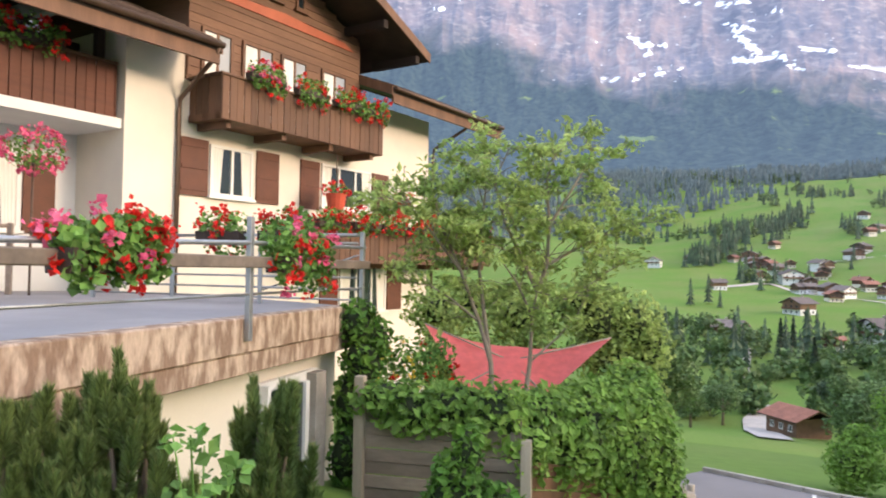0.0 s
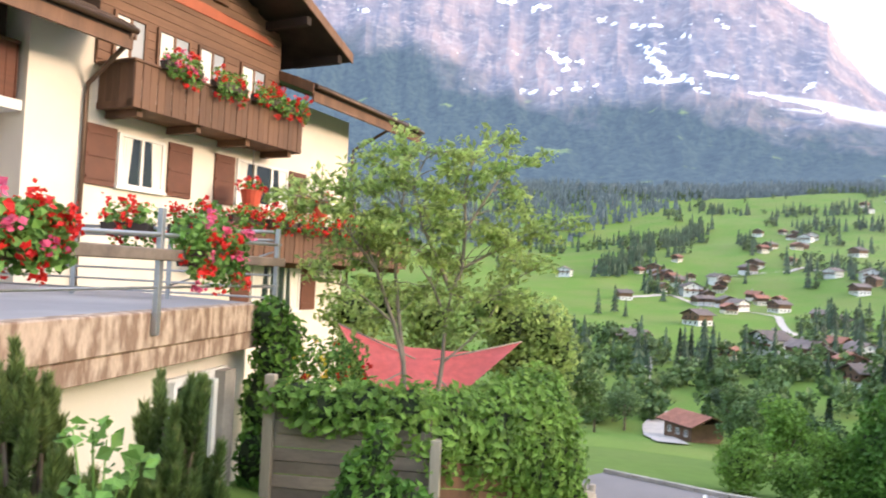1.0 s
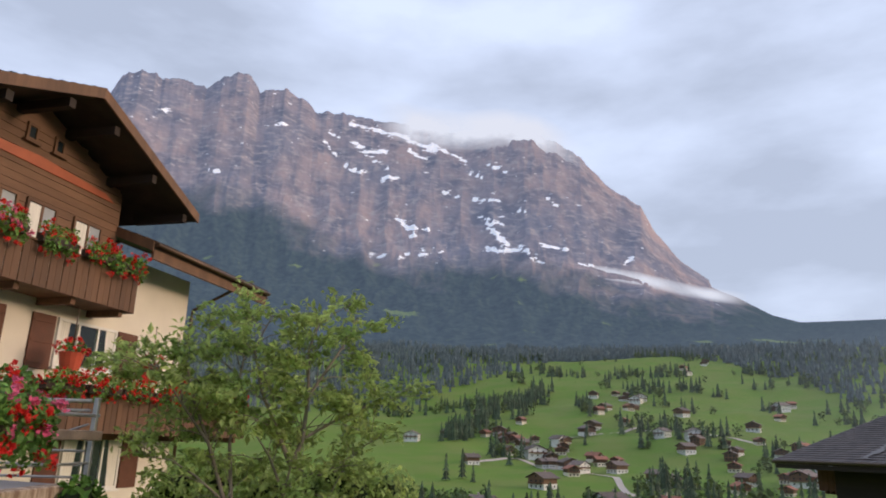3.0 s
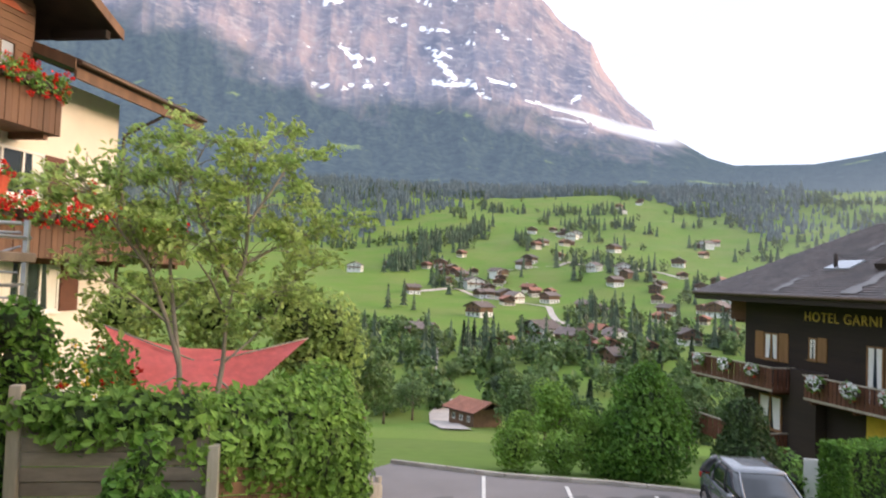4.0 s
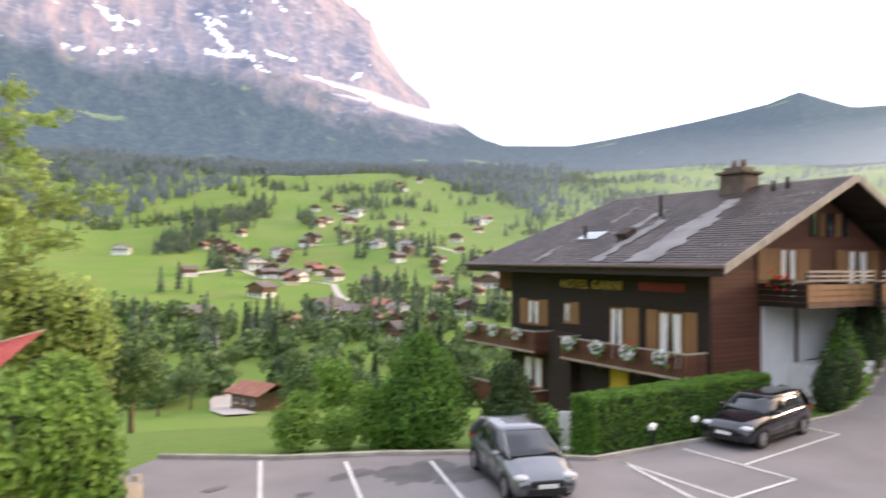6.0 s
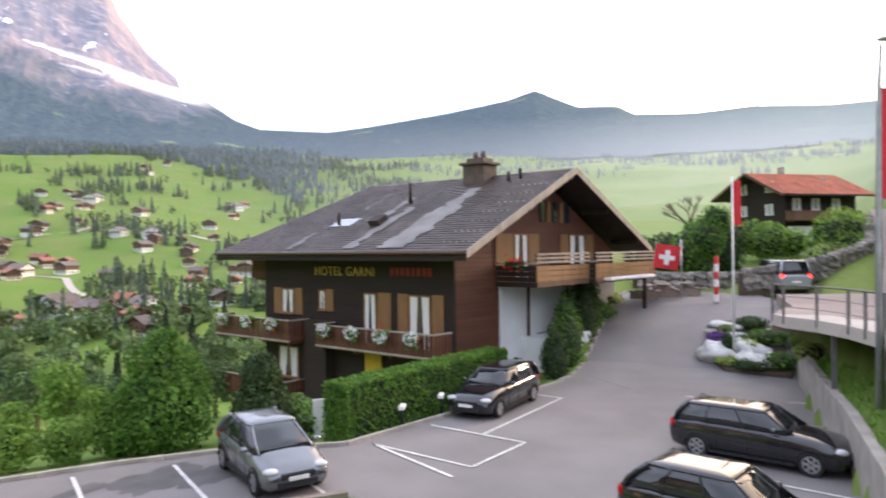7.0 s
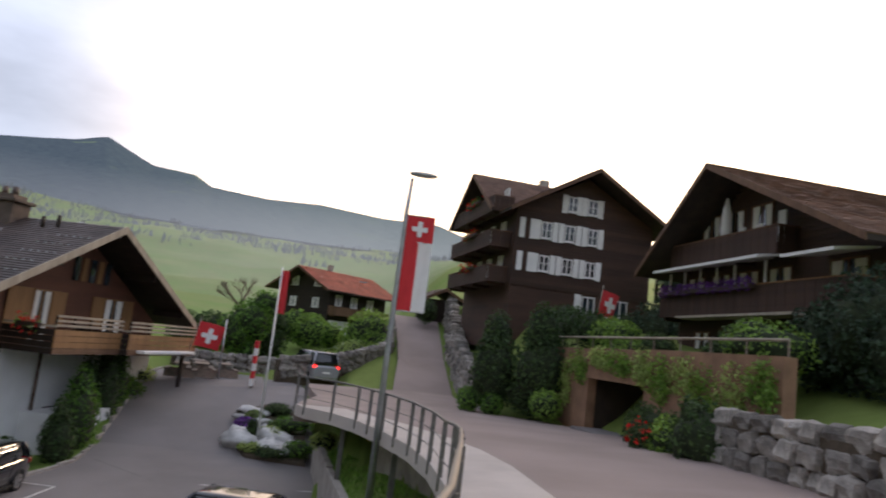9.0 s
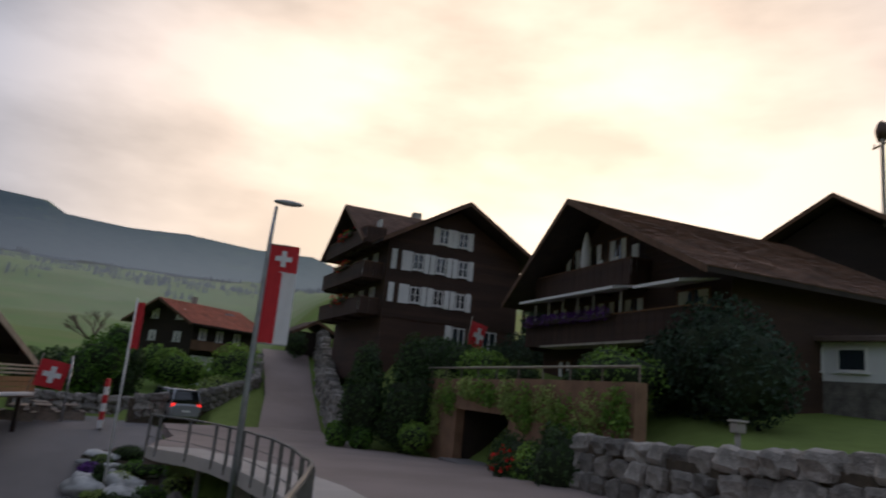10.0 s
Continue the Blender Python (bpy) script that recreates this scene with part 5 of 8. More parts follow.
            for a, b in zip(vs, vs[1:]):
                for i in range(6):
                    bm.faces.new((a[i], a[(i + 1) % 6], b[(i + 1) % 6], b[i]))
            part("tyre", bm, "black", wh)
            bm = bmesh.new()
            bmesh.ops.create_cone(bm, cap_ends=True, segments=24, radius1=wheel * 0.68, radius2=wheel * 0.68, depth=0.14)
            part("hub", bm, "black", wh)
            bm = bmesh.new()
            for s in (1, -1):
                for i in range(6):
                    a = i * math.tau / 6
                    box(bm, 0.03, wheel * 0.66, -0.035, 0.035, s * 0.082 - 0.012, s * 0.082 + 0.012, pose(0, 0, 0, 0, 0, math.degrees(a)))
            for s in (1, -1):
                for i in range(24):
                    a, b = i * math.tau / 24, (i + 1) * math.tau / 24
                    ro, ri = wheel * 0.69, wheel * 0.58
                    bm.faces.new([bm.verts.new((r * math.cos(c), r * math.sin(c), s * 0.095)) for r, c in ((ri, a), (ro, a), (ro, b), (ri, b))])
            part("rim", bm, "rim", wh, "silver alloy rim")
    for side in (1, -1):
        for k in (0.18, 0.82):
            bm = bmesh.new()
            tube(bm, [(X(k) + (wheel + 0.05) * math.cos(a), side * (W / 2 - 0.012), wheel + (wheel + 0.05) * math.sin(a)) for a in [math.pi * i / 12 for i in range(13)]], 0.03, 6)
            part("wheel_arch", bm, "black", t)
    return t


car(pose(15.05, 11.95, 0, 0, 0, -120), "small grey hatchback parked in a marked bay", 3.95, 1.72, 1.50, "paint_grey", (0.19, 0.43, 0.82, 0.985), 0.93)
car(pose(24.75, 9.55, 0, 0, 0, 176), "black estate car parked beside the hedge", 4.6, 1.78, 1.48, "paint_black", (0.28, 0.44, 0.92, 0.985))
car(pose(21.75, 0.55, 0, 0, 0, -104), "black estate car facing the retaining wall", 4.5, 1.76, 1.47, "paint_black", (0.28, 0.44, 0.91, 0.985))
car(pose(15.5, 0.85, 0, 0, 0, -106), "black hatchback facing the retaining wall", 4.1, 1.76, 1.49, "paint_black")
van = car(pose(49.2, 0.4, 2.95, 0, 0, 22), "silver van with lit tail lights on the road", 4.9, 1.9, 1.95, "paint_silver", (0.12, 0.26, 0.95, 0.99), 1.1, "van", True)

# ---- markings, kerbs ----
def stripe(p, r, w=0.11, mat="line", lift=0.02, label="worn white bay line"):
    p, r = Vector(p), Vector(r)
    d = (r - p).normalized()
    nn = Vector((-d.y, d.x)) * w / 2
    bm = bmesh.new()
    k = max(1, int((r - p).length / 1.0))
    a = [bm.verts.new((*(p.lerp(r, i / k) + nn * random.uniform(0.85, 1.1)), float(drive_z(p.lerp(r, i / k).x)) + lift)) for i in range(k + 1)]
    b = [bm.verts.new((*(p.lerp(r, i / k) - nn * random.uniform(0.85, 1.1)), float(drive_z(p.lerp(r, i / k).x)) + lift)) for i in range(k + 1)]
    for i in range(k):
        bm.faces.new((a[i], b[i], b[i + 1], a[i + 1]))
    return tagged(part("bay_line", bm, mat), label, "road marking", "bay lines", "structure")


ds = Vector((-2.48, -4.3))
for p in ((11.02, 18.28), (12.76, 16.52), (14.62, 14.9), (16.4, 13.1)):
    stripe(p, Vector(p) + ds * 1.12)
for p, r in (((18.62, 11.03), (17.8, 7.43)), ((18.62, 11.03), (16.86, 7.55)), ((17.8, 7.43), (20.6, 6.93)), ((20.6, 6.93), (21.33, 10.49)), ((21.01, 8.44), (27.04, 7.74)), ((27.04, 7.74), (27.3, 9.0)),
             ((29.22, 3.45), (29.64, -0.82)), ((20.05, 1.9), (19.2, -1.6)), ((24.2, 2.4), (23.6, -1.4))):
    stripe(p, r)
for i, (c, rx, ry) in enumerate((((13.6, 14.4), 1.3, 0.8), ((14.3, 13.4), 0.9, 0.6), ((12.2, 15.4), 0.7, 0.35), ((10.3, 14.9), 0.25, 0.15), ((8.9, 16.8), 0.35, 0.14))):
    bm = bmesh.new()
    bm.faces.new([bm.verts.new((c[0] + rx * k * math.cos(a), c[1] + ry * k * math.sin(a), 0.003 + 0.003 * i)) for a, k in [(q * math.tau / 40, 1 + 0.45 * noise.noise(Vector((math.cos(q * math.tau / 40) * 2.2, math.sin(q * math.tau / 40) * 2.2, c[0])))) for q in range(40)]])
    tagged(part("damp_patch", bm, "asphalt_wet"), "dark damp patch on the asphalt", "stain", "damp patches", "structure")
stripe((31.6, 8.0), (28.3, 3.9), 0.05, "asphalt_wet", 0.005, "dark asphalt joint")


def kerb(pts, label, h=0.12, w=0.14, mat="concrete", z=None, name="kerb", cat="kerb"):
    t = thing(name, pose(0, 0, 0), label, cat, kind="structure")
    for a, b in zip(pts, pts[1:]):
        a, b = Vector(a), Vector(b)
        k = max(1, round((b - a).length / 1.0))
        for i in range(k):
            p, r = a.lerp(b, i / k), a.lerp(b, (i + 1) / k)
            d = (r - p).normalized()
            zz = float(drive_z((p.x + r.x) / 2)) if z is None else z
            mm = Matrix.Translation((p.x, p.y, zz)) @ Matrix.Rotation(math.atan2(d.y, d.x), 4, "Z")
            bx("stone", (0.006, (r - p).length - 0.006, -w / 2, w / 2, -0.2, h), mat, t, "", 0.012, mm)
    return t


kerb(LOT[10:20], "grey concrete kerb along the lawn")
kerb([(5.6, 16.4), (14.2, 8.95)], "low weathered timber beam above the car park", 0.3, 0.2, "wood_grey", None, "edge_beam", "beam")

# ---- hedge, bushes beyond the car park ----
hedge = thing("hedge", pose(0, 0, 0), "neatly clipped green hedge beside the car park", "hedge")
H0, H1 = Vector((19.2, 12.75, 0)), Vector((28.4, 11.0, 0))
hd = (H1 - H0)
mH = Matrix.Translation(H0) @ Matrix.Rotation(math.atan2(hd.y, hd.x), 4, "Z")
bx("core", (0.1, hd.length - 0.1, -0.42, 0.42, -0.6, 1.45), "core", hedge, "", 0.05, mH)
kpts = RNG.random((27000, 3)) * [hd.length, 1.1, 2.3] + [0, -0.55, -0.7]
face = RNG.integers(0, 4, 27000)
kpts[face == 0, 1], kpts[face == 1, 2], kpts[face == 2, 1] = -0.5, 1.56, 0.5
kpts[face == 3, 0] = np.where(RNG.random((face == 3).sum()) < 0.5, 0.0, hd.length)
kpts += RNG.normal(size=kpts.shape) * 0.035
part("leaves", leaves((np.c_[kpts, np.ones(len(kpts))] @ np.array(mH).T)[:, :3], 0.10), "leaf_hedge", hedge)
shrub("bush", pose(17.2, 18.2, -0.9), [(0, 0, 1.5, 1.75, 1.75, 1.6), (0.2, 0.1, 2.7, 1.25, 1.25, 1.3), (-0.7, 0.3, 1.0, 1.3, 1.2, 1.0), (0.1, 0, 3.6, 0.6, 0.6, 0.7), (0.9, -0.3, 2.3, 0.7, 0.7, 0.8), (-0.9, 0, 2.2, 0.7, 0.7, 0.8)], 17000, 0.14, "leaf_hedge", "large round leafy bush beside the car park", "bush", core=0.55, shell=0.45)
shrub("bush", pose(18.9, 15.5, -0.6), [(0, 0, 1.1, 1.1, 1.0, 1.2), (0.1, 0.1, 2.2, 0.7, 0.7, 0.9), (-0.5, -0.3, 0.7, 0.8, 0.7, 0.7)], 7500, 0.13, "leaf_dark", "smaller brownish green bush by the hedge", "bush")
shrub("bush", pose(13.4, 20.2, -0.6), [(0, 0, 0.9, 0.9, 0.9, 0.9), (1.3, -0.6, 0.7, 0.7, 0.7, 0.8), (2.5, -0.9, 1.0, 0.8, 0.8, 1.0), (0.3, 0.2, 1.5, 0.5, 0.5, 0.6), (2.3, -0.7, 1.7, 0.45, 0.45, 0.6)], 8000, 0.12, "leaf_ivy", "loose row of light green shrubs", "bush", core=0.45, shell=0.35)
shrub("bush", pose(20.4, 15.2, -0.6), [(0, 0, 0.8, 0.6, 0.6, 0.7), (-0.4, -0.5, 0.5, 0.5, 0.5, 0.5)], 900, 0.14, "leaf_ger", "small shrub with pale flowers", "bush")
bx_sheet = thing("garden_board", pose(20.6, 14.0, 0, 0, 0, -40), "white board leaning behind the hedge end", "board")
bx("board", (-0.6, 0.6, -0.04, 0.04, -1.2, 0.75), "white", bx_sheet, "", 0.01)
for p in ((20.7, 11.2), (22.75, 10.8)):
    lamp = thing("path_light", pose(p[0], p[1], 0, 0, 0, 20), "small white bollard lamp at the kerb", "lamp", "bollard lamps")
    bar(lamp, [(0, 0, 0), (0, 0, 0.62)], 0.035, "black", "stem")
    bx("head", (-0.25, 0.25, -0.09, 0.09, 0.623, 0.75), "white", lamp, "", 0.012)

# ---- retaining wall, walkway, railing ----
wall = thing("retaining_wall", pose(0, 0, 0), "weathered concrete retaining wall behind the parked cars", "wall", kind="structure")
WP = [(12.0, -2.0), (17.2, -1.9), (22, -1.65), (27, -1.15), (31.5, -0.75), (32.6, -0.6)]
for i, (a, b) in enumerate(zip(WP, WP[1:])):
    a, b = Vector(a), Vector(b)
    d = b - a
    mm = Matrix.Translation((a.x, a.y, 0)) @ Matrix.Rotation(math.atan2(d.y, d.x), 4, "Z")
    bx("panel", (0.004, d.length - 0.004, -0.14, 0.14, -0.2, (1.5, 1.45, 1.45, 1.5, 1.5)[i]), "concrete", wall, "", 0.015, mm)
back = thing("road_wall", pose(0, 0, 0), "shaded concrete wall carrying the road edge", "wall", kind="structure")
BP = [(x, y - 1.75) for x, y in RAIL if 6 < x < 26]
for a, b in zip(BP, BP[1:]):
    a, b = Vector(a), Vector(b)
    d = b - a
    mm = Matrix.Translation((a.x, a.y, 0)) @ Matrix.Rotation(math.atan2(d.y, d.x), 4, "Z")
    bx("panel", (0, d.length, -0.15, 0.15, 0, float(road_z(a.x, a.y)) - 0.35), "concrete", back, "", 0, mm)
for x, y in RAIL[9:16:2]:
    zt = float(road_z(x, y)) - 0.3
    pil = thing("walkway_pillar", pose(x, y - 0.45, 0), "pillar coloured dark for the shade under the footway", "pillar", "walkway pillars")
    bx("shaft", (-0.08, 0.08, -0.08, 0.08, 0.5, zt), "rail_dull", pil, "", 0.01)
# grass strip between the two walls
wx, wy = [p[0] for p in WP], [p[1] for p in WP]
nu, nv = 60, 8
SV = []
for i in range(nu + 1):
    x = 11.4 + (29.5 - 11.4) * i / nu
    y0, y1 = float(np.interp(x, wx, wy)) - 0.1, float(rail_y(x)) - 1.9
    for j in range(nv + 1):
        g = j / nv
        SV.append((x, y0 + (min(y1, y0 - 0.4) - y0) * g, 1.40 + 0.55 * g + max(0, 13.5 - x) * 0.3 * g + 0.06 * noise.noise(Vector((x * 1.3, g * 3, 0)))))
SF = [[i * (nv + 1) + j, (i + 1) * (nv + 1) + j, (i + 1) * (nv + 1) + j + 1, i * (nv + 1) + j + 1] for i in range(nu) for j in range(nv)]
strip = part("grass_strip", (SV, [], SF), "grass")
tagged(strip, "sunlit grass strip behind the retaining wall", "grass", kind="structure")
for p in strip.data.polygons:
    p.use_smooth = True
SV = np.array(SV).reshape(nu + 1, nv + 1, 3)
n_s = 9000
iu, jv = RNG.integers(0, nu, n_s), RNG.integers(0, nv, n_s)
fu, fv = RNG.random((n_s, 1)), RNG.random((n_s, 1))
g0 = (SV[iu, jv] * (1 - fu) + SV[iu + 1, jv] * fu) * (1 - fv) + (SV[iu, jv + 1] * (1 - fu) + SV[iu + 1, jv + 1] * fu) * fv
gb = np.stack([RNG.normal(size=n_s), RNG.normal(size=n_s), np.zeros(n_s)], 1) * 0.012
gd = np.stack([RNG.normal(size=n_s) * 0.4, RNG.normal(size=n_s) * 0.4, np.ones(n_s)], 1)
gv = np.stack([g0 - gb, g0 + gb, g0 + gd * RNG.uniform(0.05, 0.16, (n_s, 1))], 1).reshape(-1, 3)
tagged(part("grass", (gv.tolist(), [], np.arange(n_s * 3).reshape(-1, 3).tolist()), "leaf_grass"), "short green grass behind the retaining wall", "grass", kind="stuff")
rail_w = thing("railing", pose(0, 0, 0), "curving steel railing along the footway", "railing")
dense = []
for a, b in zip(RAIL[1:], RAIL[2:]):
    a, b = Vector(a), Vector(b)
    k = max(1, round((b - a).length / 1.35))
    dense += [a.lerp(b, i / k) for i in range(k)]
dense.append(Vector(RAIL[-1]))
top = [(p.x, p.y, float(road_z(p.x, p.y)) + 0.1) for p in dense]
bar(rail_w, [(x, y, z + 1.02) for x, y, z in top], 0.03, "rail_dull")
for h in (0.32, 0.66):
    bar(rail_w, [(x, y, z + h) for x, y, z in top], 0.012, "rail_dull")
bm = bmesh.new()
box(bm, -0.045, 0.045, -0.015, 0.015, -0.25, 1.0)
mesh_post = part("post", bm, "rail_dull", rail_w)
mesh_post.matrix_basis = pose(*top[0])
for c, d in zip(top[1:], dense[1:]):
    share("post", mesh_post.data, rail_w, pose(c[0], c[1], c[2], 0, 0, 90 + math.degrees(math.atan2(c[1], c[0]))))
bar(rail_w, [(3.35, -0.84, 5.17), (3.35, -0.84, 5.33)], 0.05, "metal_grey", "clamp")

# ---- planted island ----
ISL = [(33.2, -0.2), (33.6, 2.4), (35.4, 3.4), (38.3, 3.6), (39.6, 2.2), (38.6, 0.6), (36, 0.0)]
isl = thing("island", pose(0, 0, 0), "planted island with kerb in the drive", "traffic island", kind="structure")
bm = bmesh.new()
prism(bm, ISL, 0, 0.2, "z")
for v in bm.verts:
    v.co.z = (v.co.z - 0.1) + float(drive_z(v.co.x)) + (0.1 if v.co.z > 0.1 else -0.2)
part("bed", bm, "gravel", isl)
for i in range(22):
    x, y = random.uniform(33.8, 38.6), random.uniform(0.3, 3.4)
    rk = thing("rock", pose(x, y, float(drive_z(x)) + 0.15, 0, 0, random.uniform(0, 360)), "pale rounded rock in the island bed", "rock", "island rocks")
    bm = bmesh.new()
    big = 1.5 if x < 35.6 else 0.9
    blob(bm, (0, 0, 0.1), (big * random.uniform(0.3, 0.7), big * random.uniform(0.25, 0.5), big * random.uniform(0.14, 0.28)), 0.35, i * 2.3, 2)
    part("boulder", bm, "rock_white", rk)
for x, y, r, h, mat, lab in ((33.9, 1.3, 1.0, 0.45, "leaf_dark", "low spreading juniper"), (34.2, 2.3, 0.6, 0.4, "leaf_tree", "low olive ground cover"), (36.6, 0.7, 1.1, 0.7, "leaf_hedge", "green mound of ground cover"), (38.4, 1.5, 0.8, 0.6, "leaf_dark", "dark clipped dwarf pine"),
                             (36.4, 2.9, 0.55, 0.55, "bloom_violet", "violet flowering cushion"), (35.6, 1.6, 0.7, 0.55, "leaf_tree", "yellowish ground cover"), (37.4, 2.6, 0.5, 0.5, "leaf_pine", "brownish dwarf conifer"), (35.2, 2.4, 0.28, 0.95, "leaf_dark", "narrow upright cypress"), (34.0, 0.2, 0.8, 0.7, "leaf_hedge", "rounded evergreen shrub"), (31.6, -0.9, 0.7, 0.7, "leaf_tree", "shrub over the wall end")):
    shrub("island_shrub", pose(x, y, float(drive_z(x)) + 0.1 if y > -0.5 else 1.3), [(0, 0, h * 0.5, r, r, h * 0.6), (r * 0.4, r * 0.3, h * 0.45, r * 0.6, r * 0.5, h * 0.5)], 900, 0.11, mat, lab + " in a stony bed", "shrub", group="island shrubs")


# ---- poles, flags ----
def cross(parent, s, m):
    bm = bmesh.new()
    a, b = s * 0.31, s * 0.095
    out = [(-b, -a), (b, -a), (b, -b), (a, -b), (a, b), (b, b), (b, a), (-b, a), (-b, b), (-a, b), (-a, -b), (-b, -b)]
    prism(bm, out, -0.014, 0.014, "y", m)
    return part("cross", bm, "cloth_white", parent, "white cross")


def wavy_cloth(w, h, amp, phase=0.0, nx=16, nz=16, thick=0.004):
    bm = bmesh.new()
    g = [[bm.verts.new((w * i / nx, amp * math.sin(phase + 5 * i / nx + 2.2 * j / nz) * (0.25 + i / nx), -h * j / nz + 0.03 * math.sin(3 * i / nx))) for i in range(nx + 1)] for j in range(nz + 1)]
    for j in range(nz):
        for i in range(nx):
            bm.faces.new((g[j][i], g[j][i + 1], g[j + 1][i + 1], g[j + 1][i])).smooth = True
    return bm


lamp = thing("street_lamp", pose(21.25, -2.2, 2.0) @ Matrix.Scale(0.905, 4), "tall grey street lamp carrying a long banner", "street lamp")
bar(lamp, [(0, 0, -0.3), (0, 0, 4), (0.02, -0.05, 8.6), (0, -0.1, 9.7)], [0.11, 0.09, 0.065, 0.05], "metal_grey", "pole", 10)
bm = bmesh.new()
blob(bm, (0, -0.45, 9.86), (0.16, 0.48, 0.09), 0.02, 1, 2)
part("head", bm, "metal_grey", lamp)
for z in (8.5, 5.45):
    bar(lamp, [(0, 0, z), (0, -0.98, z)], 0.018, "metal_grey", "arm")
banner = thing("banner", pose(21.25, -2.28, 9.69, 0, 0, -90) @ Matrix.Scale(0.905, 4), "long red and white hanging banner with a white cross", "flag")
for x0, w, z0, h, mat in ((0, 0.9, 0, 0.85, "red"), (0, 0.46, -0.85, 2.2, "red"), (0.46, 0.44, -0.85, 2.2, "cloth_white")):
    o = part("cloth", wavy_cloth(w, h, 0.03, 0, 10, 12), mat, banner)
    o.matrix_basis = pose(x0, 0, z0)
cross(banner, 0.8, pose(0.45, -0.03, -0.42))
pole = thing("flagpole", pose(34.75, 2.1, 1.2), "slender white flagpole with a limp red flag", "flagpole")
bar(pole, [(0, 0, 0), (0, 0, 7.7)], [0.06, 0.035], "white", "pole", 8)
o = part("flag", wavy_cloth(0.35, 2.0, 0.12, 1), "red", pole, "limp red flag")
o.matrix_basis = pose(0.03, 0, 7.5, 0, 0, -90)
for x, y, z, s, yaw in ((40.3, 6.35, 5.95, 1.3, -80), (36.2, -14.1, 10.0, 1.35, -58)):
    fl = thing("flag", pose(x, y, z, 0, 9, yaw), "red flag with a white cross on a slanting staff", "flag", "square flags")
    o = part("cloth", wavy_cloth(s, s, 0.1, 0.6), "red", fl)
    cross(fl, s, pose(s * 0.5, -0.09, -s * 0.5))
    bar(fl, [(0, 0, 0.25), (-0.15, 0, -1.9)], 0.022, "wood_light", "staff")
post = thing("marker_post", pose(42.5, 3.5, 2.7), "red and white banded road post", "post")
for i in range(6):
    bx("band", (-0.32, 0.32, -0.1, 0.1, i * 0.42, i * 0.42 + 0.415), "red" if i % 2 else "cloth_white", post, "", 0.01)
bar(thing("lamp_post", pose(43.5, 5.5, 2.8), "thin grey post by the drive", "post"), [(0, 0, 0), (0, 0, 3.4)], 0.05, "metal_grey", "pole")
bench = thing("picnic_table", pose(44.2, 6.6, 2.8, 0, 0, 10), "dark wooden table with benches by the hotel", "table")
for d in ((-0.9, 0.9, -0.4, 0.4, 0.72, 0.78), (-0.9, 0.9, -0.85, -0.6, 0.42, 0.47), (-0.9, 0.9, 0.6, 0.85, 0.42, 0.47)):
    bx("board", d, "wood_grey", bench, "", 0.01)
for x in (-0.7, 0.7):
    bx("leg", (x - 0.04, x + 0.04, -0.8, 0.8, 0.0, 0.415), "wood_grey", bench)
    bx("leg", (x - 0.04, x + 0.04, -0.06, 0.06, 0.42, 0.719), "wood_grey", bench)
for x, y, yaw in ((45.9, 5.6, 14), (42.6, 7.4, 6), (46.8, 7.2, 20)):
    copy_thing(bench, pose(x, y, 2.8, 0, 0, yaw))
for x, y, r, h, mat in ((31.2, 9.3, 0.7, 2.3, "leaf_dark"), (33.0, 9.3, 0.9, 3.3, "leaf_hedge"), (34.8, 9.7, 0.7, 3.3, "leaf_dark"), (36.4, 9.4, 0.8, 3.6, "leaf_dark"), (38.0, 9.5, 0.8, 3.2, "leaf_hedge"), (29.4, 10.4, 0.9, 1.3, "leaf_dark"), (39.6, 9.6, 1.3, 1.3, "leaf_hedge"), (42.0, 9.8, 1.3, 1.3, "leaf_tree")):
    shrub("garden_shrub", pose(x, y, float(drive_z(x)) - 0.5), [(0, 0, h * 0.5, r, r, h * 0.55), (0.1, 0.1, h * 0.8, r * 0.6, r * 0.6, h * 0.4)], 1500, 0.14, mat, "dense shrub growing against the hotel wall", "shrub", group="hotel shrubs")


# ---- dark chalet with white shutters ----
dark = thing("house", pose(43.83, -12.23, 0, 0, 0, -84.4), "tall dark wooden house with white window shutters", "house")
bx("wall", (-1.3, 8.2, 0, 10.5, 10.4, 15.3), "wood_umber", dark, "dark boarded wall")
# shade on the ground floor put in by the dark umber colour
bx("base_wall", (-1.25, 8.15, 0.05, 10.4, 6.5, 10.397), "wood_umber", dark, "dark shaded ground floor")
bm = bmesh.new()
prism(bm, [(-1.3, 15.3), (8.2, 15.3), (3.45, 17.9)], 0.0, 8.0, "y")
part("gable", bm, "wood_umber", dark)
bm = bmesh.new()
prism(bm, [(1.2, 15.2), (10.4, 15.2), (5.8, 17.8)], -1.3, 3.0, "x")
part("gable", bm, "wood_umber", dark)
for i in range(24):
    z = 10.5 + i * 0.2
    bx("board", (-1.3, 8.2, -0.03, -0.003, z, z + 0.185), "wood_umber", dark)
gable_roof(dark, -2.2, 9.1, -1.5, 8.5, 15.0, 18.3, 0.18, "roof_umber", "y", "roof_umber", peak=3.45)
gable_roof(dark, -2.8, 3.2, 0.6, 11.0, 15.2, 18.45, 0.18, "roof_umber", "x", "roof_umber")
for z0, z1, xs in ((13.45, 14.72, (-1.05, -0.35, 0.0, 1.18, 1.6, 2.78, 3.2, 4.34)), (11.37, 12.58, (-1.05, -0.35, 0.0, 1.18, 1.6, 2.78, 3.2, 4.34)), (15.42, 16.62, (1.68, 2.68, 3.06, 4.18))):
    for x in xs:
        shutter(dark, x, x + 0.36, z0, z1, -0.032, "white", False)
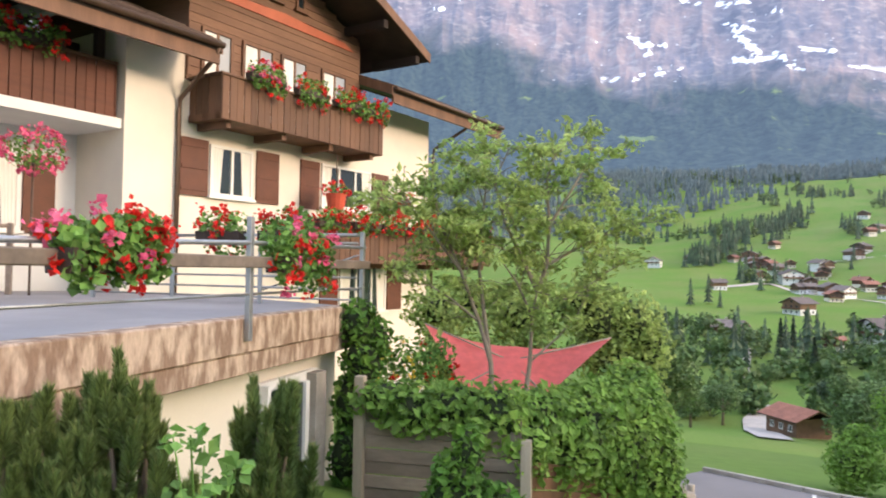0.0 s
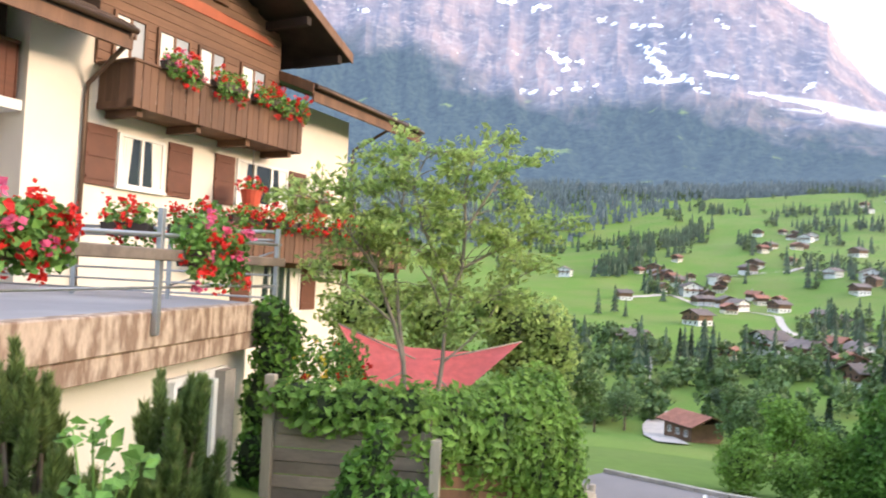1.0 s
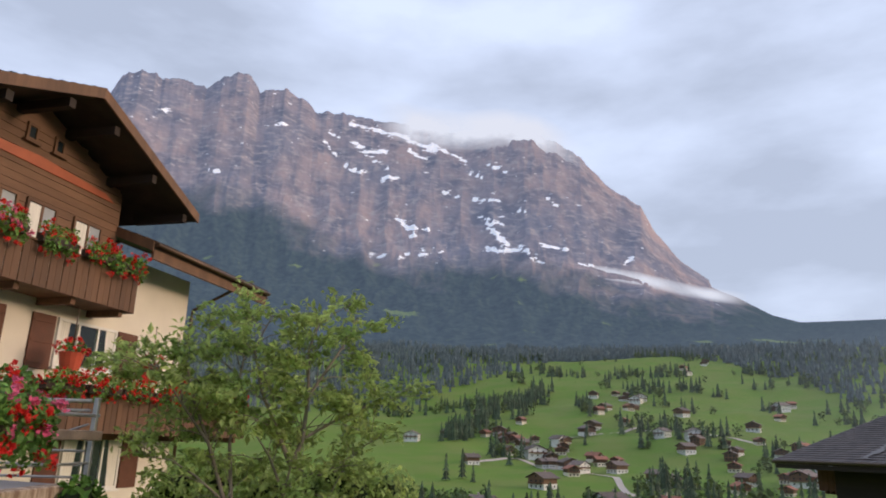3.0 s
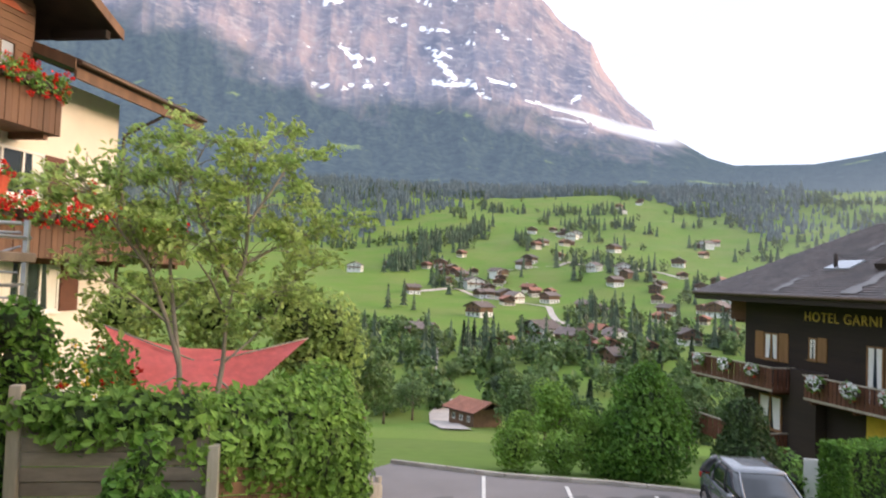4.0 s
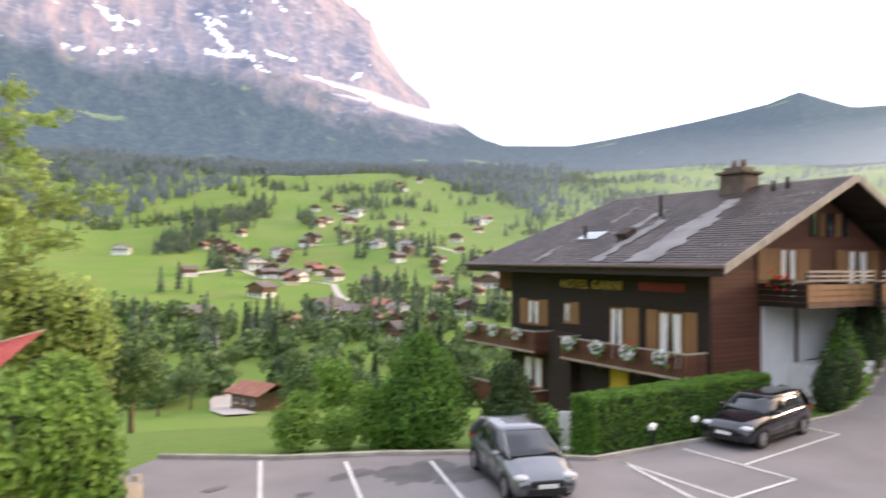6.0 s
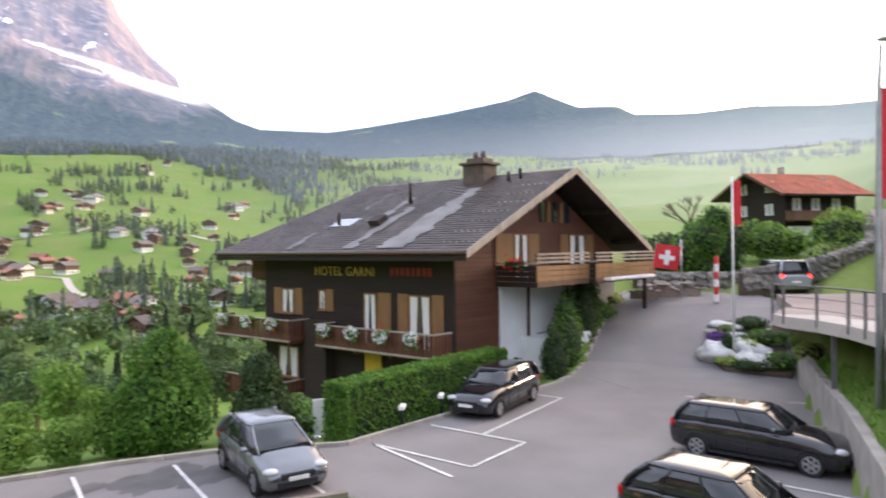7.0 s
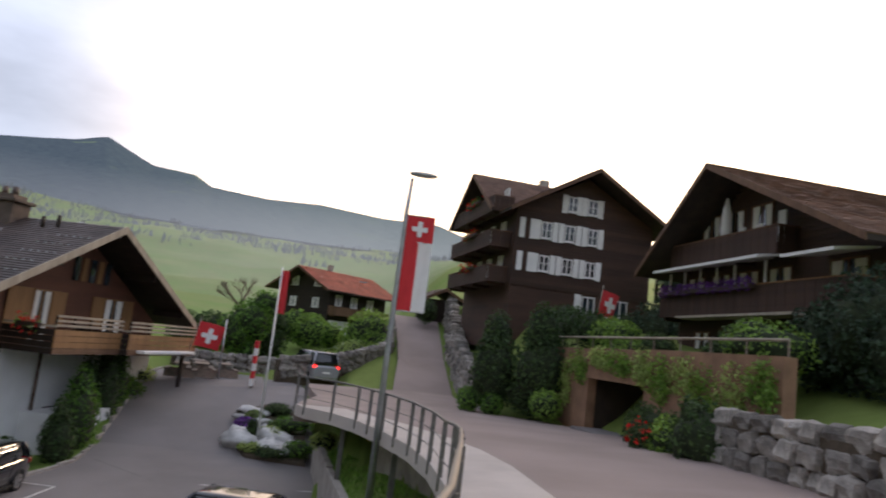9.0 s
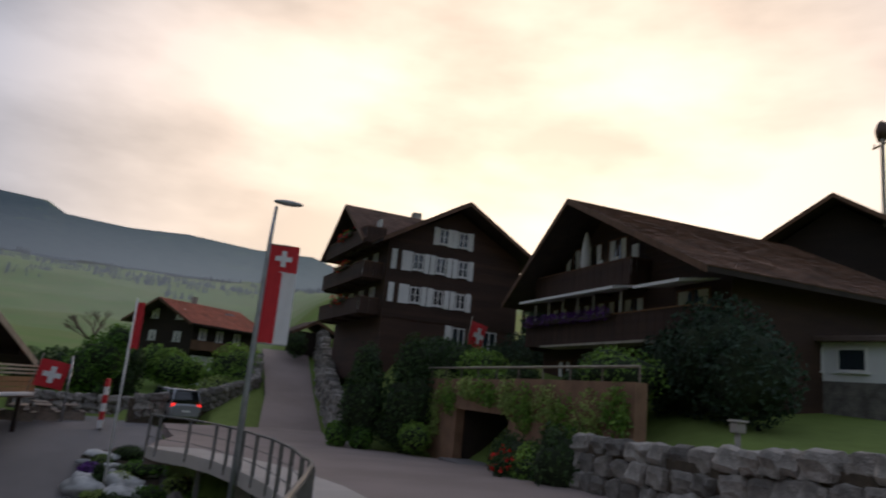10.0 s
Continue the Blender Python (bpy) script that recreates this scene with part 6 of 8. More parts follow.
for z0, z1, xs in ((13.6, 14.65, (0.42, 2.0, 3.6)), (11.5, 12.5, (0.42, 2.0, 3.6)), (15.55, 16.55, (2.06, 3.46))):
    for x in xs:
        window(dark, x, x + 0.7, z0, z1, -0.032, 1, False, "white", "glass", cross=True)
window(dark, 3.6, 4.5, 9.0, 10.3, 0.05, 1, False, "white", "glass")
shutter(dark, 3.1, 3.55, 8.95, 10.38, 0.045, "white", False)
shutter(dark, 5.3, 5.75, 8.95, 10.38, 0.045, "white", False)
window(dark, 5.8, 6.8, 9.0, 10.3, 0.05, 1, False, "white", "glass")
mD = pose(-1.3, 0, 0, 0, 0, -90)
for zf in (10.5, 12.75, 15.0):
    b = balcony(dark, -10.2, -0.6, -0.02, -1.35, zf, zf + 1.05, "wood_umber", "wood_brown", True, 0.3)
    b.matrix_basis = mD
    for k in range(4):
        w = window(dark, -9.6 + k * 2.3, -8.7 + k * 2.3, zf + 0.3, zf + 1.9, -0.02, 1, True, "white", "glass")
        w.matrix_basis = mD
    geranium_box(dark.matrix_basis @ mD @ pose(-5, -1.5, zf + 0.95), 3.0, "balcony box of pale flowers on dark wood", n=200, heads=30)
bx("chimney", (2.9, 3.5, 7.2, 7.8, 17.4, 19.3), "concrete", dark, "slim chimney")
bx("eave_post", (8.0, 8.15, -1.3, -1.15, 10.4, 15.0), "wood_umber", dark)

# ---- brown chalet above the planted terrace ----
brown = thing("house", pose(33.74, -16.52, 0, 0, 0, -177.1), "broad brown chalet with awnings and violet window flowers", "house")
bx("wall", (-0.6, 12.4, 1.0, 11.5, 5.5, 11.35), "wood_umber", brown, "dark brown boarded wall")
bm = bmesh.new()
prism(bm, [(-0.6, 11.35), (12.4, 11.35), (4.3, 14.75)], 1.0, 11.0, "y")
part("gable", bm, "wood_umber", brown)
for i in range(16):
    z = 11.4 + i * 0.2
    cut0, cut1 = (z - 11.3) * 1.45, (z - 11.3) * 2.4
    bx("board", (-0.6 + cut0, 12.2 - cut1, 0.965, 0.997, z, z + 0.185), "wood_umber", brown)
gable_roof(brown, -1.7, 13.4, -1.0, 12.5, 11.0, 15.35, 0.2, "roof_umber", "y", "roof_umber", peak=4.3)
balcony(brown, 0.0, 7.9, 0.98, 0.0, 11.12, 12.27, "wood_umber", "wood_brown", True, 0.26)
balcony(brown, -0.75, 11.9, 0.98, 0.0, 8.8, 10.0, "wood_umber", "wood_ochre", True, 0.26)
for a, b in ((1.2, 2.6), (3.0, 4.4), (4.9, 6.3)):
    window(brown, a, b, 12.2, 13.6, 0.96, 1, True, "wood_brown", "glass")
for a, b in ((0.2, 1.6), (2.2, 3.6), (4.2, 5.6), (6.2, 7.6), (9.6, 11.4)):
    window(brown, a, b, 9.4, 10.8, 0.97, 1, True, "wood_brown", "glass")
for a, b, z in ((0.0, 8.0, 11.02), (9.3, 11.9, 10.86)):
    bm = bmesh.new()
    prism(bm, [(-0.9, z - 0.2), (0.9, z + 0.12), (0.9, z + 0.18), (-0.9, z - 0.08)], a, b, "x")
    part("awning", bm, "cloth_white", brown, "white striped awning")
for x in (0.0, 1.3, 2.6, 3.9, 5.2, 7.2):
    bx("post", (x - 0.04, x + 0.04, 0.02, 0.1, 10.0, 10.9), "white", brown)
bx("lower_awning", (2.0, 9.8, -0.7, 0.3, 8.62, 8.72), "wood_light", brown, "pale lower awning edge")
for a, b in ((1.0, 2.2), (3.4, 5.0), (6.4, 8.0)):
    window(brown, a, b, 6.6, 8.2, 0.97, 1, True, "wood_brown", "glass")
BM = brown.matrix_basis
viol = thing("flower_box", BM @ pose(3.2, -0.2, 9.8), "long box of violet petunias on a balcony", "flower box")
bx("planter", (-3.6, 3.6, -0.12, 0.12, 0, 0.18), "planter", viol)
pts, nrm = in_blobs([(-3.3 + i * 0.6, -0.05, 0.2, 0.4, 0.28, 0.3) for i in range(12)], 900, 0.6)
part("blossom", leaves(pts, 0.1, ratio=0.9), "bloom_violet", viol)
umb = thing("parasol", BM @ pose(3.7, 0.5, 11.3), "closed white parasol on an upper balcony", "parasol")
bar(umb, [(0, 0, 0), (0, 0, 1.4)], 0.03, "wood_light", "pole")
bar(umb, [(0, 0, 1.0), (0, 0, 1.3), (0, 0, 2.2), (0, 0, 2.75), (0, 0, 2.85)], [0.2, 0.26, 0.2, 0.09, 0.02], "cloth_white", "canopy", 10)
for x in (4.8, 6.0, 7.4):
    ch = thing("balcony_chair", BM @ pose(x, 0.55, 11.27), "pale folding chair on the upper balcony", "chair", "balcony chairs")
    bx("backrest", (-0.22, 0.22, -0.03, 0.03, 0.45, 1.35 if x < 7 else 1.7), "cloth_white", ch, "", 0.01)
    bx("seat", (-0.22, 0.22, 0.031, 0.4, 0.4, 0.45), "wood_light", ch, "", 0.01)
    for sx in (-0.2, 0.2):
        bx("leg", (sx - 0.02, sx + 0.02, 0.05, 0.09, 0, 0.399), "wood_light", ch)
# planted terrace with its garage
ter = thing("terrace_wall", BM @ pose(0, -5, 0), "rusty plastered terrace wall with garage and creepers", "wall")
bx("wall", (-3.0, 2.75, 0, 0.4, 3.0, 6.75), "rust", ter)
bx("wall", (7.75, 15.2, 0, 0.4, 3.0, 6.85), "rust", ter)
bx("lintel", (2.752, 7.748, 0, 0.4, 5.5, 6.8), "rust", ter)
# soffit colour on the garage's inner faces paints in its shade
bx("garage_back", (2.3, 8.2, 4.0, 4.2, 3.0, 6.0), "soffit", ter, "garage interior coloured dark for shade")
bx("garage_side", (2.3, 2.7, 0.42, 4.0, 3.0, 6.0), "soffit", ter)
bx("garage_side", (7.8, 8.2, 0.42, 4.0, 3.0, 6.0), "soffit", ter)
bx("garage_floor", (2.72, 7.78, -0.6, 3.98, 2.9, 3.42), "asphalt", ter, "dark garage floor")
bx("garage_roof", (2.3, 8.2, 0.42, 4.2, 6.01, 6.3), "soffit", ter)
for i in range(11):
    railing_post(ter, (-2.9 + i * 1.8, 0.2, 6.75), 0.5, 0.04, "wood_grey")
bar(ter, [(-2.9, 0.2, 7.25), (15.1, 0.2, 7.3)], 0.045, "wood_light", "rail")
for k, (x, z, w, h) in enumerate(((-1.6, 5.8, 1.4, 0.9), (0.2, 5.2, 0.9, 1.1), (1.6, 6.0, 1.2, 0.8), (3.9, 6.4, 1.2, 0.5), (5.6, 6.3, 1.3, 0.6), (7.6, 6.2, 0.8, 0.8), (8.9, 5.9, 0.8, 0.9), (10.4, 6.0, 1.1, 0.8), (11.6, 5.4, 0.9, 1.2), (13.0, 5.6, 0.9, 1.1), (14.4, 6.1, 0.8, 0.8))):
    cr = thing("creeper", BM @ pose(x, -5.1, z), "green creeper hanging on the terrace wall", "creeper", "wall creepers")
    pts, nrm = in_blobs([(0, 0, 0, w, 0.2, h), (w * 0.5, 0, -h * 0.4, w * 0.5, 0.2, h * 0.7)], 650, 0.2)
    part("leaves", leaves(pts, 0.13), "leaf_tree" if k % 2 else "leaf_ivy", cr)
for x, y, r, h, mat, lab in ((-2.0, -6.2, 1.0, 1.6, "leaf_dark", "dark garden shrub"), (0.6, -6.0, 0.8, 1.2, "leaf_ivy", "leafy garden shrub"), (10.9, -6.3, 0.9, 1.5, "leaf_dark", "dark garden shrub"), (12.3, -6.2, 0.9, 1.3, "leaf_ivy", "leafy garden shrub"), (13.9, -6.4, 1.0, 1.9, "leaf_dark", "dense dark shrub"),
                             (3.0, -3.4, 0.9, 0.9, "leaf_ivy", "terrace shrub"), (-1.5, -3.8, 1.0, 0.8, "leaf_tree", "terrace shrub"), (6.0, -3.6, 0.7, 1.1, "leaf_dark", "terrace shrub"), (11.8, -3.0, 1.5, 1.6, "leaf_ivy", "large terrace shrub")):
    p = BM @ Vector((x, y, 0))
    shrub("garden_shrub", pose(p.x, p.y, (3.4 if y < -5 else 6.4)), [(0, 0, h * 0.5, r, r, h * 0.6), (r * 0.4, 0.1, h * 0.7, r * 0.6, r * 0.6, h * 0.45)], 1300, 0.13, mat, lab + " beside the terrace wall", "shrub", group="terrace shrubs")
p = BM @ Vector((11.6, -6.9, 0))
redb = thing("rose_bush", pose(p.x, p.y, 3.6), "small bush with dark red flowers by the drive", "bush")
pts, nrm = in_blobs([(0, 0, 0.5, 0.6, 0.5, 0.5)], 500, 0.5)
part("foliage", leaves(pts, 0.1, nrm), "leaf_dark", redb)
pts, nrm = in_blobs([(0, 0, 0.55, 0.6, 0.5, 0.5)], 30, 0.98)
part("blossom", blossoms(pts, 8, 0.07, 0.04), "bloom_red", redb)
# roofs behind
for name, m, dims in (("house", pose(31.9, -33.2, 0, 0, 0, -150), (-4, 6, 0, 10, 7.5, 15.4, 19.0, 1.2)),):
    t = thing(name, m, "brown chalet roof rising behind its neighbour", "house")
    x0, x1, y0, y1, za, ze, zr, ov = dims
    bx("wall", (x0, x1, y0, y1, za, ze), "wood_dark", t)
    bm = bmesh.new()
    prism(bm, [(x0, ze), (x1, ze), ((x0 + x1) / 2, zr - 0.4)], y0, y1, "y")
    part("gable", bm, "wood_dark", t)
    gable_roof(t, x0 - ov, x1 + ov, y0 - ov, y1 + ov, ze - 0.3, zr, 0.2, "roof", "y")
    window(t, -2, -0.8, 12.6, 14.0, y0, 1, True, "white")
    window(t, 1.2, 2.4, 12.6, 14.0, y0, 1, True, "white")
lw = thing("garden_house", pose(21.6, -22.4, 7.9, 0, 0, -160), "low white building with square windows", "building")
bx("wall", (-4.5, 2.2, 0, 3, -2, -0.103), "stone", lw)
bx("wall", (-4.5, 2.2, 0, 3, -0.1, 1.3), "plaster_white", lw)
bx("roof", (-4.8, 2.5, -0.4, 3.3, 1.303, 1.5), "roof", lw, "", 0.02)
for i in range(4):
    window(lw, -4.0 + i * 1.5, -3.0 + i * 1.5, 0.25, 1.1, 0, 0, False, "white")

# ---- red-roofed chalet up the lane ----
redh = thing("house", pose(67.4, 2.6, 6.6, 0, 0, -48) @ Matrix.Scale(0.8, 4), "dark chalet with a bright red tiled roof", "house")
bx("wall", (0.3, 9.3, -4.2, 4.2, 1.4, 4.5), "wood_dark", redh, "dark boarded wall")
bx("base_wall", (0.35, 9.25, -4.15, 4.15, -4.0, 1.397), "wood_dark", redh, "dark lower storey")
bx("garage_front", (0.6, 3.6, -4.3, -4.153, -4.0, 0.9), "plaster_white", redh, "white plastered garage front")
bm = bmesh.new()
prism(bm, [(-4.2, 4.5), (4.2, 4.5), (0, 6.2)], 0.3, 9.3, "x")
part("gable", bm, "wood_dark", redh)
gable_roof(redh, -1.3, 10.6, -5.6, 5.6, 4.15, 6.75, 0.18, "roof_red", "x", tile=0.5)
balcony(redh, 0.3, 9.0, -4.22, -5.2, 1.5, 2.5, "wood_brown", "wood_brown", True, 0.3)
for x in (1.2, 3.6, 6.2):
    window(redh, x, x + 1.0, 2.6, 3.8, -4.2, 1, True, "white")
mE2 = pose(0.3, 0, 0, 0, 0, -90)
for x in (-2.6, 1.4):
    for z in (2.2, 4.6):
        w = window(redh, x, x + 1.1, z, z + 1.1, 0, 1, True, "white")
        w.matrix_basis = mE2
bx("chimney", (4.0, 4.5, 0.6, 1.1, 6.2, 7.6), "concrete", redh)
bx("skylight", (7.0, 8.2, -1.75, -1.2, 6.0, 6.15), "glass_bright", redh, "small bright skylight")
hut = thing("hut", pose(61.5, -9.6, 8.2, 0, 0, -80), "small dark hut with a pitched roof", "hut")
bx("wall", (-1.5, 1.5, 0, 3, 0, 1.9), "wood_dark", hut)
gable_roof(hut, -2.1, 2.1, -0.5, 3.5, 1.8, 2.9, 0.12, "roof", "y")


# ---- boulder walls ----
def boulders(name, pts, base, courses, size, label, mat="stone"):
    t = thing(name, pose(0, 0, 0), label, "stone wall", kind="structure")
    meshes = []
    for k in range(6):
        bm = bmesh.new()
        bmesh.ops.create_cube(bm, size=1)
        bmesh.ops.subdivide_edges(bm, edges=bm.edges[:], cuts=2, use_grid_fill=True)
        for v in bm.verts:
            s = v.co.normalized() * 0.62
            v.co = v.co.lerp(s, 0.5) * (1 + 0.32 * noise.noise(v.co * 2.2 + Vector((k * 5, 0, 0))))
        o = part("boulder", bm, mat, t)
        o.matrix_basis = pose(0, 0, -50)
        meshes.append(o)
    for a, b in zip(pts, pts[1:]):
        a, b = Vector(a), Vector(b)
        zb = min(base(a.x, a.y), base(b.x, b.y))
        mm = Matrix.Translation((a.x, a.y, zb)) @ Matrix.Rotation(math.atan2(b.y - a.y, b.x - a.x), 4, 'Z')
        bx('backing', (0, (b - a).length, -0.2, 0.12, -0.3, courses * size * 0.7), 'gravel', t, '', 0, mm)
    for c in range(courses):
        for a, b in zip(pts, pts[1:]):
            a, b = Vector(a), Vector(b)
            L, s = (b - a).length, random.uniform(0, 0.3)
            yaw = math.degrees(math.atan2(b.y - a.y, b.x - a.x))
            while s < L:
                w = size * random.uniform(0.75, 1.6)
                p = a.lerp(b, min(1, (s + w / 2) / L))
                h = size * random.uniform(0.78, 1.0)
                m = pose(p.x + random.uniform(-0.05, 0.05), p.y + random.uniform(-0.07, 0.07) - c * 0.05, base(p.x, p.y) + size * 0.4 + c * size * 0.82, random.uniform(-6, 6), random.uniform(-9, 9), yaw + random.uniform(-8, 8)) @ Matrix.Diagonal((w * 0.92, size * random.uniform(0.9, 1.25), h * 0.93, 1))
                src = random.choice(meshes)
                share("boulder", src.data, t, m)
                s += w
    for o in meshes:
        bpy.data.objects.remove(o)
    return t


boulders("stone_wall", [(4.5, -10.9), (11.5, -11.1), (18.9, -11.1)], lambda x, y: float(road_z(x, -10.9)) - 0.05, 3, 0.59, "dry wall of grey boulders beside the road")
boulders("stone_wall", [(38.5, -9.6), (44, -9.0), (52, -9.4), (62, -10.2)], lambda x, y: float(road_z(x, -8.0)) - 0.2, 4, 0.75, "tall rough stone wall along the lane")
boulders("stone_wall", [(46.5, 2.6), (49.0, -1.5), (53.0, -4.6), (58, -5.0)], lambda x, y: float(road_z(x, -4)) - 0.6, 3, 0.55, "low stone wall round a garden")
boulders("stone_wall", [(49.2, 9.4), (50.2, 3.0)], lambda x, y: 2.6, 3, 0.6, "low stone wall at the road bend")
for x, y, z, blobs, nn, sz, mat, lab, cat in (
        (36.6, -8.9, 3.2, [(0, 0, 2.0, 1.3, 1.3, 2.2), (0.2, 0, 3.6, 0.8, 0.8, 1.6)], 3200, 0.17, "leaf_dark", "tall dark evergreen bush by the lane", "bush"),
        (34.6, -10.7, 3.2, [(0, 0, 2.2, 1.5, 1.4, 2.4), (0.1, 0.1, 4.0, 0.9, 0.9, 1.7)], 3600, 0.17, "leaf_dark", "tall dark evergreen bush beside the terrace", "bush"),
        (37.6, -7.9, 2.9, [(0, 0, 0.7, 1.3, 0.6, 0.7), (-1.4, -0.9, 0.7, 1.1, 0.6, 0.7)], 1800, 0.13, "leaf_hedge", "low clipped hedge at the lane corner", "hedge"),
        (20.5, -16.9, 6.0, [(0, 0, 2.0, 2.2, 1.8, 2.2), (1.8, 0.3, 1.5, 1.6, 1.5, 1.6), (-1.6, 0.2, 1.4, 1.7, 1.5, 1.6)], 6500, 0.17, "leaf_spruce", "large dark bush before the brown chalet", "bush"),
        (24.2, -15.0, 5.8, [(0, 0, 1.2, 1.6, 1.3, 1.3), (1.2, 0.2, 0.9, 1.0, 1.0, 1.0)], 3000, 0.15, "leaf_dark", "leafy bush above the boulder wall", "bush"),
        (52.5, 5.2, 3.0, [(0, 0, 3.4, 1.6, 1.6, 1.6), (0.4, -0.8, 4.6, 1.2, 1.2, 1.1), (-0.3, 1.0, 2.4, 1.4, 1.4, 1.6), (0.2, 0, 1.2, 1.0, 1.0, 1.2)], 3800, 0.2, "leaf_hedge", "young green tree beside the drive", "tree"),
        (56.0, -3.3, 4.6, [(0, 0, 1.9, 2.2, 2.0, 1.9), (1.2, 0.8, 1.2, 1.6, 1.6, 1.2), (-1.0, -0.6, 1.0, 1.8, 1.8, 1.1)], 4500, 0.2, "leaf_ivy", "broad green garden bush by the lane", "bush"),
        (53.4, -2.2, 4.0, [(0, 0, 0.9, 1.6, 1.4, 1.0), (0.4, -1.6, 0.9, 1.3, 1.2, 1.0)], 2600, 0.17, "leaf_tree", "low green garden bush over a wall", "bush"),
        (55.6, 8.3, 3.6, [(0, 0, 1.6, 2.0, 1.4, 1.7), (0, 1.8, 1.5, 1.4, 1.4, 1.6)], 3000, 0.2, "leaf_dark", "dark dense hedge beside the drive", "hedge"),
        (55.0, 4.4, 3.4, [(0, 0, 1.7, 2.0, 1.8, 1.9), (0.4, 1.4, 1.4, 1.6, 1.4, 1.6), (0.2, -0.6, 2.9, 1.3, 1.2, 1.2)], 4200, 0.2, "leaf_dark", "broad dark bush before the red-roofed chalet", "bush"),
        (58.6, 1.2, 4.8, [(0, 0, 1.3, 1.9, 1.7, 1.5), (0.3, -1.5, 1.1, 1.4, 1.3, 1.2), (0.2, 1.2, 1.6, 1.3, 1.3, 1.4)], 3800, 0.2, "leaf_ivy", "leafy garden bush before the red-roofed chalet", "bush"),
        (41.8, -13.6, 6.4, [(0, 0, 1.3, 1.2, 1.4, 1.5), (0.2, -2.0, 1.2, 1.2, 1.4, 1.4), (0.1, -4.2, 1.4, 1.2, 1.5, 1.6)], 4200, 0.19, "leaf_dark", "dark garden shrubs under the tall dark house", "bush"),
        (39.6, -18.4, 6.6, [(0, 0, 1.6, 1.3, 1.5, 1.9), (0.3, -1.8, 1.5, 1.3, 1.4, 1.8), (0.2, -3.4, 2.2, 1.2, 1.3, 2.3)], 4200, 0.19, "leaf_spruce", "dark evergreen shrubs between two chalets", "bush"),
        (36.6, -13.0, 6.9, [(0, 0, 0.9, 1.4, 1.2, 1.2), (-1.7, -0.3, 0.8, 1.3, 1.1, 1.1), (1.8, 0.2, 1.0, 1.4, 1.2, 1.3)], 4200, 0.17, "leaf_dark", "dark garden shrubs above the terrace wall", "bush"),
        (33.0, -13.4, 6.6, [(0, 0, 0.8, 1.2, 1.0, 1.0), (-1.6, 0, 0.7, 1.1, 0.9, 0.9)], 2600, 0.16, "leaf_ivy", "leafy garden shrubs above the terrace wall", "bush"),
        (41.2, -20.4, 7.0, [(0, 0, 1.8, 1.4, 1.6, 2.2), (0.2, -0.4, 4.2, 1.1, 1.4, 1.8), (0.1, -0.2, 5.8, 0.8, 1.0, 1.3)], 4200, 0.2, "leaf_spruce", "tall dark evergreen between two chalets", "tree"),
        (59.5, -8.0, 8.0, [(0, 0, 0.9, 0.9, 0.9, 1.1)], 900, 0.17, "leaf_dark", "dark bush at the top of the lane", "bush")):
    shrub("garden_" + cat if cat != "hedge" else "hedge", pose(x, y, z), blobs, nn, sz, mat, lab, cat)
for x, y in ((60.5, 6.3),):
    t = thing("bare_tree", pose(x, y, 4.5), "bare grey fruit tree with fine twigs", "tree")
    bm = bmesh.new()
    rr = random.Random(5)
    def grow(p, d, ln, r, k):
        e = p + d * ln
        tube(bm, [p, e], [r, r * 0.65], 5, False)
        if k:
            for _ in range(3):
                grow(e, (d + Vector((rr.uniform(-0.8, 0.8), rr.uniform(-0.8, 0.8), rr.uniform(-0.2, 0.5)))).normalized(), ln * 0.72, r * 0.6, k - 1)
    grow(Vector((0, 0, 0)), Vector((0, 0.1, 1)).normalized(), 2.0, 0.16, 4)
    part("trunk", bm, "bark", t)
gp = thing("garden_lantern", pose(13.9, -11.9, 5.3), "small grey stone lantern on the bank", "lantern")
bar(gp, [(0, 0, 0), (0, 0, 0.5)], 0.06, "concrete", "stem")
bx("head", (-0.12, 0.12, -0.12, 0.12, 0.5, 0.72), "concrete", gp, "", 0.02)
bx("cap", (-0.16, 0.16, -0.16, 0.16, 0.722, 0.78), "concrete", gp, "", 0.02)


mast = thing("utility_pole", pose(29.46, -35.29, 7.0), "pale wooden utility pole with a dark transformer box", "pole")
bar(mast, [(0, 0, -1.0), (0, 0, 16.49)], [0.16, 0.11], "wood_light", "shaft", 10)
bm = bmesh.new()
blob(bm, (0.05, -0.1, 15.89), (0.42, 0.4, 0.62), 0.12, 3)
part("transformer", bm, "metal_dark", mast, "dark transformer box")
bar(mast, [(-0.75, 0.2, 15.09), (0.75, -0.2, 15.09)], 0.06, "wood_dark", "crossarm")
for k in (-0.65, 0.65):
    bar(mast, [(k, -k * 0.27, 15.15), (k, -k * 0.27, 15.37)], [0.05, 0.03], "white", "insulator")


# ---- garden before the terrace ----
fence = thing("fence", pose(0, 0, 0), "weathered board fence with pale posts under a creeper", "fence")
FA, FB, FC = Vector((-0.5, 9.0, 0)), Vector((1.52, 8.36, 0)), Vector((3.35, 10.5, 0))


def fence_m(a, b):
    return Matrix.Translation(a) @ Matrix.Rotation(math.atan2(b.y - a.y, b.x - a.x), 4, "Z")


mf = fence_m(FA, FB)
flen = (FB - FA).length
for x, top in ((0.0, 4.5), (flen, 3.85)):
    bx("post", (x - 0.065, x + 0.065, -0.09, 0.04, 2.2, top), "wood_light", fence, "pale squared post", 0.01, mf)
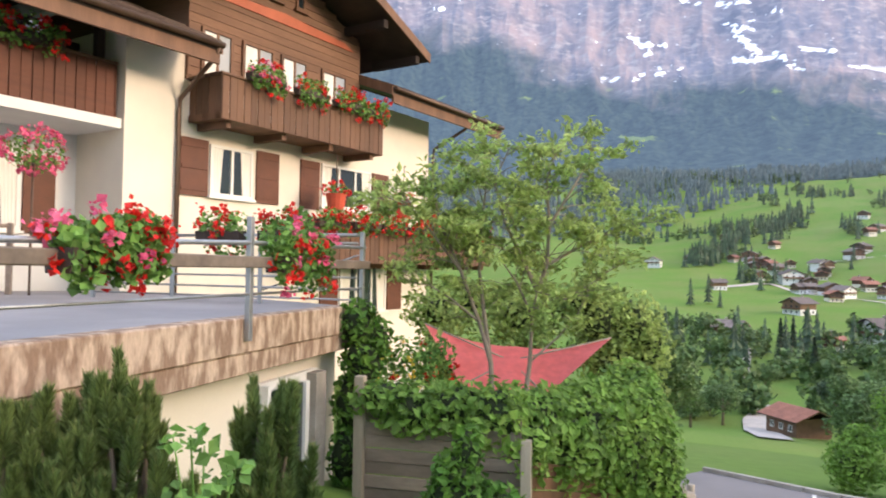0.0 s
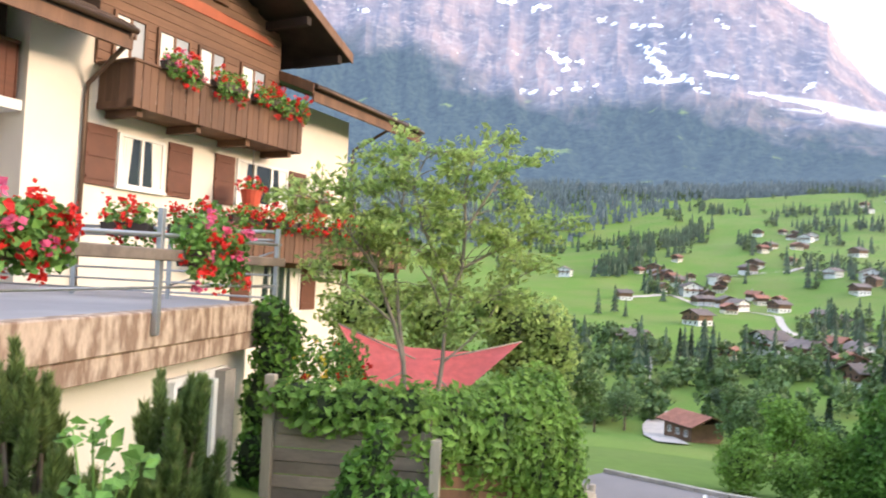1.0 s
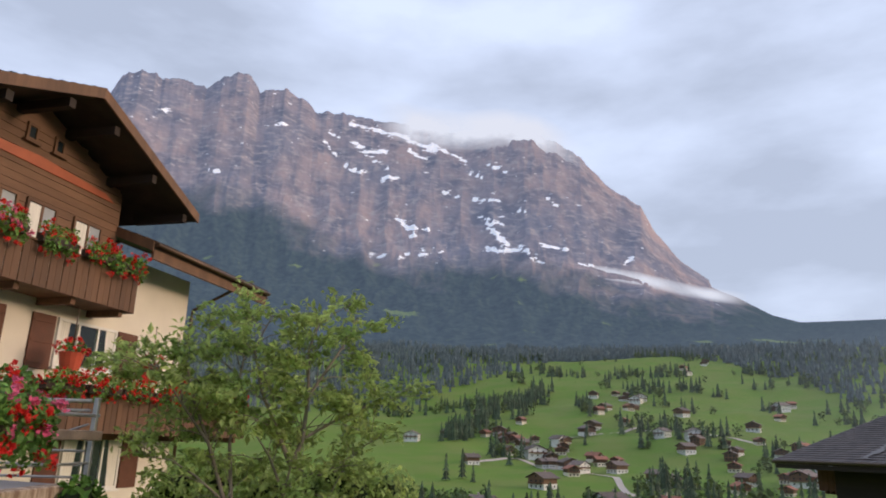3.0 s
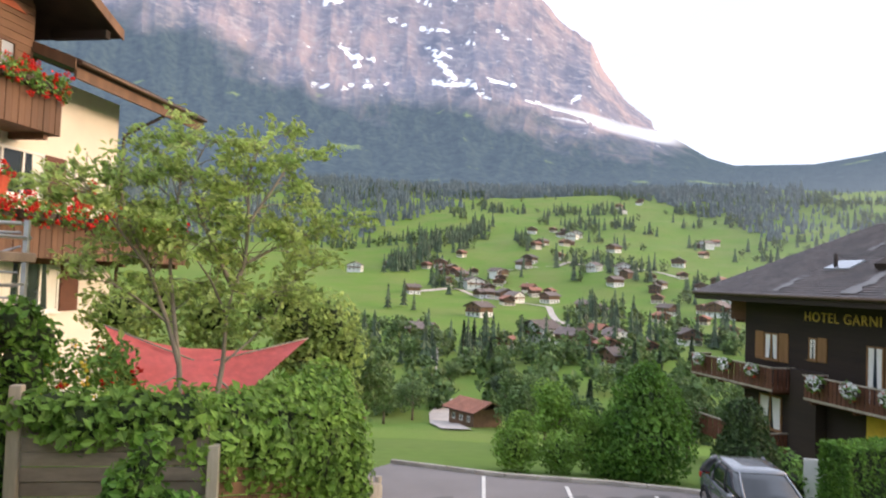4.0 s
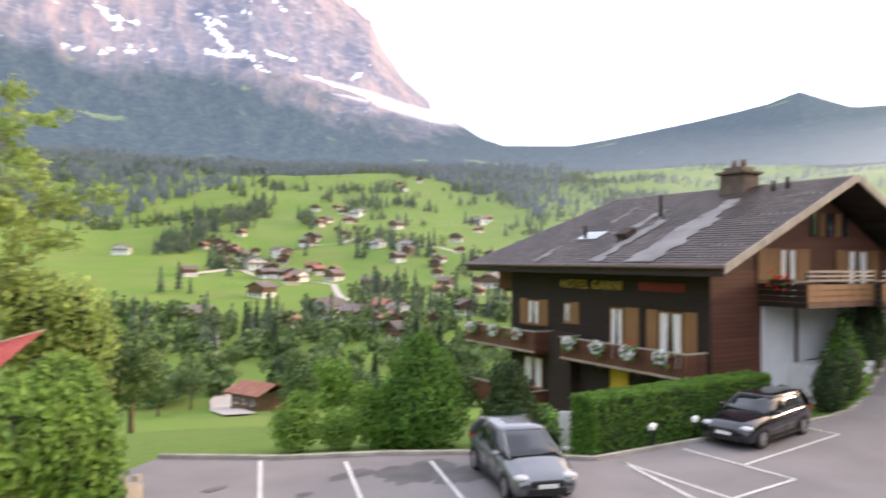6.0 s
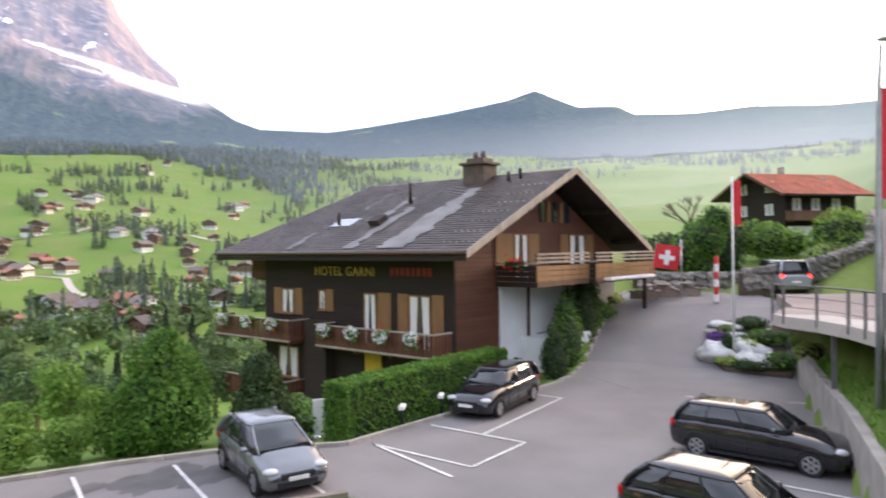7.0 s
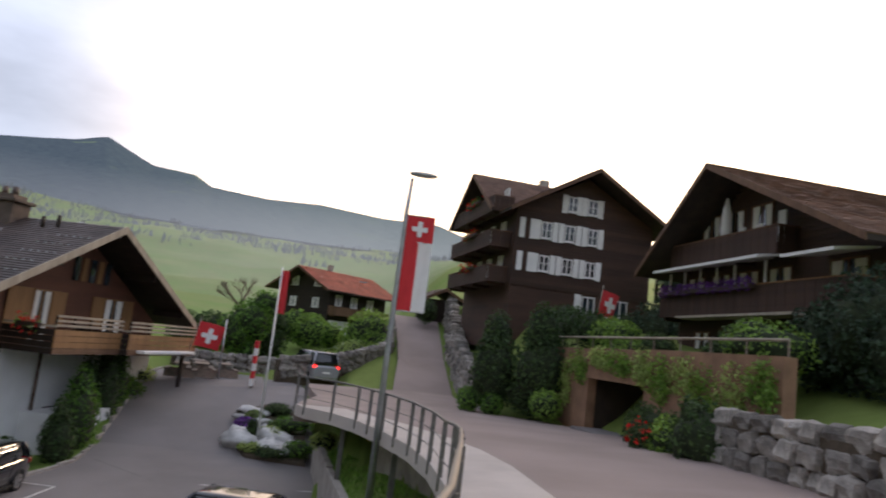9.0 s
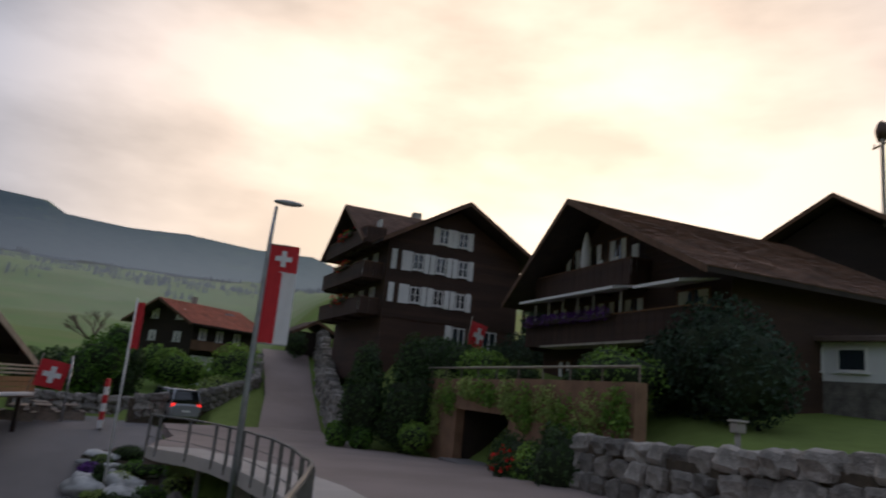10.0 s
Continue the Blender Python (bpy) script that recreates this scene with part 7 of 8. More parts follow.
for i in range(10):
    z = 2.45 + i * 0.165
    bx("board", (0.066, flen - 0.066, -0.02 + 0.02 * (i % 2), 0.012 + 0.02 * (i % 2), z, z + 0.155), "wood_grey", fence, "", 0.006, mf)
gate = thing("lattice_panel", pose(0, 0, 0), "low diagonal lattice panel below a sloping rail", "fence")
mg = fence_m(FB, FC)
glen = (FC - FB).length
for k in range(3):
    bm = bmesh.new()
    prism(bm, [(0.07, 3.42 - k * 0.17), (glen, 2.72 - k * 0.17), (glen, 2.87 - k * 0.17), (0.07, 3.57 - k * 0.17)], -0.02, 0.02, "y", mg)
    part("rail", bm, "wood_brown", gate)
for k in range(26):
    a, s = 0.05 + k * 0.11, 1 if k % 2 else -1
    bm = bmesh.new()
    x0, z1 = a, 3.1 - 0.25 * a
    tube(bm, [mg @ Vector((x0, 0.025 * s, z1)), mg @ Vector((x0 - 0.45 * s if k % 2 else x0 + 0.45, 0.025 * s, z1 - 1.2))], 0.012, 5)
    part("lath", bm, "wood_grey", gate)
logs = thing("log_edge", pose(0, 0, 0), "short row of pale upright logs at the bank", "fence")
for k in range(7):
    p = Vector((4.75, 11.75, 0)).lerp(Vector((5.75, 13.7, 0)), k / 6)
    z = float(ground_z(p.x, p.y))
    bar(logs, [(p.x, p.y, z - 0.3), (p.x + 0.05, p.y + 0.03, z + random.uniform(0.9, 1.15))], random.uniform(0.06, 0.085), "wood_light", "log", 8)
vine = thing("creeper", pose(0, 0, 0), "dense green creeper spilling over the fence", "creeper")
VB = [(-0.2, 8.95, 4.25, 0.45, 0.3, 0.25), (0.2, 8.85, 4.1, 0.5, 0.32, 0.35), (0.7, 8.75, 4.15, 0.5, 0.35, 0.4), (1.2, 8.65, 4.1, 0.55, 0.4, 0.45), (1.55, 8.6, 3.75, 0.4, 0.35, 0.5), (1.75, 9.0, 4.0, 0.55, 0.5, 0.45),
      (2.1, 9.2, 3.7, 0.5, 0.5, 0.7), (2.5, 9.7, 3.6, 0.55, 0.5, 0.85), (2.9, 10.1, 3.5, 0.55, 0.5, 0.95), (3.35, 10.5, 3.3, 0.55, 0.5, 1.1), (3.8, 10.9, 3.1, 0.5, 0.5, 1.25), (4.15, 11.1, 2.7, 0.42, 0.45, 1.2), (4.2, 11.2, 1.9, 0.4, 0.4, 0.7),
      (3.7, 11.4, 3.9, 0.6, 0.5, 0.6)]
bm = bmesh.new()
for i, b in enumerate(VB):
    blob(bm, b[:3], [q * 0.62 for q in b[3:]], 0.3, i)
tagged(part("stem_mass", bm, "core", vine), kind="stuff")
pts, nrm = in_blobs(VB, 10500, 0.55)
pts[:, 2] -= np.abs(RNG.normal(size=len(pts))) * 0.06
part("leaves", leaves(pts, 0.115, nrm + np.array([0.2, -0.5, 0.5]), 1.2, 0.62), "leaf_ivy", vine)
pts, nrm = in_blobs([(b[0], b[1] - 0.03, b[2], b[3] * 0.95, b[4] * 0.95, b[5] * 0.95) for b in VB], 3500, 0.4)
part("inner_leaves", leaves(pts, 0.11, nrm, 1.4, 0.6), "leaf_ivy", vine)
shrub("shrub", pose(4.3, 14.0, 1.6), [(0, 0, 2.3, 0.75, 0.7, 0.8), (-0.35, 0, 3.3, 0.75, 0.6, 0.75), (0.35, 0.1, 3.2, 0.7, 0.6, 0.8), (-0.7, 0, 3.7, 0.45, 0.4, 0.5), (0.75, 0.1, 2.7, 0.5, 0.5, 0.7), (0.45, 0.1, 1.6, 0.7, 0.7, 0.9), (-0.3, 0.2, 2.7, 0.5, 0.5, 0.5), (0.1, 0.2, 0.8, 0.8, 0.7, 0.9), (0.6, 0.5, 2.4, 0.45, 0.5, 0.55)], 7500, 0.12, "leaf_tree", "tall light green shrub behind the creeper", core=0.5, shell=0.4)
shrub("shrub", pose(-0.62, 9.75, 3.6), [(0, 0, 1.5, 0.32, 0.3, 0.35), (0.1, -0.05, 1.0, 0.34, 0.28, 0.4), (-0.05, 0, 0.4, 0.3, 0.25, 0.5), (0.25, 0.1, 1.3, 0.25, 0.25, 0.3), (-0.1, -0.1, -0.3, 0.28, 0.25, 0.5)], 1700, 0.1, "leaf_hedge", "ivy climbing the terrace corner")
shrub("shrub", pose(0.62, 7.35, 2.9), [(0, 0, 0.5, 0.4, 0.35, 0.5), (-0.25, 0, 0.3, 0.35, 0.3, 0.35), (0.35, 0.05, 0.35, 0.4, 0.3, 0.4), (0.1, 0.05, 1.0, 0.18, 0.18, 0.4), (-0.05, 0, 0.8, 0.25, 0.2, 0.3)], 2300, 0.1, "leaf_hedge", "small bushy evergreen before the fence")
shrub("shrub", pose(1.7, 14.6, 1.6), [(-1.0, 0, 3.4, 0.75, 0.5, 0.6), (-0.2, 0.1, 3.6, 0.7, 0.5, 0.55), (0.7, 0, 3.3, 0.8, 0.5, 0.65), (1.5, 0.1, 3.4, 0.6, 0.5, 0.6), (-0.6, 0, 2.4, 1.0, 0.6, 0.9), (0.9, 0, 2.2, 1.1, 0.6, 1.0), (0, 0, 1.1, 1.3, 0.6, 1.0)], 7000, 0.13, "leaf_tree", "loose green shrubs behind the red parasol", core=0.4, shell=0.3)
mix = thing("flower_bed", pose(0.05, 10.9, 3.9), "mixed bed of yellow and red garden flowers", "flowers")
FBL = [(0, 0, 0.5, 0.4, 0.35, 0.45), (0.5, 0.1, 0.55, 0.35, 0.3, 0.4), (-0.35, 0, 0.4, 0.3, 0.3, 0.35), (0.2, -0.2, 0.1, 0.5, 0.3, 0.4)]
pts, nrm = in_blobs(FBL, 1100, 0.4)
part("foliage", leaves(pts, 0.09, nrm), "leaf_ger", mix)
pts, nrm = in_blobs(FBL[:1] + FBL[2:3], 16, 0.98)
part("blossom", blossoms(pts, 10, 0.06, 0.035), "bloom_yellow", mix, "yellow flower heads")
pts, nrm = in_blobs(FBL, 14, 0.98)
part("blossom", blossoms(pts, 10, 0.06, 0.035), "bloom_red", mix, "red flower heads")
# red canvas parasol, tilted
par = thing("parasol", pose(2.0, 12.9, 1.9), "tilted red canvas garden parasol behind the fence", "parasol")
cs = [Vector(c) - Vector((2.0, 12.9, 1.9)) for c in ((0.42, 13.3, 4.84), (3.95, 13.1, 4.62), (2.5, 12.0, 3.72), (1.05, 12.2, 3.85))]
bm = bmesh.new()
nU = 12
grid = []
for j in range(nU + 1):
    row = []
    for i in range(nU + 1):
        u, v = i / nU, j / nU
        p = (cs[3] * (1 - u) + cs[2] * u) * (1 - v) + (cs[0] * (1 - u) + cs[1] * u) * v
        sag = -0.3 * math.sin(math.pi * u) * v - 0.05 * abs(math.sin(2 * math.pi * u))
        row.append(bm.verts.new(p + Vector((0, 0, sag))))
    grid.append(row)
for j in range(nU):
    for i in range(nU):
        bm.faces.new((grid[j][i], grid[j][i + 1], grid[j + 1][i + 1], grid[j + 1][i])).smooth = True
part("canopy", bm, "parasol", par, "faded red canvas canopy")
bar(par, [(0, 0, 0.3), (0, 0, 2.3)], 0.03, "wood_light", "pole")
for c in cs:
    bar(par, [(0, 0, 2.3), c], 0.015, "wood_light", "rib", 6)


# ---- the young tree ----
TREE_LIMBS = [                                # radius at the foot, points along the limb
    (0.050, [(-0.32, -0.25, 1.48), (-0.36, -0.26, 1.99), (-0.54, -0.27, 2.58), (-0.84, -0.37, 3.35), (-1.11, -0.47, 3.93), (-1.29, -0.58, 4.50)]),
    (0.036, [(-0.36, -0.26, 1.99), (-0.45, -0.17, 2.66), (-0.53, -0.09, 3.35), (-0.50, -0.01, 3.96), (-0.43, 0.07, 4.67), (-0.52, 0.16, 5.22)]),
    (0.055, [(0.21, -0.07, 1.45), (0.27, -0.09, 1.97), (0.29, -0.11, 2.67), (0.36, -0.13, 3.06)]),
    (0.036, [(0.36, -0.13, 3.06), (0.07, -0.23, 3.62), (-0.19, -0.33, 4.12), (-0.37, -0.53, 4.69), (-0.17, -0.56, 5.15)]),
    (0.042, [(0.36, -0.13, 3.06), (0.52, -0.05, 3.45), (0.55, -0.07, 4.07), (0.52, 0.02, 4.78), (0.66, -0.00, 5.22)]),
    (0.030, [(0.52, -0.05, 3.45), (1.00, 0.02, 3.73), (1.54, 0.18, 3.97), (1.97, 0.26, 4.11)]),
    (0.026, [(0.55, -0.07, 4.07), (0.89, -0.00, 4.61), (1.20, 0.17, 5.08), (1.31, 0.26, 5.33)]),
    (0.022, [(0.29, -0.11, 2.67), (0.00, -0.41, 3.19), (-0.33, -0.61, 3.60), (0.06, -0.74, 4.02)]),
    (0.020, [(-0.54, -0.27, 2.58), (-0.96, -0.35, 2.92), (-1.31, -0.44, 3.13), (-1.64, -0.52, 3.17)]),
    (0.022, [(-0.84, -0.37, 3.35), (-1.24, -0.56, 3.84), (-1.54, -0.66, 4.24), (-1.73, -0.75, 4.47)]),
    (0.022, [(0.36, -0.13, 3.06), (0.84, 0.05, 2.93), (1.33, 0.22, 3.20), (1.71, 0.29, 3.47)]),
    (0.020, [(0.27, -0.09, 1.97), (0.69, -0.03, 2.32), (1.02, 0.05, 2.67), (1.19, 0.03, 3.02)]),
]


def young_tree(m, label):
    """Forked stems with drooping sprays of paired leaflets, thin and gappy towards the top."""
    rr = random.Random(23)
    t = thing("tree", m, label, "tree")
    C, N3 = [], []

    def spray(p, d, ln):
        """A leafy twig: leaflets in pairs along a drooping rib."""
        q, dd = p.copy(), d.copy()
        pts = [p.copy()]
        for k in range(6):
            dd = (dd + Vector((rr.uniform(-0.2, 0.2), rr.uniform(-0.2, 0.2), -0.10))).normalized()
            q = q + dd * ln / 6
            pts.append(q.copy())
            side = dd.cross(Vector((rr.uniform(-0.5, 0.5), rr.uniform(-0.5, 0.5), 1))).normalized()
            for s in (1, -1):
                for _ in range(2):
                    C.append(q + side * s * rr.uniform(0.03, 0.13) + Vector((rr.uniform(-0.06, 0.06), rr.uniform(-0.06, 0.06), rr.uniform(-0.08, 0.04))))
                    N3.append((rr.uniform(-0.5, 0.5), rr.uniform(-0.6, 0.3), 0.8))
        tube(twigs, [pts[0], pts[2], pts[4]], [0.006, 0.004, 0.002], 4, False)

    twigs = bmesh.new()
    for i, (r, pts) in enumerate(TREE_LIMBS):
        pts = [Vector(p) for p in pts]
        bm = bmesh.new()
        if pts[0].z < 1.6:
            pts = [Vector((pts[0].x, pts[0].y, 0.0))] + pts
        tube(bm, pts, [r * (1 - 0.75 * k / (len(pts) - 1)) for k in range(len(pts))], 7, False)
        part("limb", bm, "bark_pale", t)
        for a, b in zip(pts, pts[1:]):
            for _ in range(max(1, int((b - a).length / 0.10))):
                p = a.lerp(b, rr.random())
                if p.z < 2.55 or (p.z < 3.4 and rr.random() < 0.45):
                    continue
                out = Vector((p.x * 0.35 + rr.uniform(-1, 1), rr.uniform(-1, 1), rr.uniform(-0.1, 0.9))).normalized()
                tip = p + out * rr.uniform(0.2, 0.6)
                tube(twigs, [p, p.lerp(tip, 0.5) + Vector((0, 0, 0.03)), tip], [0.009, 0.007, 0.005], 4, False)
                for _ in range(rr.choice((2, 2, 3))):
                    spray(tip, (out + Vector((rr.uniform(-0.8, 0.8), rr.uniform(-0.8, 0.8), rr.uniform(-0.3, 0.6)))).normalized(), rr.uniform(0.25, 0.45))
        for _ in range(4):
            spray(pts[-1], Vector((rr.uniform(-0.8, 0.8), rr.uniform(-0.8, 0.8), rr.uniform(0.2, 1))).normalized(), rr.uniform(0.3, 0.5))
    tagged(part("twigwork", twigs, "bark_pale", t), kind="stuff")
    part("leaves", leaves([list(p) for p in C], 0.115, N3, 1.3, 0.46), "leaf_tree", t, "thin light green foliage")
    return t


young_tree(pose(1.7, 10.8, 2.5), "young multi-stemmed tree with sparse light foliage")

# ---- mountain pines at the bank ----
def pine(m, spots, label):
    t = thing("mountain_pine", m, label, "pine bush", "mountain pines")
    bm = bmesh.new()
    C, D, C2, D2 = [], [], [], []
    for x, y, z, h in spots:
        lean = np.array([random.uniform(-0.2, 0.2), random.uniform(-0.2, 0.2), 1.0])
        lean /= np.linalg.norm(lean)
        base = np.array([x, y, z - h])
        tube(bm, [tuple(base - lean * 0.25), tuple(base + lean * h * 0.9)], [0.018, 0.008], 5, False)
        k = int(760 * h / 0.4)
        s = RNG.random(k)
        a = RNG.random(k) * math.tau
        out = np.stack([np.cos(a), np.sin(a), np.zeros(k)], 1)
        d = out * (0.95 - 0.5 * s)[:, None] + lean * (0.5 + 0.5 * s)[:, None]
        p = base + lean * (s * h)[:, None]
        C.append(p), D.append(d)
        C2.append(base + lean * h * (0.86 + 0.16 * RNG.random((24, 1)))), D2.append(lean + RNG.normal(size=(24, 3)) * 0.18)

    def needles(P, Dn, ln, w):
        P, Dn = np.concatenate(P), np.concatenate(Dn)
        Dn /= np.linalg.norm(Dn, axis=1)[:, None]
        b = np.cross(Dn, RNG.normal(size=Dn.shape))
        b /= np.linalg.norm(b, axis=1)[:, None]
        q = ln * (0.7 + 0.6 * RNG.random((len(P), 1)))
        v = np.stack([P - b * w, P + b * w, P + Dn * q], 1).reshape(-1, 3)
        return v.tolist(), [], np.arange(len(v)).reshape(-1, 3).tolist()

    tagged(part("stems", bm, "bark", t), kind="stuff")
    part("needles", needles(C, D, 0.085, 0.008), "leaf_pine", t)
    tagged(part("shoots", needles(C2, D2, 0.08, 0.006), "leaf_pine_tip", t, "pale fresh shoots"), kind="stuff")
    return t


def pine_spots(cx, cy, rx, ry, top, n, low=0.75):
    out = []
    for _ in range(n):
        a, r = random.uniform(0, math.tau), math.sqrt(random.random())
        x, y = cx + rx * r * math.cos(a), cy + ry * r * math.sin(a)
        out.append((x, y, top - low * r * r - random.uniform(0, 0.3), random.uniform(0.28, 0.5)))
    return out


pine(pose(0, 0, 0), pine_spots(-2.35, 4.5, 0.6, 0.45, 5.12, 85) + pine_spots(-1.85, 4.65, 0.4, 0.3, 5.32, 50) + pine_spots(-2.2, 4.3, 0.8, 0.3, 4.7, 60), "dense mountain pine with upright shoots on the bank")
pine(pose(0, 0, 0), pine_spots(-0.9, 4.95, 0.36, 0.32, 5.14, 60, 0.95) + pine_spots(-0.95, 4.75, 0.4, 0.25, 4.6, 34), "narrow mountain pine with upright shoots on the bank")
pine(pose(0, 0, 0), pine_spots(-1.5, 4.4, 0.5, 0.35, 4.72, 60) + pine_spots(-3.1, 4.3, 0.5, 0.5, 5.0, 55) + pine_spots(-1.4, 4.2, 0.6, 0.25, 4.35, 40), "low mountain pine with upright shoots on the bank")
bm = bmesh.new()
for i, (x, y, z, r, h) in enumerate(((-2.3, 4.7, 3.95, 0.5, 0.45), (-1.5, 4.6, 3.8, 0.45, 0.35), (-0.95, 4.95, 3.95, 0.24, 0.45), (-3.2, 4.5, 3.95, 0.5, 0.4))):
    blob(bm, (x, y, z), (r, r * 0.8, h), 0.3, i)
tagged(part("undergrowth", bm, "core"), "dark cores standing for shade inside low pines", "undergrowth", kind="stuff")
sap = thing("sapling", pose(-1.15, 4.2, 3.9), "young plant with broad light green leaves", "plant")
bm = bmesh.new()
pl = []
for k in range(7):
    a = k * 0.9
    tip = Vector((0.22 * math.cos(a) * random.uniform(0.3, 1), 0.18 * math.sin(a), random.uniform(0.55, 1.08)))
    tube(bm, [(0, 0, 0), tip * 0.6, tip], [0.012, 0.009, 0.005], 5, False)
    pl += [tip + Vector((random.uniform(-0.08, 0.08), random.uniform(-0.06, 0.06), random.uniform(-0.1, 0.04))) for _ in range(13)]
tagged(part("stem", bm, "leaf_ger", sap), kind="stuff")
part("leaves", leaves([list(p) for p in pl], 0.075, [[0.1, -0.5, 0.8]] * len(pl), 0.9, 0.85), "leaf_ger", sap)
# rough grass on the bank above the beam
n_g = 14000
gx = RNG.uniform(0, 1, n_g)
gp = np.stack([5.6 + 8.6 * gx, 15.9 - 7.2 * gx], 1) - np.array([0.64, 0.77]) * (0.1 + 4.5 * RNG.random(n_g) ** 1.3)[:, None]
gz = ground_z(gp[:, 0], gp[:, 1])
gd = np.stack([RNG.normal(size=n_g) * 0.35, RNG.normal(size=n_g) * 0.35, np.ones(n_g)], 1)
gb = np.stack([RNG.normal(size=n_g), RNG.normal(size=n_g), np.zeros(n_g)], 1) * 0.009
g0 = np.c_[gp, gz - 0.02]
gv = np.stack([g0 - gb, g0 + gb, g0 + gd * RNG.uniform(0.08, 0.28, (n_g, 1))], 1).reshape(-1, 3)
tagged(part("grass", (gv.tolist(), [], np.arange(n_g * 3).reshape(-1, 3).tolist()), "leaf_grass"), "long green grass on the bank", "grass", kind="stuff")


# ---- village, woods ----
def land(x, y):
    x, y = np.atleast_1d(np.asarray(x, float)), np.atleast_1d(np.asarray(y, float))
    r = np.hypot(x, y)
    return ground_z(x, y) + wavy(x, y, 26, 3) * 0.5 * smooth(r, 26, 90) + wavy(x, y, 170, 5) * 9 * smooth(r, 200, 700)


def chalet(m, w, d, h, wall, upper, roofm, label, low=0.45):
    t = thing("chalet", m, label, "house", "valley chalets")
    bx("base_wall", (-w / 2, w / 2, -d / 2, d / 2, -3, h * low), wall, t)
    bm = bmesh.new()
    prism(bm, [(-w / 2 - 0.05, h * low), (w / 2 + 0.05, h * low), (w / 2 + 0.05, h), (0, h + w * 0.2), (-w / 2 - 0.05, h)], -d / 2 - 0.05, d / 2 + 0.05, "y")
    part("upper_wall", bm, upper, t)
    bm = bmesh.new()
    o = 1.3
    ze, zr = h - o * 0.4 + 0.1, h + w * 0.2 + 0.25
    prism(bm, [(-w / 2 - o, ze), (0, zr), (w / 2 + o, ze), (w / 2 + o, ze + 0.3), (0, zr + 0.35), (-w / 2 - o, ze + 0.3)], -d / 2 - o, d / 2 + o, "y")
    part("roof", bm, roofm, t)
    bm = bmesh.new()
    box(bm, -0.5, 0.5, -0.04, 0.04, 0, 1.2)
    first = part("window", bm, "glass", t)
    slots = [(x, z) for z in (h * low - 1.9, h * low + 0.7) for x in (-w * 0.3, 0, w * 0.3)] + [(0, h + 0.1)]
    for i, (x, z) in enumerate(slots):
        mm = pose(x, -d / 2 - 0.09, max(0.3, z))
        if i == 0:
            first.matrix_basis = mm
        else:
            share("window", first.data, t, mm)
    for i in range(3):
        share("window", first.data, t, pose(w / 2 + 0.09, -d * 0.3 + i * d * 0.3, max(0.4, h * low - 1.9), 0, 0, 90))
    bx("balcony", (-w / 2 + 0.2, w / 2 - 0.2, -d / 2 - 1.1, -d / 2 - 0.08, h * low - 0.1, h * low + 0.85), "wood_brown", t)
    bx("chimney", (-0.4, 0.4, d * 0.15, d * 0.15 + 0.8, zr - 0.6, zr + 1.3), "concrete", t)
    return t


M["wood_far"] = material("weathered_chalet_wood", (0.15, 0.085, 0.05), 0.8, vary=0.3, scale=0.8, fine=6, bump=0.1, piece=0.3)
M["roof_far"] = material("faded_brown_chalet_roof", (0.17, 0.13, 0.115), 0.8, vary=0.3, scale=0.5, fine=5, bump=0.1, piece=0.3)
M["roof_rust"] = material("faded_red_chalet_roof", (0.34, 0.14, 0.09), 0.8, vary=0.3, scale=0.5, fine=5, bump=0.1, piece=0.2)
kinds = [chalet(pose(0, 0, -90), 11, 10, 5.6, "plaster_white", "wood_far", "roof_far", "valley chalet of white plaster and brown wood"),
         chalet(pose(0, 0, -90), 9, 8, 5.0, "plaster", "wood_far", "roof_rust", "small valley chalet with a faded red roof"),
         chalet(pose(0, 0, -90), 14, 11, 6.4, "plaster_white", "plaster_white", "roof_far", "large white valley house with brown roof", 0.6),
         chalet(pose(0, 0, -90), 8, 9, 4.2, "wood_far", "wood_far", "roof_far", "dark wooden valley barn with low roof", 0.3)]


def spot(az, d):
    x, y = d * math.sin(radians(az)), d * math.cos(radians(az))
    return x, y, float(land(x, y)[0])


placed = []
rv = random.Random(21)
KNOWN = [(32.8, 455, 2), (41.1, 255, 0), (38.7, 290, 0), (32.0, 285, 1), (25.4, 300, 0), (35.0, 310, 2), (46.2, 320, 0), (40.2, 300, 3), (30.6, 480, 0), (29.4, 540, 0), (33.9, 520, 1), (31.6, 560, 1), (26.8, 600, 0), (28.0, 590, 1),
         (19.8, 560, 2), (36.3, 830, 0), (37.5, 820, 2), (34.4, 700, 1), (40.5, 700, 0), (49.1, 350, 1), (48.3, 430, 0), (47.0, 520, 0), (43.9, 480, 1), (38.4, 430, 0), (39.4, 420, 3), (30.0, 380, 0), (24.5, 470, 0), (42.3, 1100, 0), (45.4, 640, 0), (41.5, 560, 3)]
for az, d, k in KNOWN:
    placed.append((az, d, k))
for c_az, c_d, n_c in ((30, 540, 9), (33, 470, 6), (37, 840, 6), (27, 610, 6), (43, 540, 7), (47, 430, 8), (40, 300, 6), (35, 700, 5), (22, 600, 4), (51, 500, 6), (41, 1050, 4), (46, 800, 4), (54, 420, 6), (57, 620, 5), (66, 700, 5), (72, 900, 5)):
    for _ in range(n_c):
        placed.append((c_az + rv.gauss(0, 1.6), c_d * (1 + rv.gauss(0, 0.055)), rv.choice((0, 0, 1, 1, 3, 2))))
for i, (az, d, k) in enumerate(placed):
    x, y, z = spot(az, d)
    s = rv.uniform(0.68, 0.98)
    kinds[k].scale = (s, s, s)
    copy_thing(kinds[k], pose(x, y, z, 0, 0, -az + rv.uniform(-70, 70)))
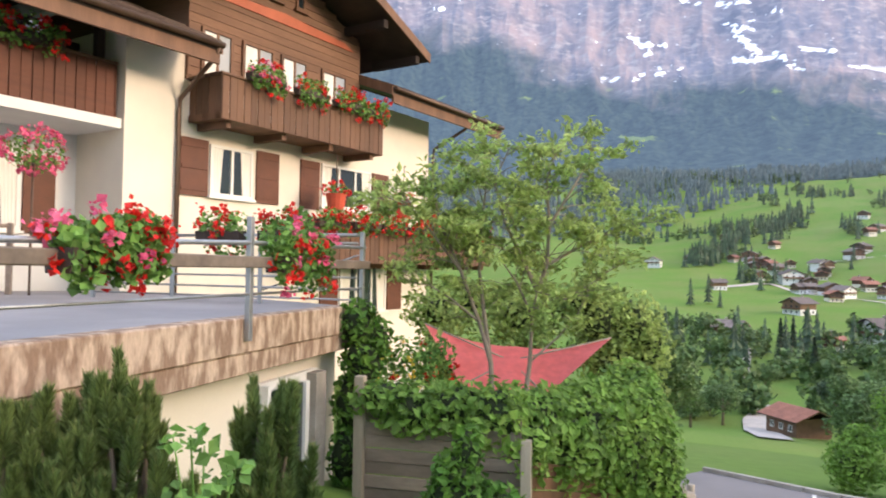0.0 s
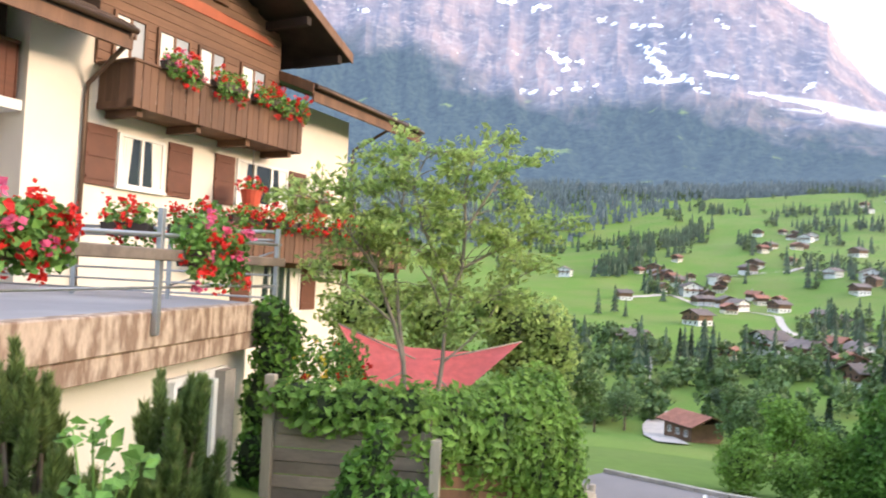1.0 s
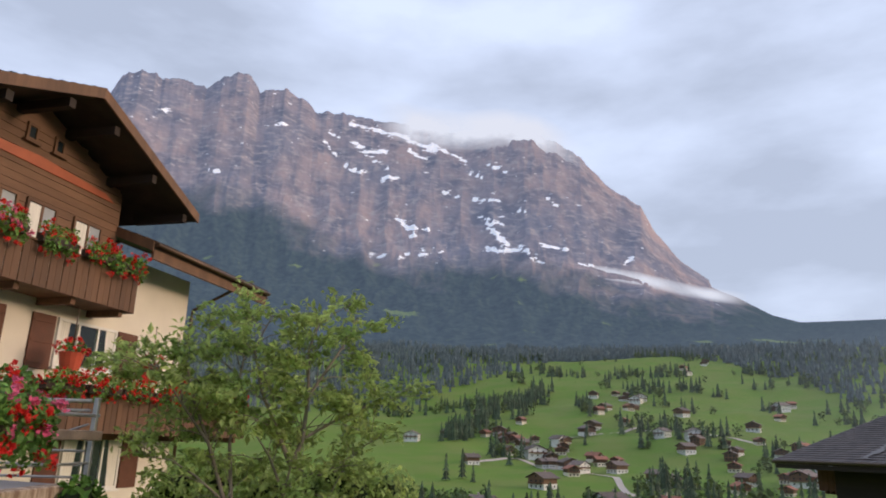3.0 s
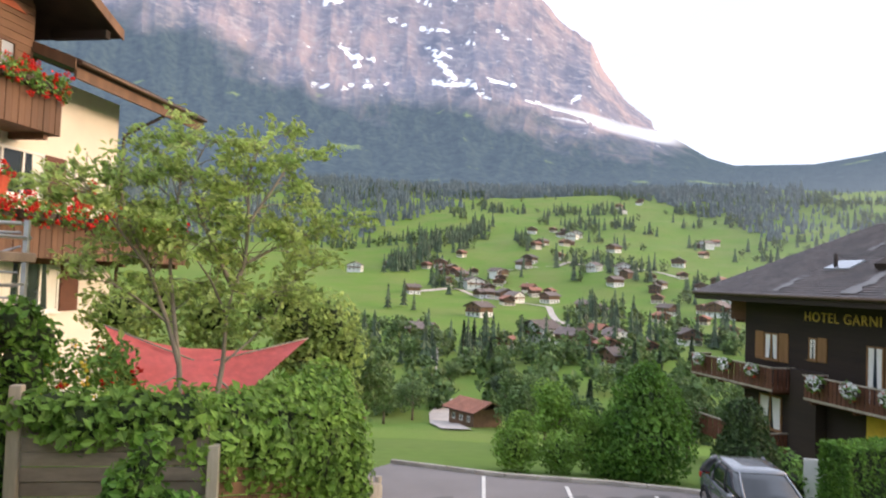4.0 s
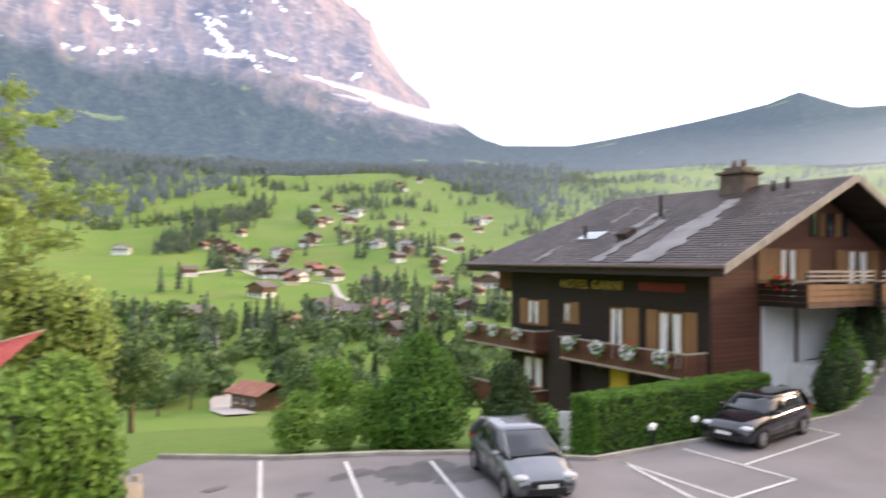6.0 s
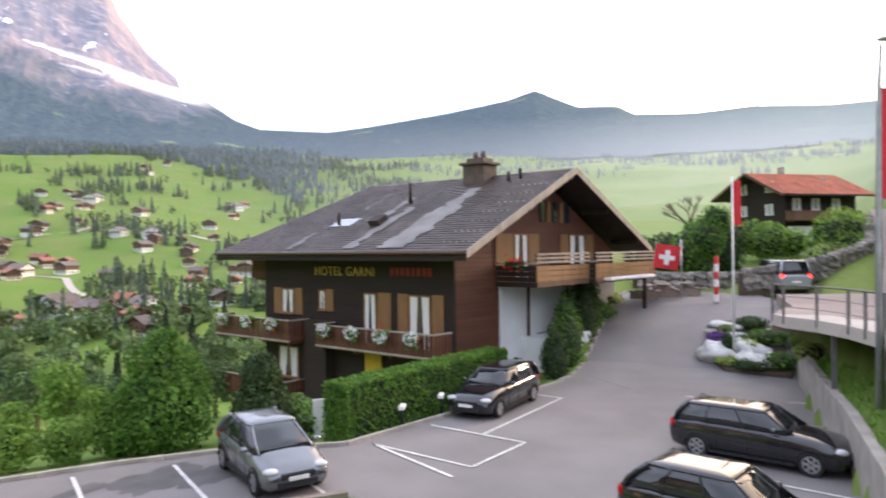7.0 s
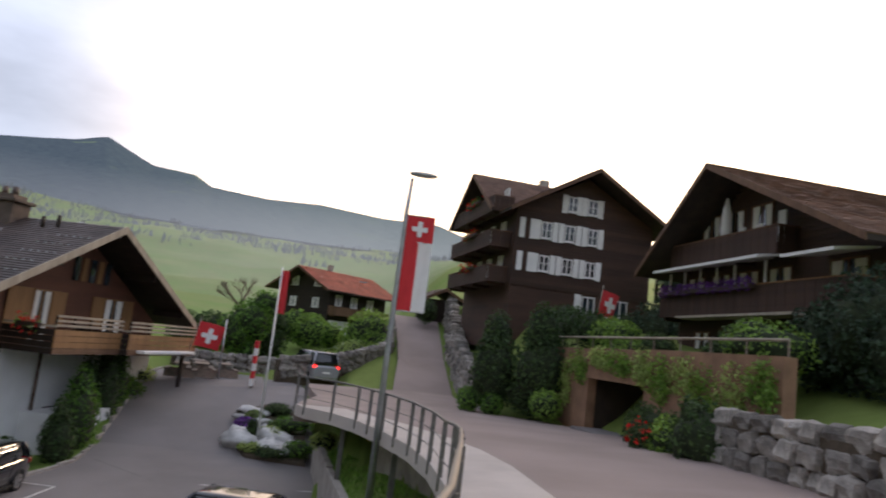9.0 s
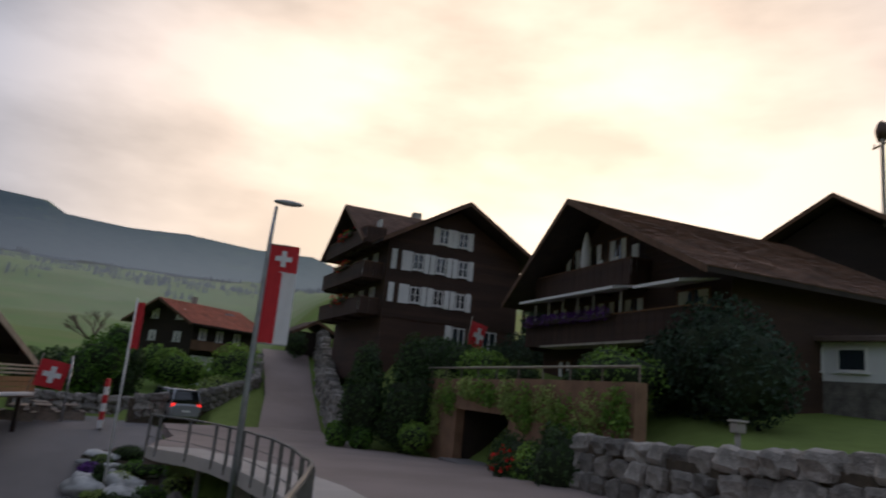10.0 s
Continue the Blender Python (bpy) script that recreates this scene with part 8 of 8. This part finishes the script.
for k in kinds:
    for o in list(k.children_recursive) + [k]:
        bpy.data.objects.remove(o)
# barn with the pale yard just below the meadow
bxp = spot(29.7, 152)
barn = thing("barn", pose(bxp[0], bxp[1], bxp[2] + 0.6, 0, 0, -78), "brown barn with a long faded red roof", "barn")
bx("wall", (-4, 4, -3, 5, -3, 3.2), "wood_far", barn)
gable_roof(barn, -5.2, 5.2, -4.2, 6.2, 3.0, 4.9, 0.2, "roof_rust", "x", tile=0.6)
for x in (-2.4, 0, 2.4):
    window(barn, x - 0.5, x + 0.5, 0.8, 2.0, -3, 1, False, "white")


def lane(pts, w, mat, label):
    bm = bmesh.new()
    fine = []
    for a, b in zip(pts, pts[1:]):
        k = 10
        fine += [(a[0] + (b[0] - a[0]) * i / k, a[1] + (b[1] - a[1]) * i / k) for i in range(k)]
    fine.append(pts[-1])
    L_, R_ = [], []
    for i, (az, d) in enumerate(fine):
        p = Vector((d * math.sin(radians(az)), d * math.cos(radians(az))))
        q2 = fine[min(i + 1, len(fine) - 1)]
        q1 = fine[max(i - 1, 0)]
        e = Vector((q2[1] * math.sin(radians(q2[0])) - q1[1] * math.sin(radians(q1[0])), q2[1] * math.cos(radians(q2[0])) - q1[1] * math.cos(radians(q1[0])))).normalized()
        nn = Vector((-e.y, e.x)) * w / 2
        for lst, c in ((L_, p + nn), (R_, p - nn)):
            lst.append(bm.verts.new((c.x, c.y, float(land(c.x, c.y)[0]) + 0.35)))
    for i in range(len(fine) - 1):
        bm.faces.new((L_[i], R_[i], R_[i + 1], L_[i + 1]))
    return tagged(part("lane", bm, mat), label, "lane", "valley lanes", "structure")


lane([(26.6, 215), (26.4, 240), (26.9, 300)], 2.6, "concrete", "pale lane climbing through the meadow")
lane([(24, 470), (28, 500), (31, 470), (35.5, 440), (36.2, 380), (38, 350)], 4, "pavement", "pale lane winding between valley houses")
lane([(29, 620), (33, 600), (37, 640), (41, 620), (46, 560)], 4, "pavement", "pale lane across the upper meadow")
lane([(28.6, 140), (27.5, 150), (27.3, 166), (28.2, 185)], 6, "pavement", "pale gravel yard before the barn")


def conifers(P, H, name, mat, label):
    """Ragged layered spruces as one mesh."""
    n_t = len(P)
    V, F, o = [], [], 0
    for (x, y, z), h in zip(P, H):
        k = 4 if h * 600 / max(60, math.hypot(x, y)) < 16 else 6
        s = 6
        a0 = rv.random() * 6
        for j in range(k):
            f = j / k
            zb, zt = z + h * (0.06 + 0.88 * f), z + h * (0.06 + 0.88 * f + 1.5 / k * (1 - 0.3 * f))
            r = h * 0.19 * (1 - f * 0.9)
            V.append((x, y, min(zt, z + h)))
            for q in range(s * 2):
                a = a0 + q * math.pi / s + j
                rr = r * (rv.uniform(0.8, 1.2) if q % 2 else 0.55)
                V.append((x + rr * math.cos(a), y + rr * math.sin(a), zb - (0 if q % 2 else -0.04 * h)))
            F += [[o, o + 1 + q, o + 1 + (q + 1) % (s * 2)] for q in range(s * 2)]
            o += 1 + s * 2
    return tagged(part(name, (V, [], F), mat), label, "woods", kind="stuff")


# dense forest above the meadows
M["leaf_wood"] = leafy("distant_spruce", (0.075, 0.115, 0.075), (0.06, 0.095, 0.04), spread=0.4, trans=0.1)
# distance haze mixed into the leaf colour: paler and bluer than leaf_wood
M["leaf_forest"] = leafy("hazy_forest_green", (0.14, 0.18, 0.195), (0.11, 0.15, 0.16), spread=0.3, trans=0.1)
M["leaf_wood_broad"] = leafy("distant_broadleaf", (0.14, 0.19, 0.047), (0.10, 0.145, 0.07), spread=0.4, trans=0.15)
N = 9000
az = RNG.uniform(-4, 112, N)
rmin = np.interp(az, [0, 18, 24, 31, 40, 45, 49, 52, 58, 70, 112], [560, 800, 950, 1230, 1310, 1160, 1000, 860, 820, 900, 900])
rr_ = np.sqrt(RNG.uniform((rmin * 0.96) ** 2, 1470 ** 2))
X, Y = rr_ * np.sin(np.radians(az)), rr_ * np.cos(np.radians(az))
gap = wavy(X, Y, 150, 9)
keep = (gap > np.where(az > 75, 0.16, np.where(az > 56, 0.04, -0.55)))
X, Y = X[keep], Y[keep]
side_ = np.degrees(np.arctan2(X, Y)) > 54
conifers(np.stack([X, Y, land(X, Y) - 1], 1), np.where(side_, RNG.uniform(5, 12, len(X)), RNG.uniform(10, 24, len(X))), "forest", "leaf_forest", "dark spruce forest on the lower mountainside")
# loose groups on the meadow and along the slopes
N = 5200
az, d = RNG.uniform(14, 62, N), np.sqrt(RNG.uniform(240 ** 2, 1250 ** 2, N))
X, Y = d * np.sin(np.radians(az)), d * np.cos(np.radians(az))
msk = wavy(X, Y, 85, 14)
keep = msk > np.interp(d, [240, 420, 600, 900, 1250], [0.10, 0.22, 0.30, 0.24, 0.16])
X, Y = X[keep], Y[keep]
half = RNG.random(len(X)) < 0.6
conifers(np.stack([X[half], Y[half], land(X[half], Y[half]) - 0.5], 1), RNG.uniform(9, 19, half.sum()), "spruces", "leaf_wood", "groups of spruces on the meadows")


def broadleaves(X, Y, Z, H, name, mat, label, per=46):
    c, nrm = [], []
    for x, y, z, h in zip(X, Y, Z, H):
        bl = [(x + rv.uniform(-0.2, 0.2) * h, y + rv.uniform(-0.2, 0.2) * h, z + h * rv.uniform(0.4, 0.75), h * 0.3, h * 0.3, h * 0.3) for _ in range(3)] + [(x, y, z + h * 0.3, h * 0.28, h * 0.28, h * 0.3)]
        p, q3 = in_blobs(bl, per, 0.4)
        c.append(p)
    c = np.concatenate(c)
    return tagged(part(name, leaves(c, float(np.mean(H)) * 0.2, ratio=0.8), mat), label, "trees", kind="stuff")


broadleaves(X[~half], Y[~half], land(X[~half], Y[~half]) - 0.5, RNG.uniform(7, 13, (~half).sum()), "orchard_trees", "leaf_wood_broad", "scattered broadleaf trees between the houses")
# tree belt down the spur, trees in the valley bottom
t_ = RNG.random(150)
az, d = 22.5 + 8.0 * t_ + RNG.normal(size=150) * 0.35, 560 + 330 * t_ + RNG.normal(size=150) * 14
X, Y = d * np.sin(np.radians(az)), d * np.cos(np.radians(az))
conifers(np.stack([X, Y, land(X, Y) - 0.5], 1), RNG.uniform(12, 22, 150), "spruce_belt", "leaf_wood", "belt of trees running up the spur")
az, d = RNG.uniform(17, 60, 420), np.sqrt(RNG.uniform(150 ** 2, 330 ** 2, 420))
X, Y = d * np.sin(np.radians(az)), d * np.cos(np.radians(az))
msk = wavy(X, Y, 45, 31) > 0.02
X, Y = X[msk], Y[msk]
broadleaves(X, Y, land(X, Y) - 0.5, RNG.uniform(6, 11, len(X)), "valley_trees", "leaf_far", "leafy trees in the valley bottom", 90)
for az, d, h in ((28.8, 250, 15), (29.6, 255, 13), (44.2, 190, 15), (42.3, 230, 14), (39.0, 150, 11), (31.0, 240, 11), (46.5, 260, 12), (50.0, 180, 13)):
    x, y, z = spot(az, d)
    t = thing("spruce", pose(x, y, z), "slender dark spruce in the valley", "spruce", "valley spruces")
    bm = bmesh.new()
    tube(bm, [(0, 0, -0.5), (0, 0, h * 0.9)], [0.3, 0.05], 6)
    part("trunk", bm, "bark", t)
    s0 = rv.random
    c = []
    for j in range(900):
        f = rv.random() ** 0.7
        r = h * 0.17 * (1 - f) * (0.5 + 0.5 * abs(math.sin(f * 40)))
        a = rv.random() * math.tau
        c.append((r * math.cos(a), r * math.sin(a), h * (0.05 + 0.95 * f) - r * 0.3))
    part("needles", leaves(c, 0.75, [[q[0], q[1], 1.0] for q in c], 0.8, 0.5), "leaf_spruce", t)
for az, d, h, w, mat in ((34.1, 78, 8.2, 1.0, "leaf_far"), (35.6, 86, 6.5, 0.9, "leaf_far"), (24.9, 160, 9.5, 1.1, "leaf_far"), (33.0, 142, 13, 0.9, "leaf_far"), (34.6, 150, 12, 0.9, "leaf_far"), (32.2, 175, 10, 1.0, "leaf_wood"), (22.6, 150, 9, 1.0, "leaf_far"), (21.0, 55, 7.5, 1.0, "leaf_far"), (19.5, 48, 7.0, 1.1, "leaf_far"), (17.8, 44, 8.0, 1.0, "leaf_dark"), (27.8, 205, 9, 1.3, "leaf_far"), (36.5, 34, 3.6, 1.0, "leaf_ivy"), (38.5, 36, 3.2, 1.0, "leaf_far"), (46.5, 42, 3.8, 1.2, "leaf_far"), (49.5, 60, 7.0, 1.2, "leaf_far")):
    x, y, z = spot(az, d)
    t = thing("broadleaf_tree", pose(x, y, z), "full green broadleaf tree below the meadow", "tree", "valley trees")
    bm = bmesh.new()
    tube(bm, [(0, 0, -0.5), (0.05, 0, h * 0.35), (0, 0.1, h * 0.6)], [h * 0.035, h * 0.025, h * 0.01], 7)
    for k in range(4):
        a = k * 1.6
        tube(bm, [(0.03, 0, h * 0.3), (h * 0.2 * w * math.cos(a), h * 0.2 * w * math.sin(a), h * 0.6)], [h * 0.018, h * 0.006], 5)
    part("trunk", bm, "bark", t)
    bl = [(rv.uniform(-0.22, 0.22) * h * w, rv.uniform(-0.22, 0.22) * h * w, h * rv.uniform(0.4, 0.82), h * 0.2 * w, h * 0.2 * w, h * 0.17) for _ in range(9)] + [(0, 0, h * 0.55, h * 0.3 * w, h * 0.3 * w, h * 0.32)]
    pts, nrm = in_blobs(bl, 2600, 0.45)
    part("crown", leaves(pts, max(0.16, h * 0.045), nrm, 1.5, 0.7), mat, t)

# ---- clouds against the mountain, glowing haze sheets over the valley ----
cl = bpy.data.materials.new("cloud_and_haze_glow")
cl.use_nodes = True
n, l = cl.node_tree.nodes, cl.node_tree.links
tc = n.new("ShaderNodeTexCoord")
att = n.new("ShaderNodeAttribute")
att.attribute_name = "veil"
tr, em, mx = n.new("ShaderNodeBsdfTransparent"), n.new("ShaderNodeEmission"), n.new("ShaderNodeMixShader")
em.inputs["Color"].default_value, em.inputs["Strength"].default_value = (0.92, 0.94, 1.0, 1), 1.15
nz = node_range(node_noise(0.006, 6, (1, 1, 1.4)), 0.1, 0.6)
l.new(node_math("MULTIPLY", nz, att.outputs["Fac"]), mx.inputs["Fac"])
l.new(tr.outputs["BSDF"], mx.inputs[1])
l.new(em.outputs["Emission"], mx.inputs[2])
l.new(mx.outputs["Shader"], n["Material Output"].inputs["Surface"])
# haze is added as six faint emissive sheets, stronger towards the sun
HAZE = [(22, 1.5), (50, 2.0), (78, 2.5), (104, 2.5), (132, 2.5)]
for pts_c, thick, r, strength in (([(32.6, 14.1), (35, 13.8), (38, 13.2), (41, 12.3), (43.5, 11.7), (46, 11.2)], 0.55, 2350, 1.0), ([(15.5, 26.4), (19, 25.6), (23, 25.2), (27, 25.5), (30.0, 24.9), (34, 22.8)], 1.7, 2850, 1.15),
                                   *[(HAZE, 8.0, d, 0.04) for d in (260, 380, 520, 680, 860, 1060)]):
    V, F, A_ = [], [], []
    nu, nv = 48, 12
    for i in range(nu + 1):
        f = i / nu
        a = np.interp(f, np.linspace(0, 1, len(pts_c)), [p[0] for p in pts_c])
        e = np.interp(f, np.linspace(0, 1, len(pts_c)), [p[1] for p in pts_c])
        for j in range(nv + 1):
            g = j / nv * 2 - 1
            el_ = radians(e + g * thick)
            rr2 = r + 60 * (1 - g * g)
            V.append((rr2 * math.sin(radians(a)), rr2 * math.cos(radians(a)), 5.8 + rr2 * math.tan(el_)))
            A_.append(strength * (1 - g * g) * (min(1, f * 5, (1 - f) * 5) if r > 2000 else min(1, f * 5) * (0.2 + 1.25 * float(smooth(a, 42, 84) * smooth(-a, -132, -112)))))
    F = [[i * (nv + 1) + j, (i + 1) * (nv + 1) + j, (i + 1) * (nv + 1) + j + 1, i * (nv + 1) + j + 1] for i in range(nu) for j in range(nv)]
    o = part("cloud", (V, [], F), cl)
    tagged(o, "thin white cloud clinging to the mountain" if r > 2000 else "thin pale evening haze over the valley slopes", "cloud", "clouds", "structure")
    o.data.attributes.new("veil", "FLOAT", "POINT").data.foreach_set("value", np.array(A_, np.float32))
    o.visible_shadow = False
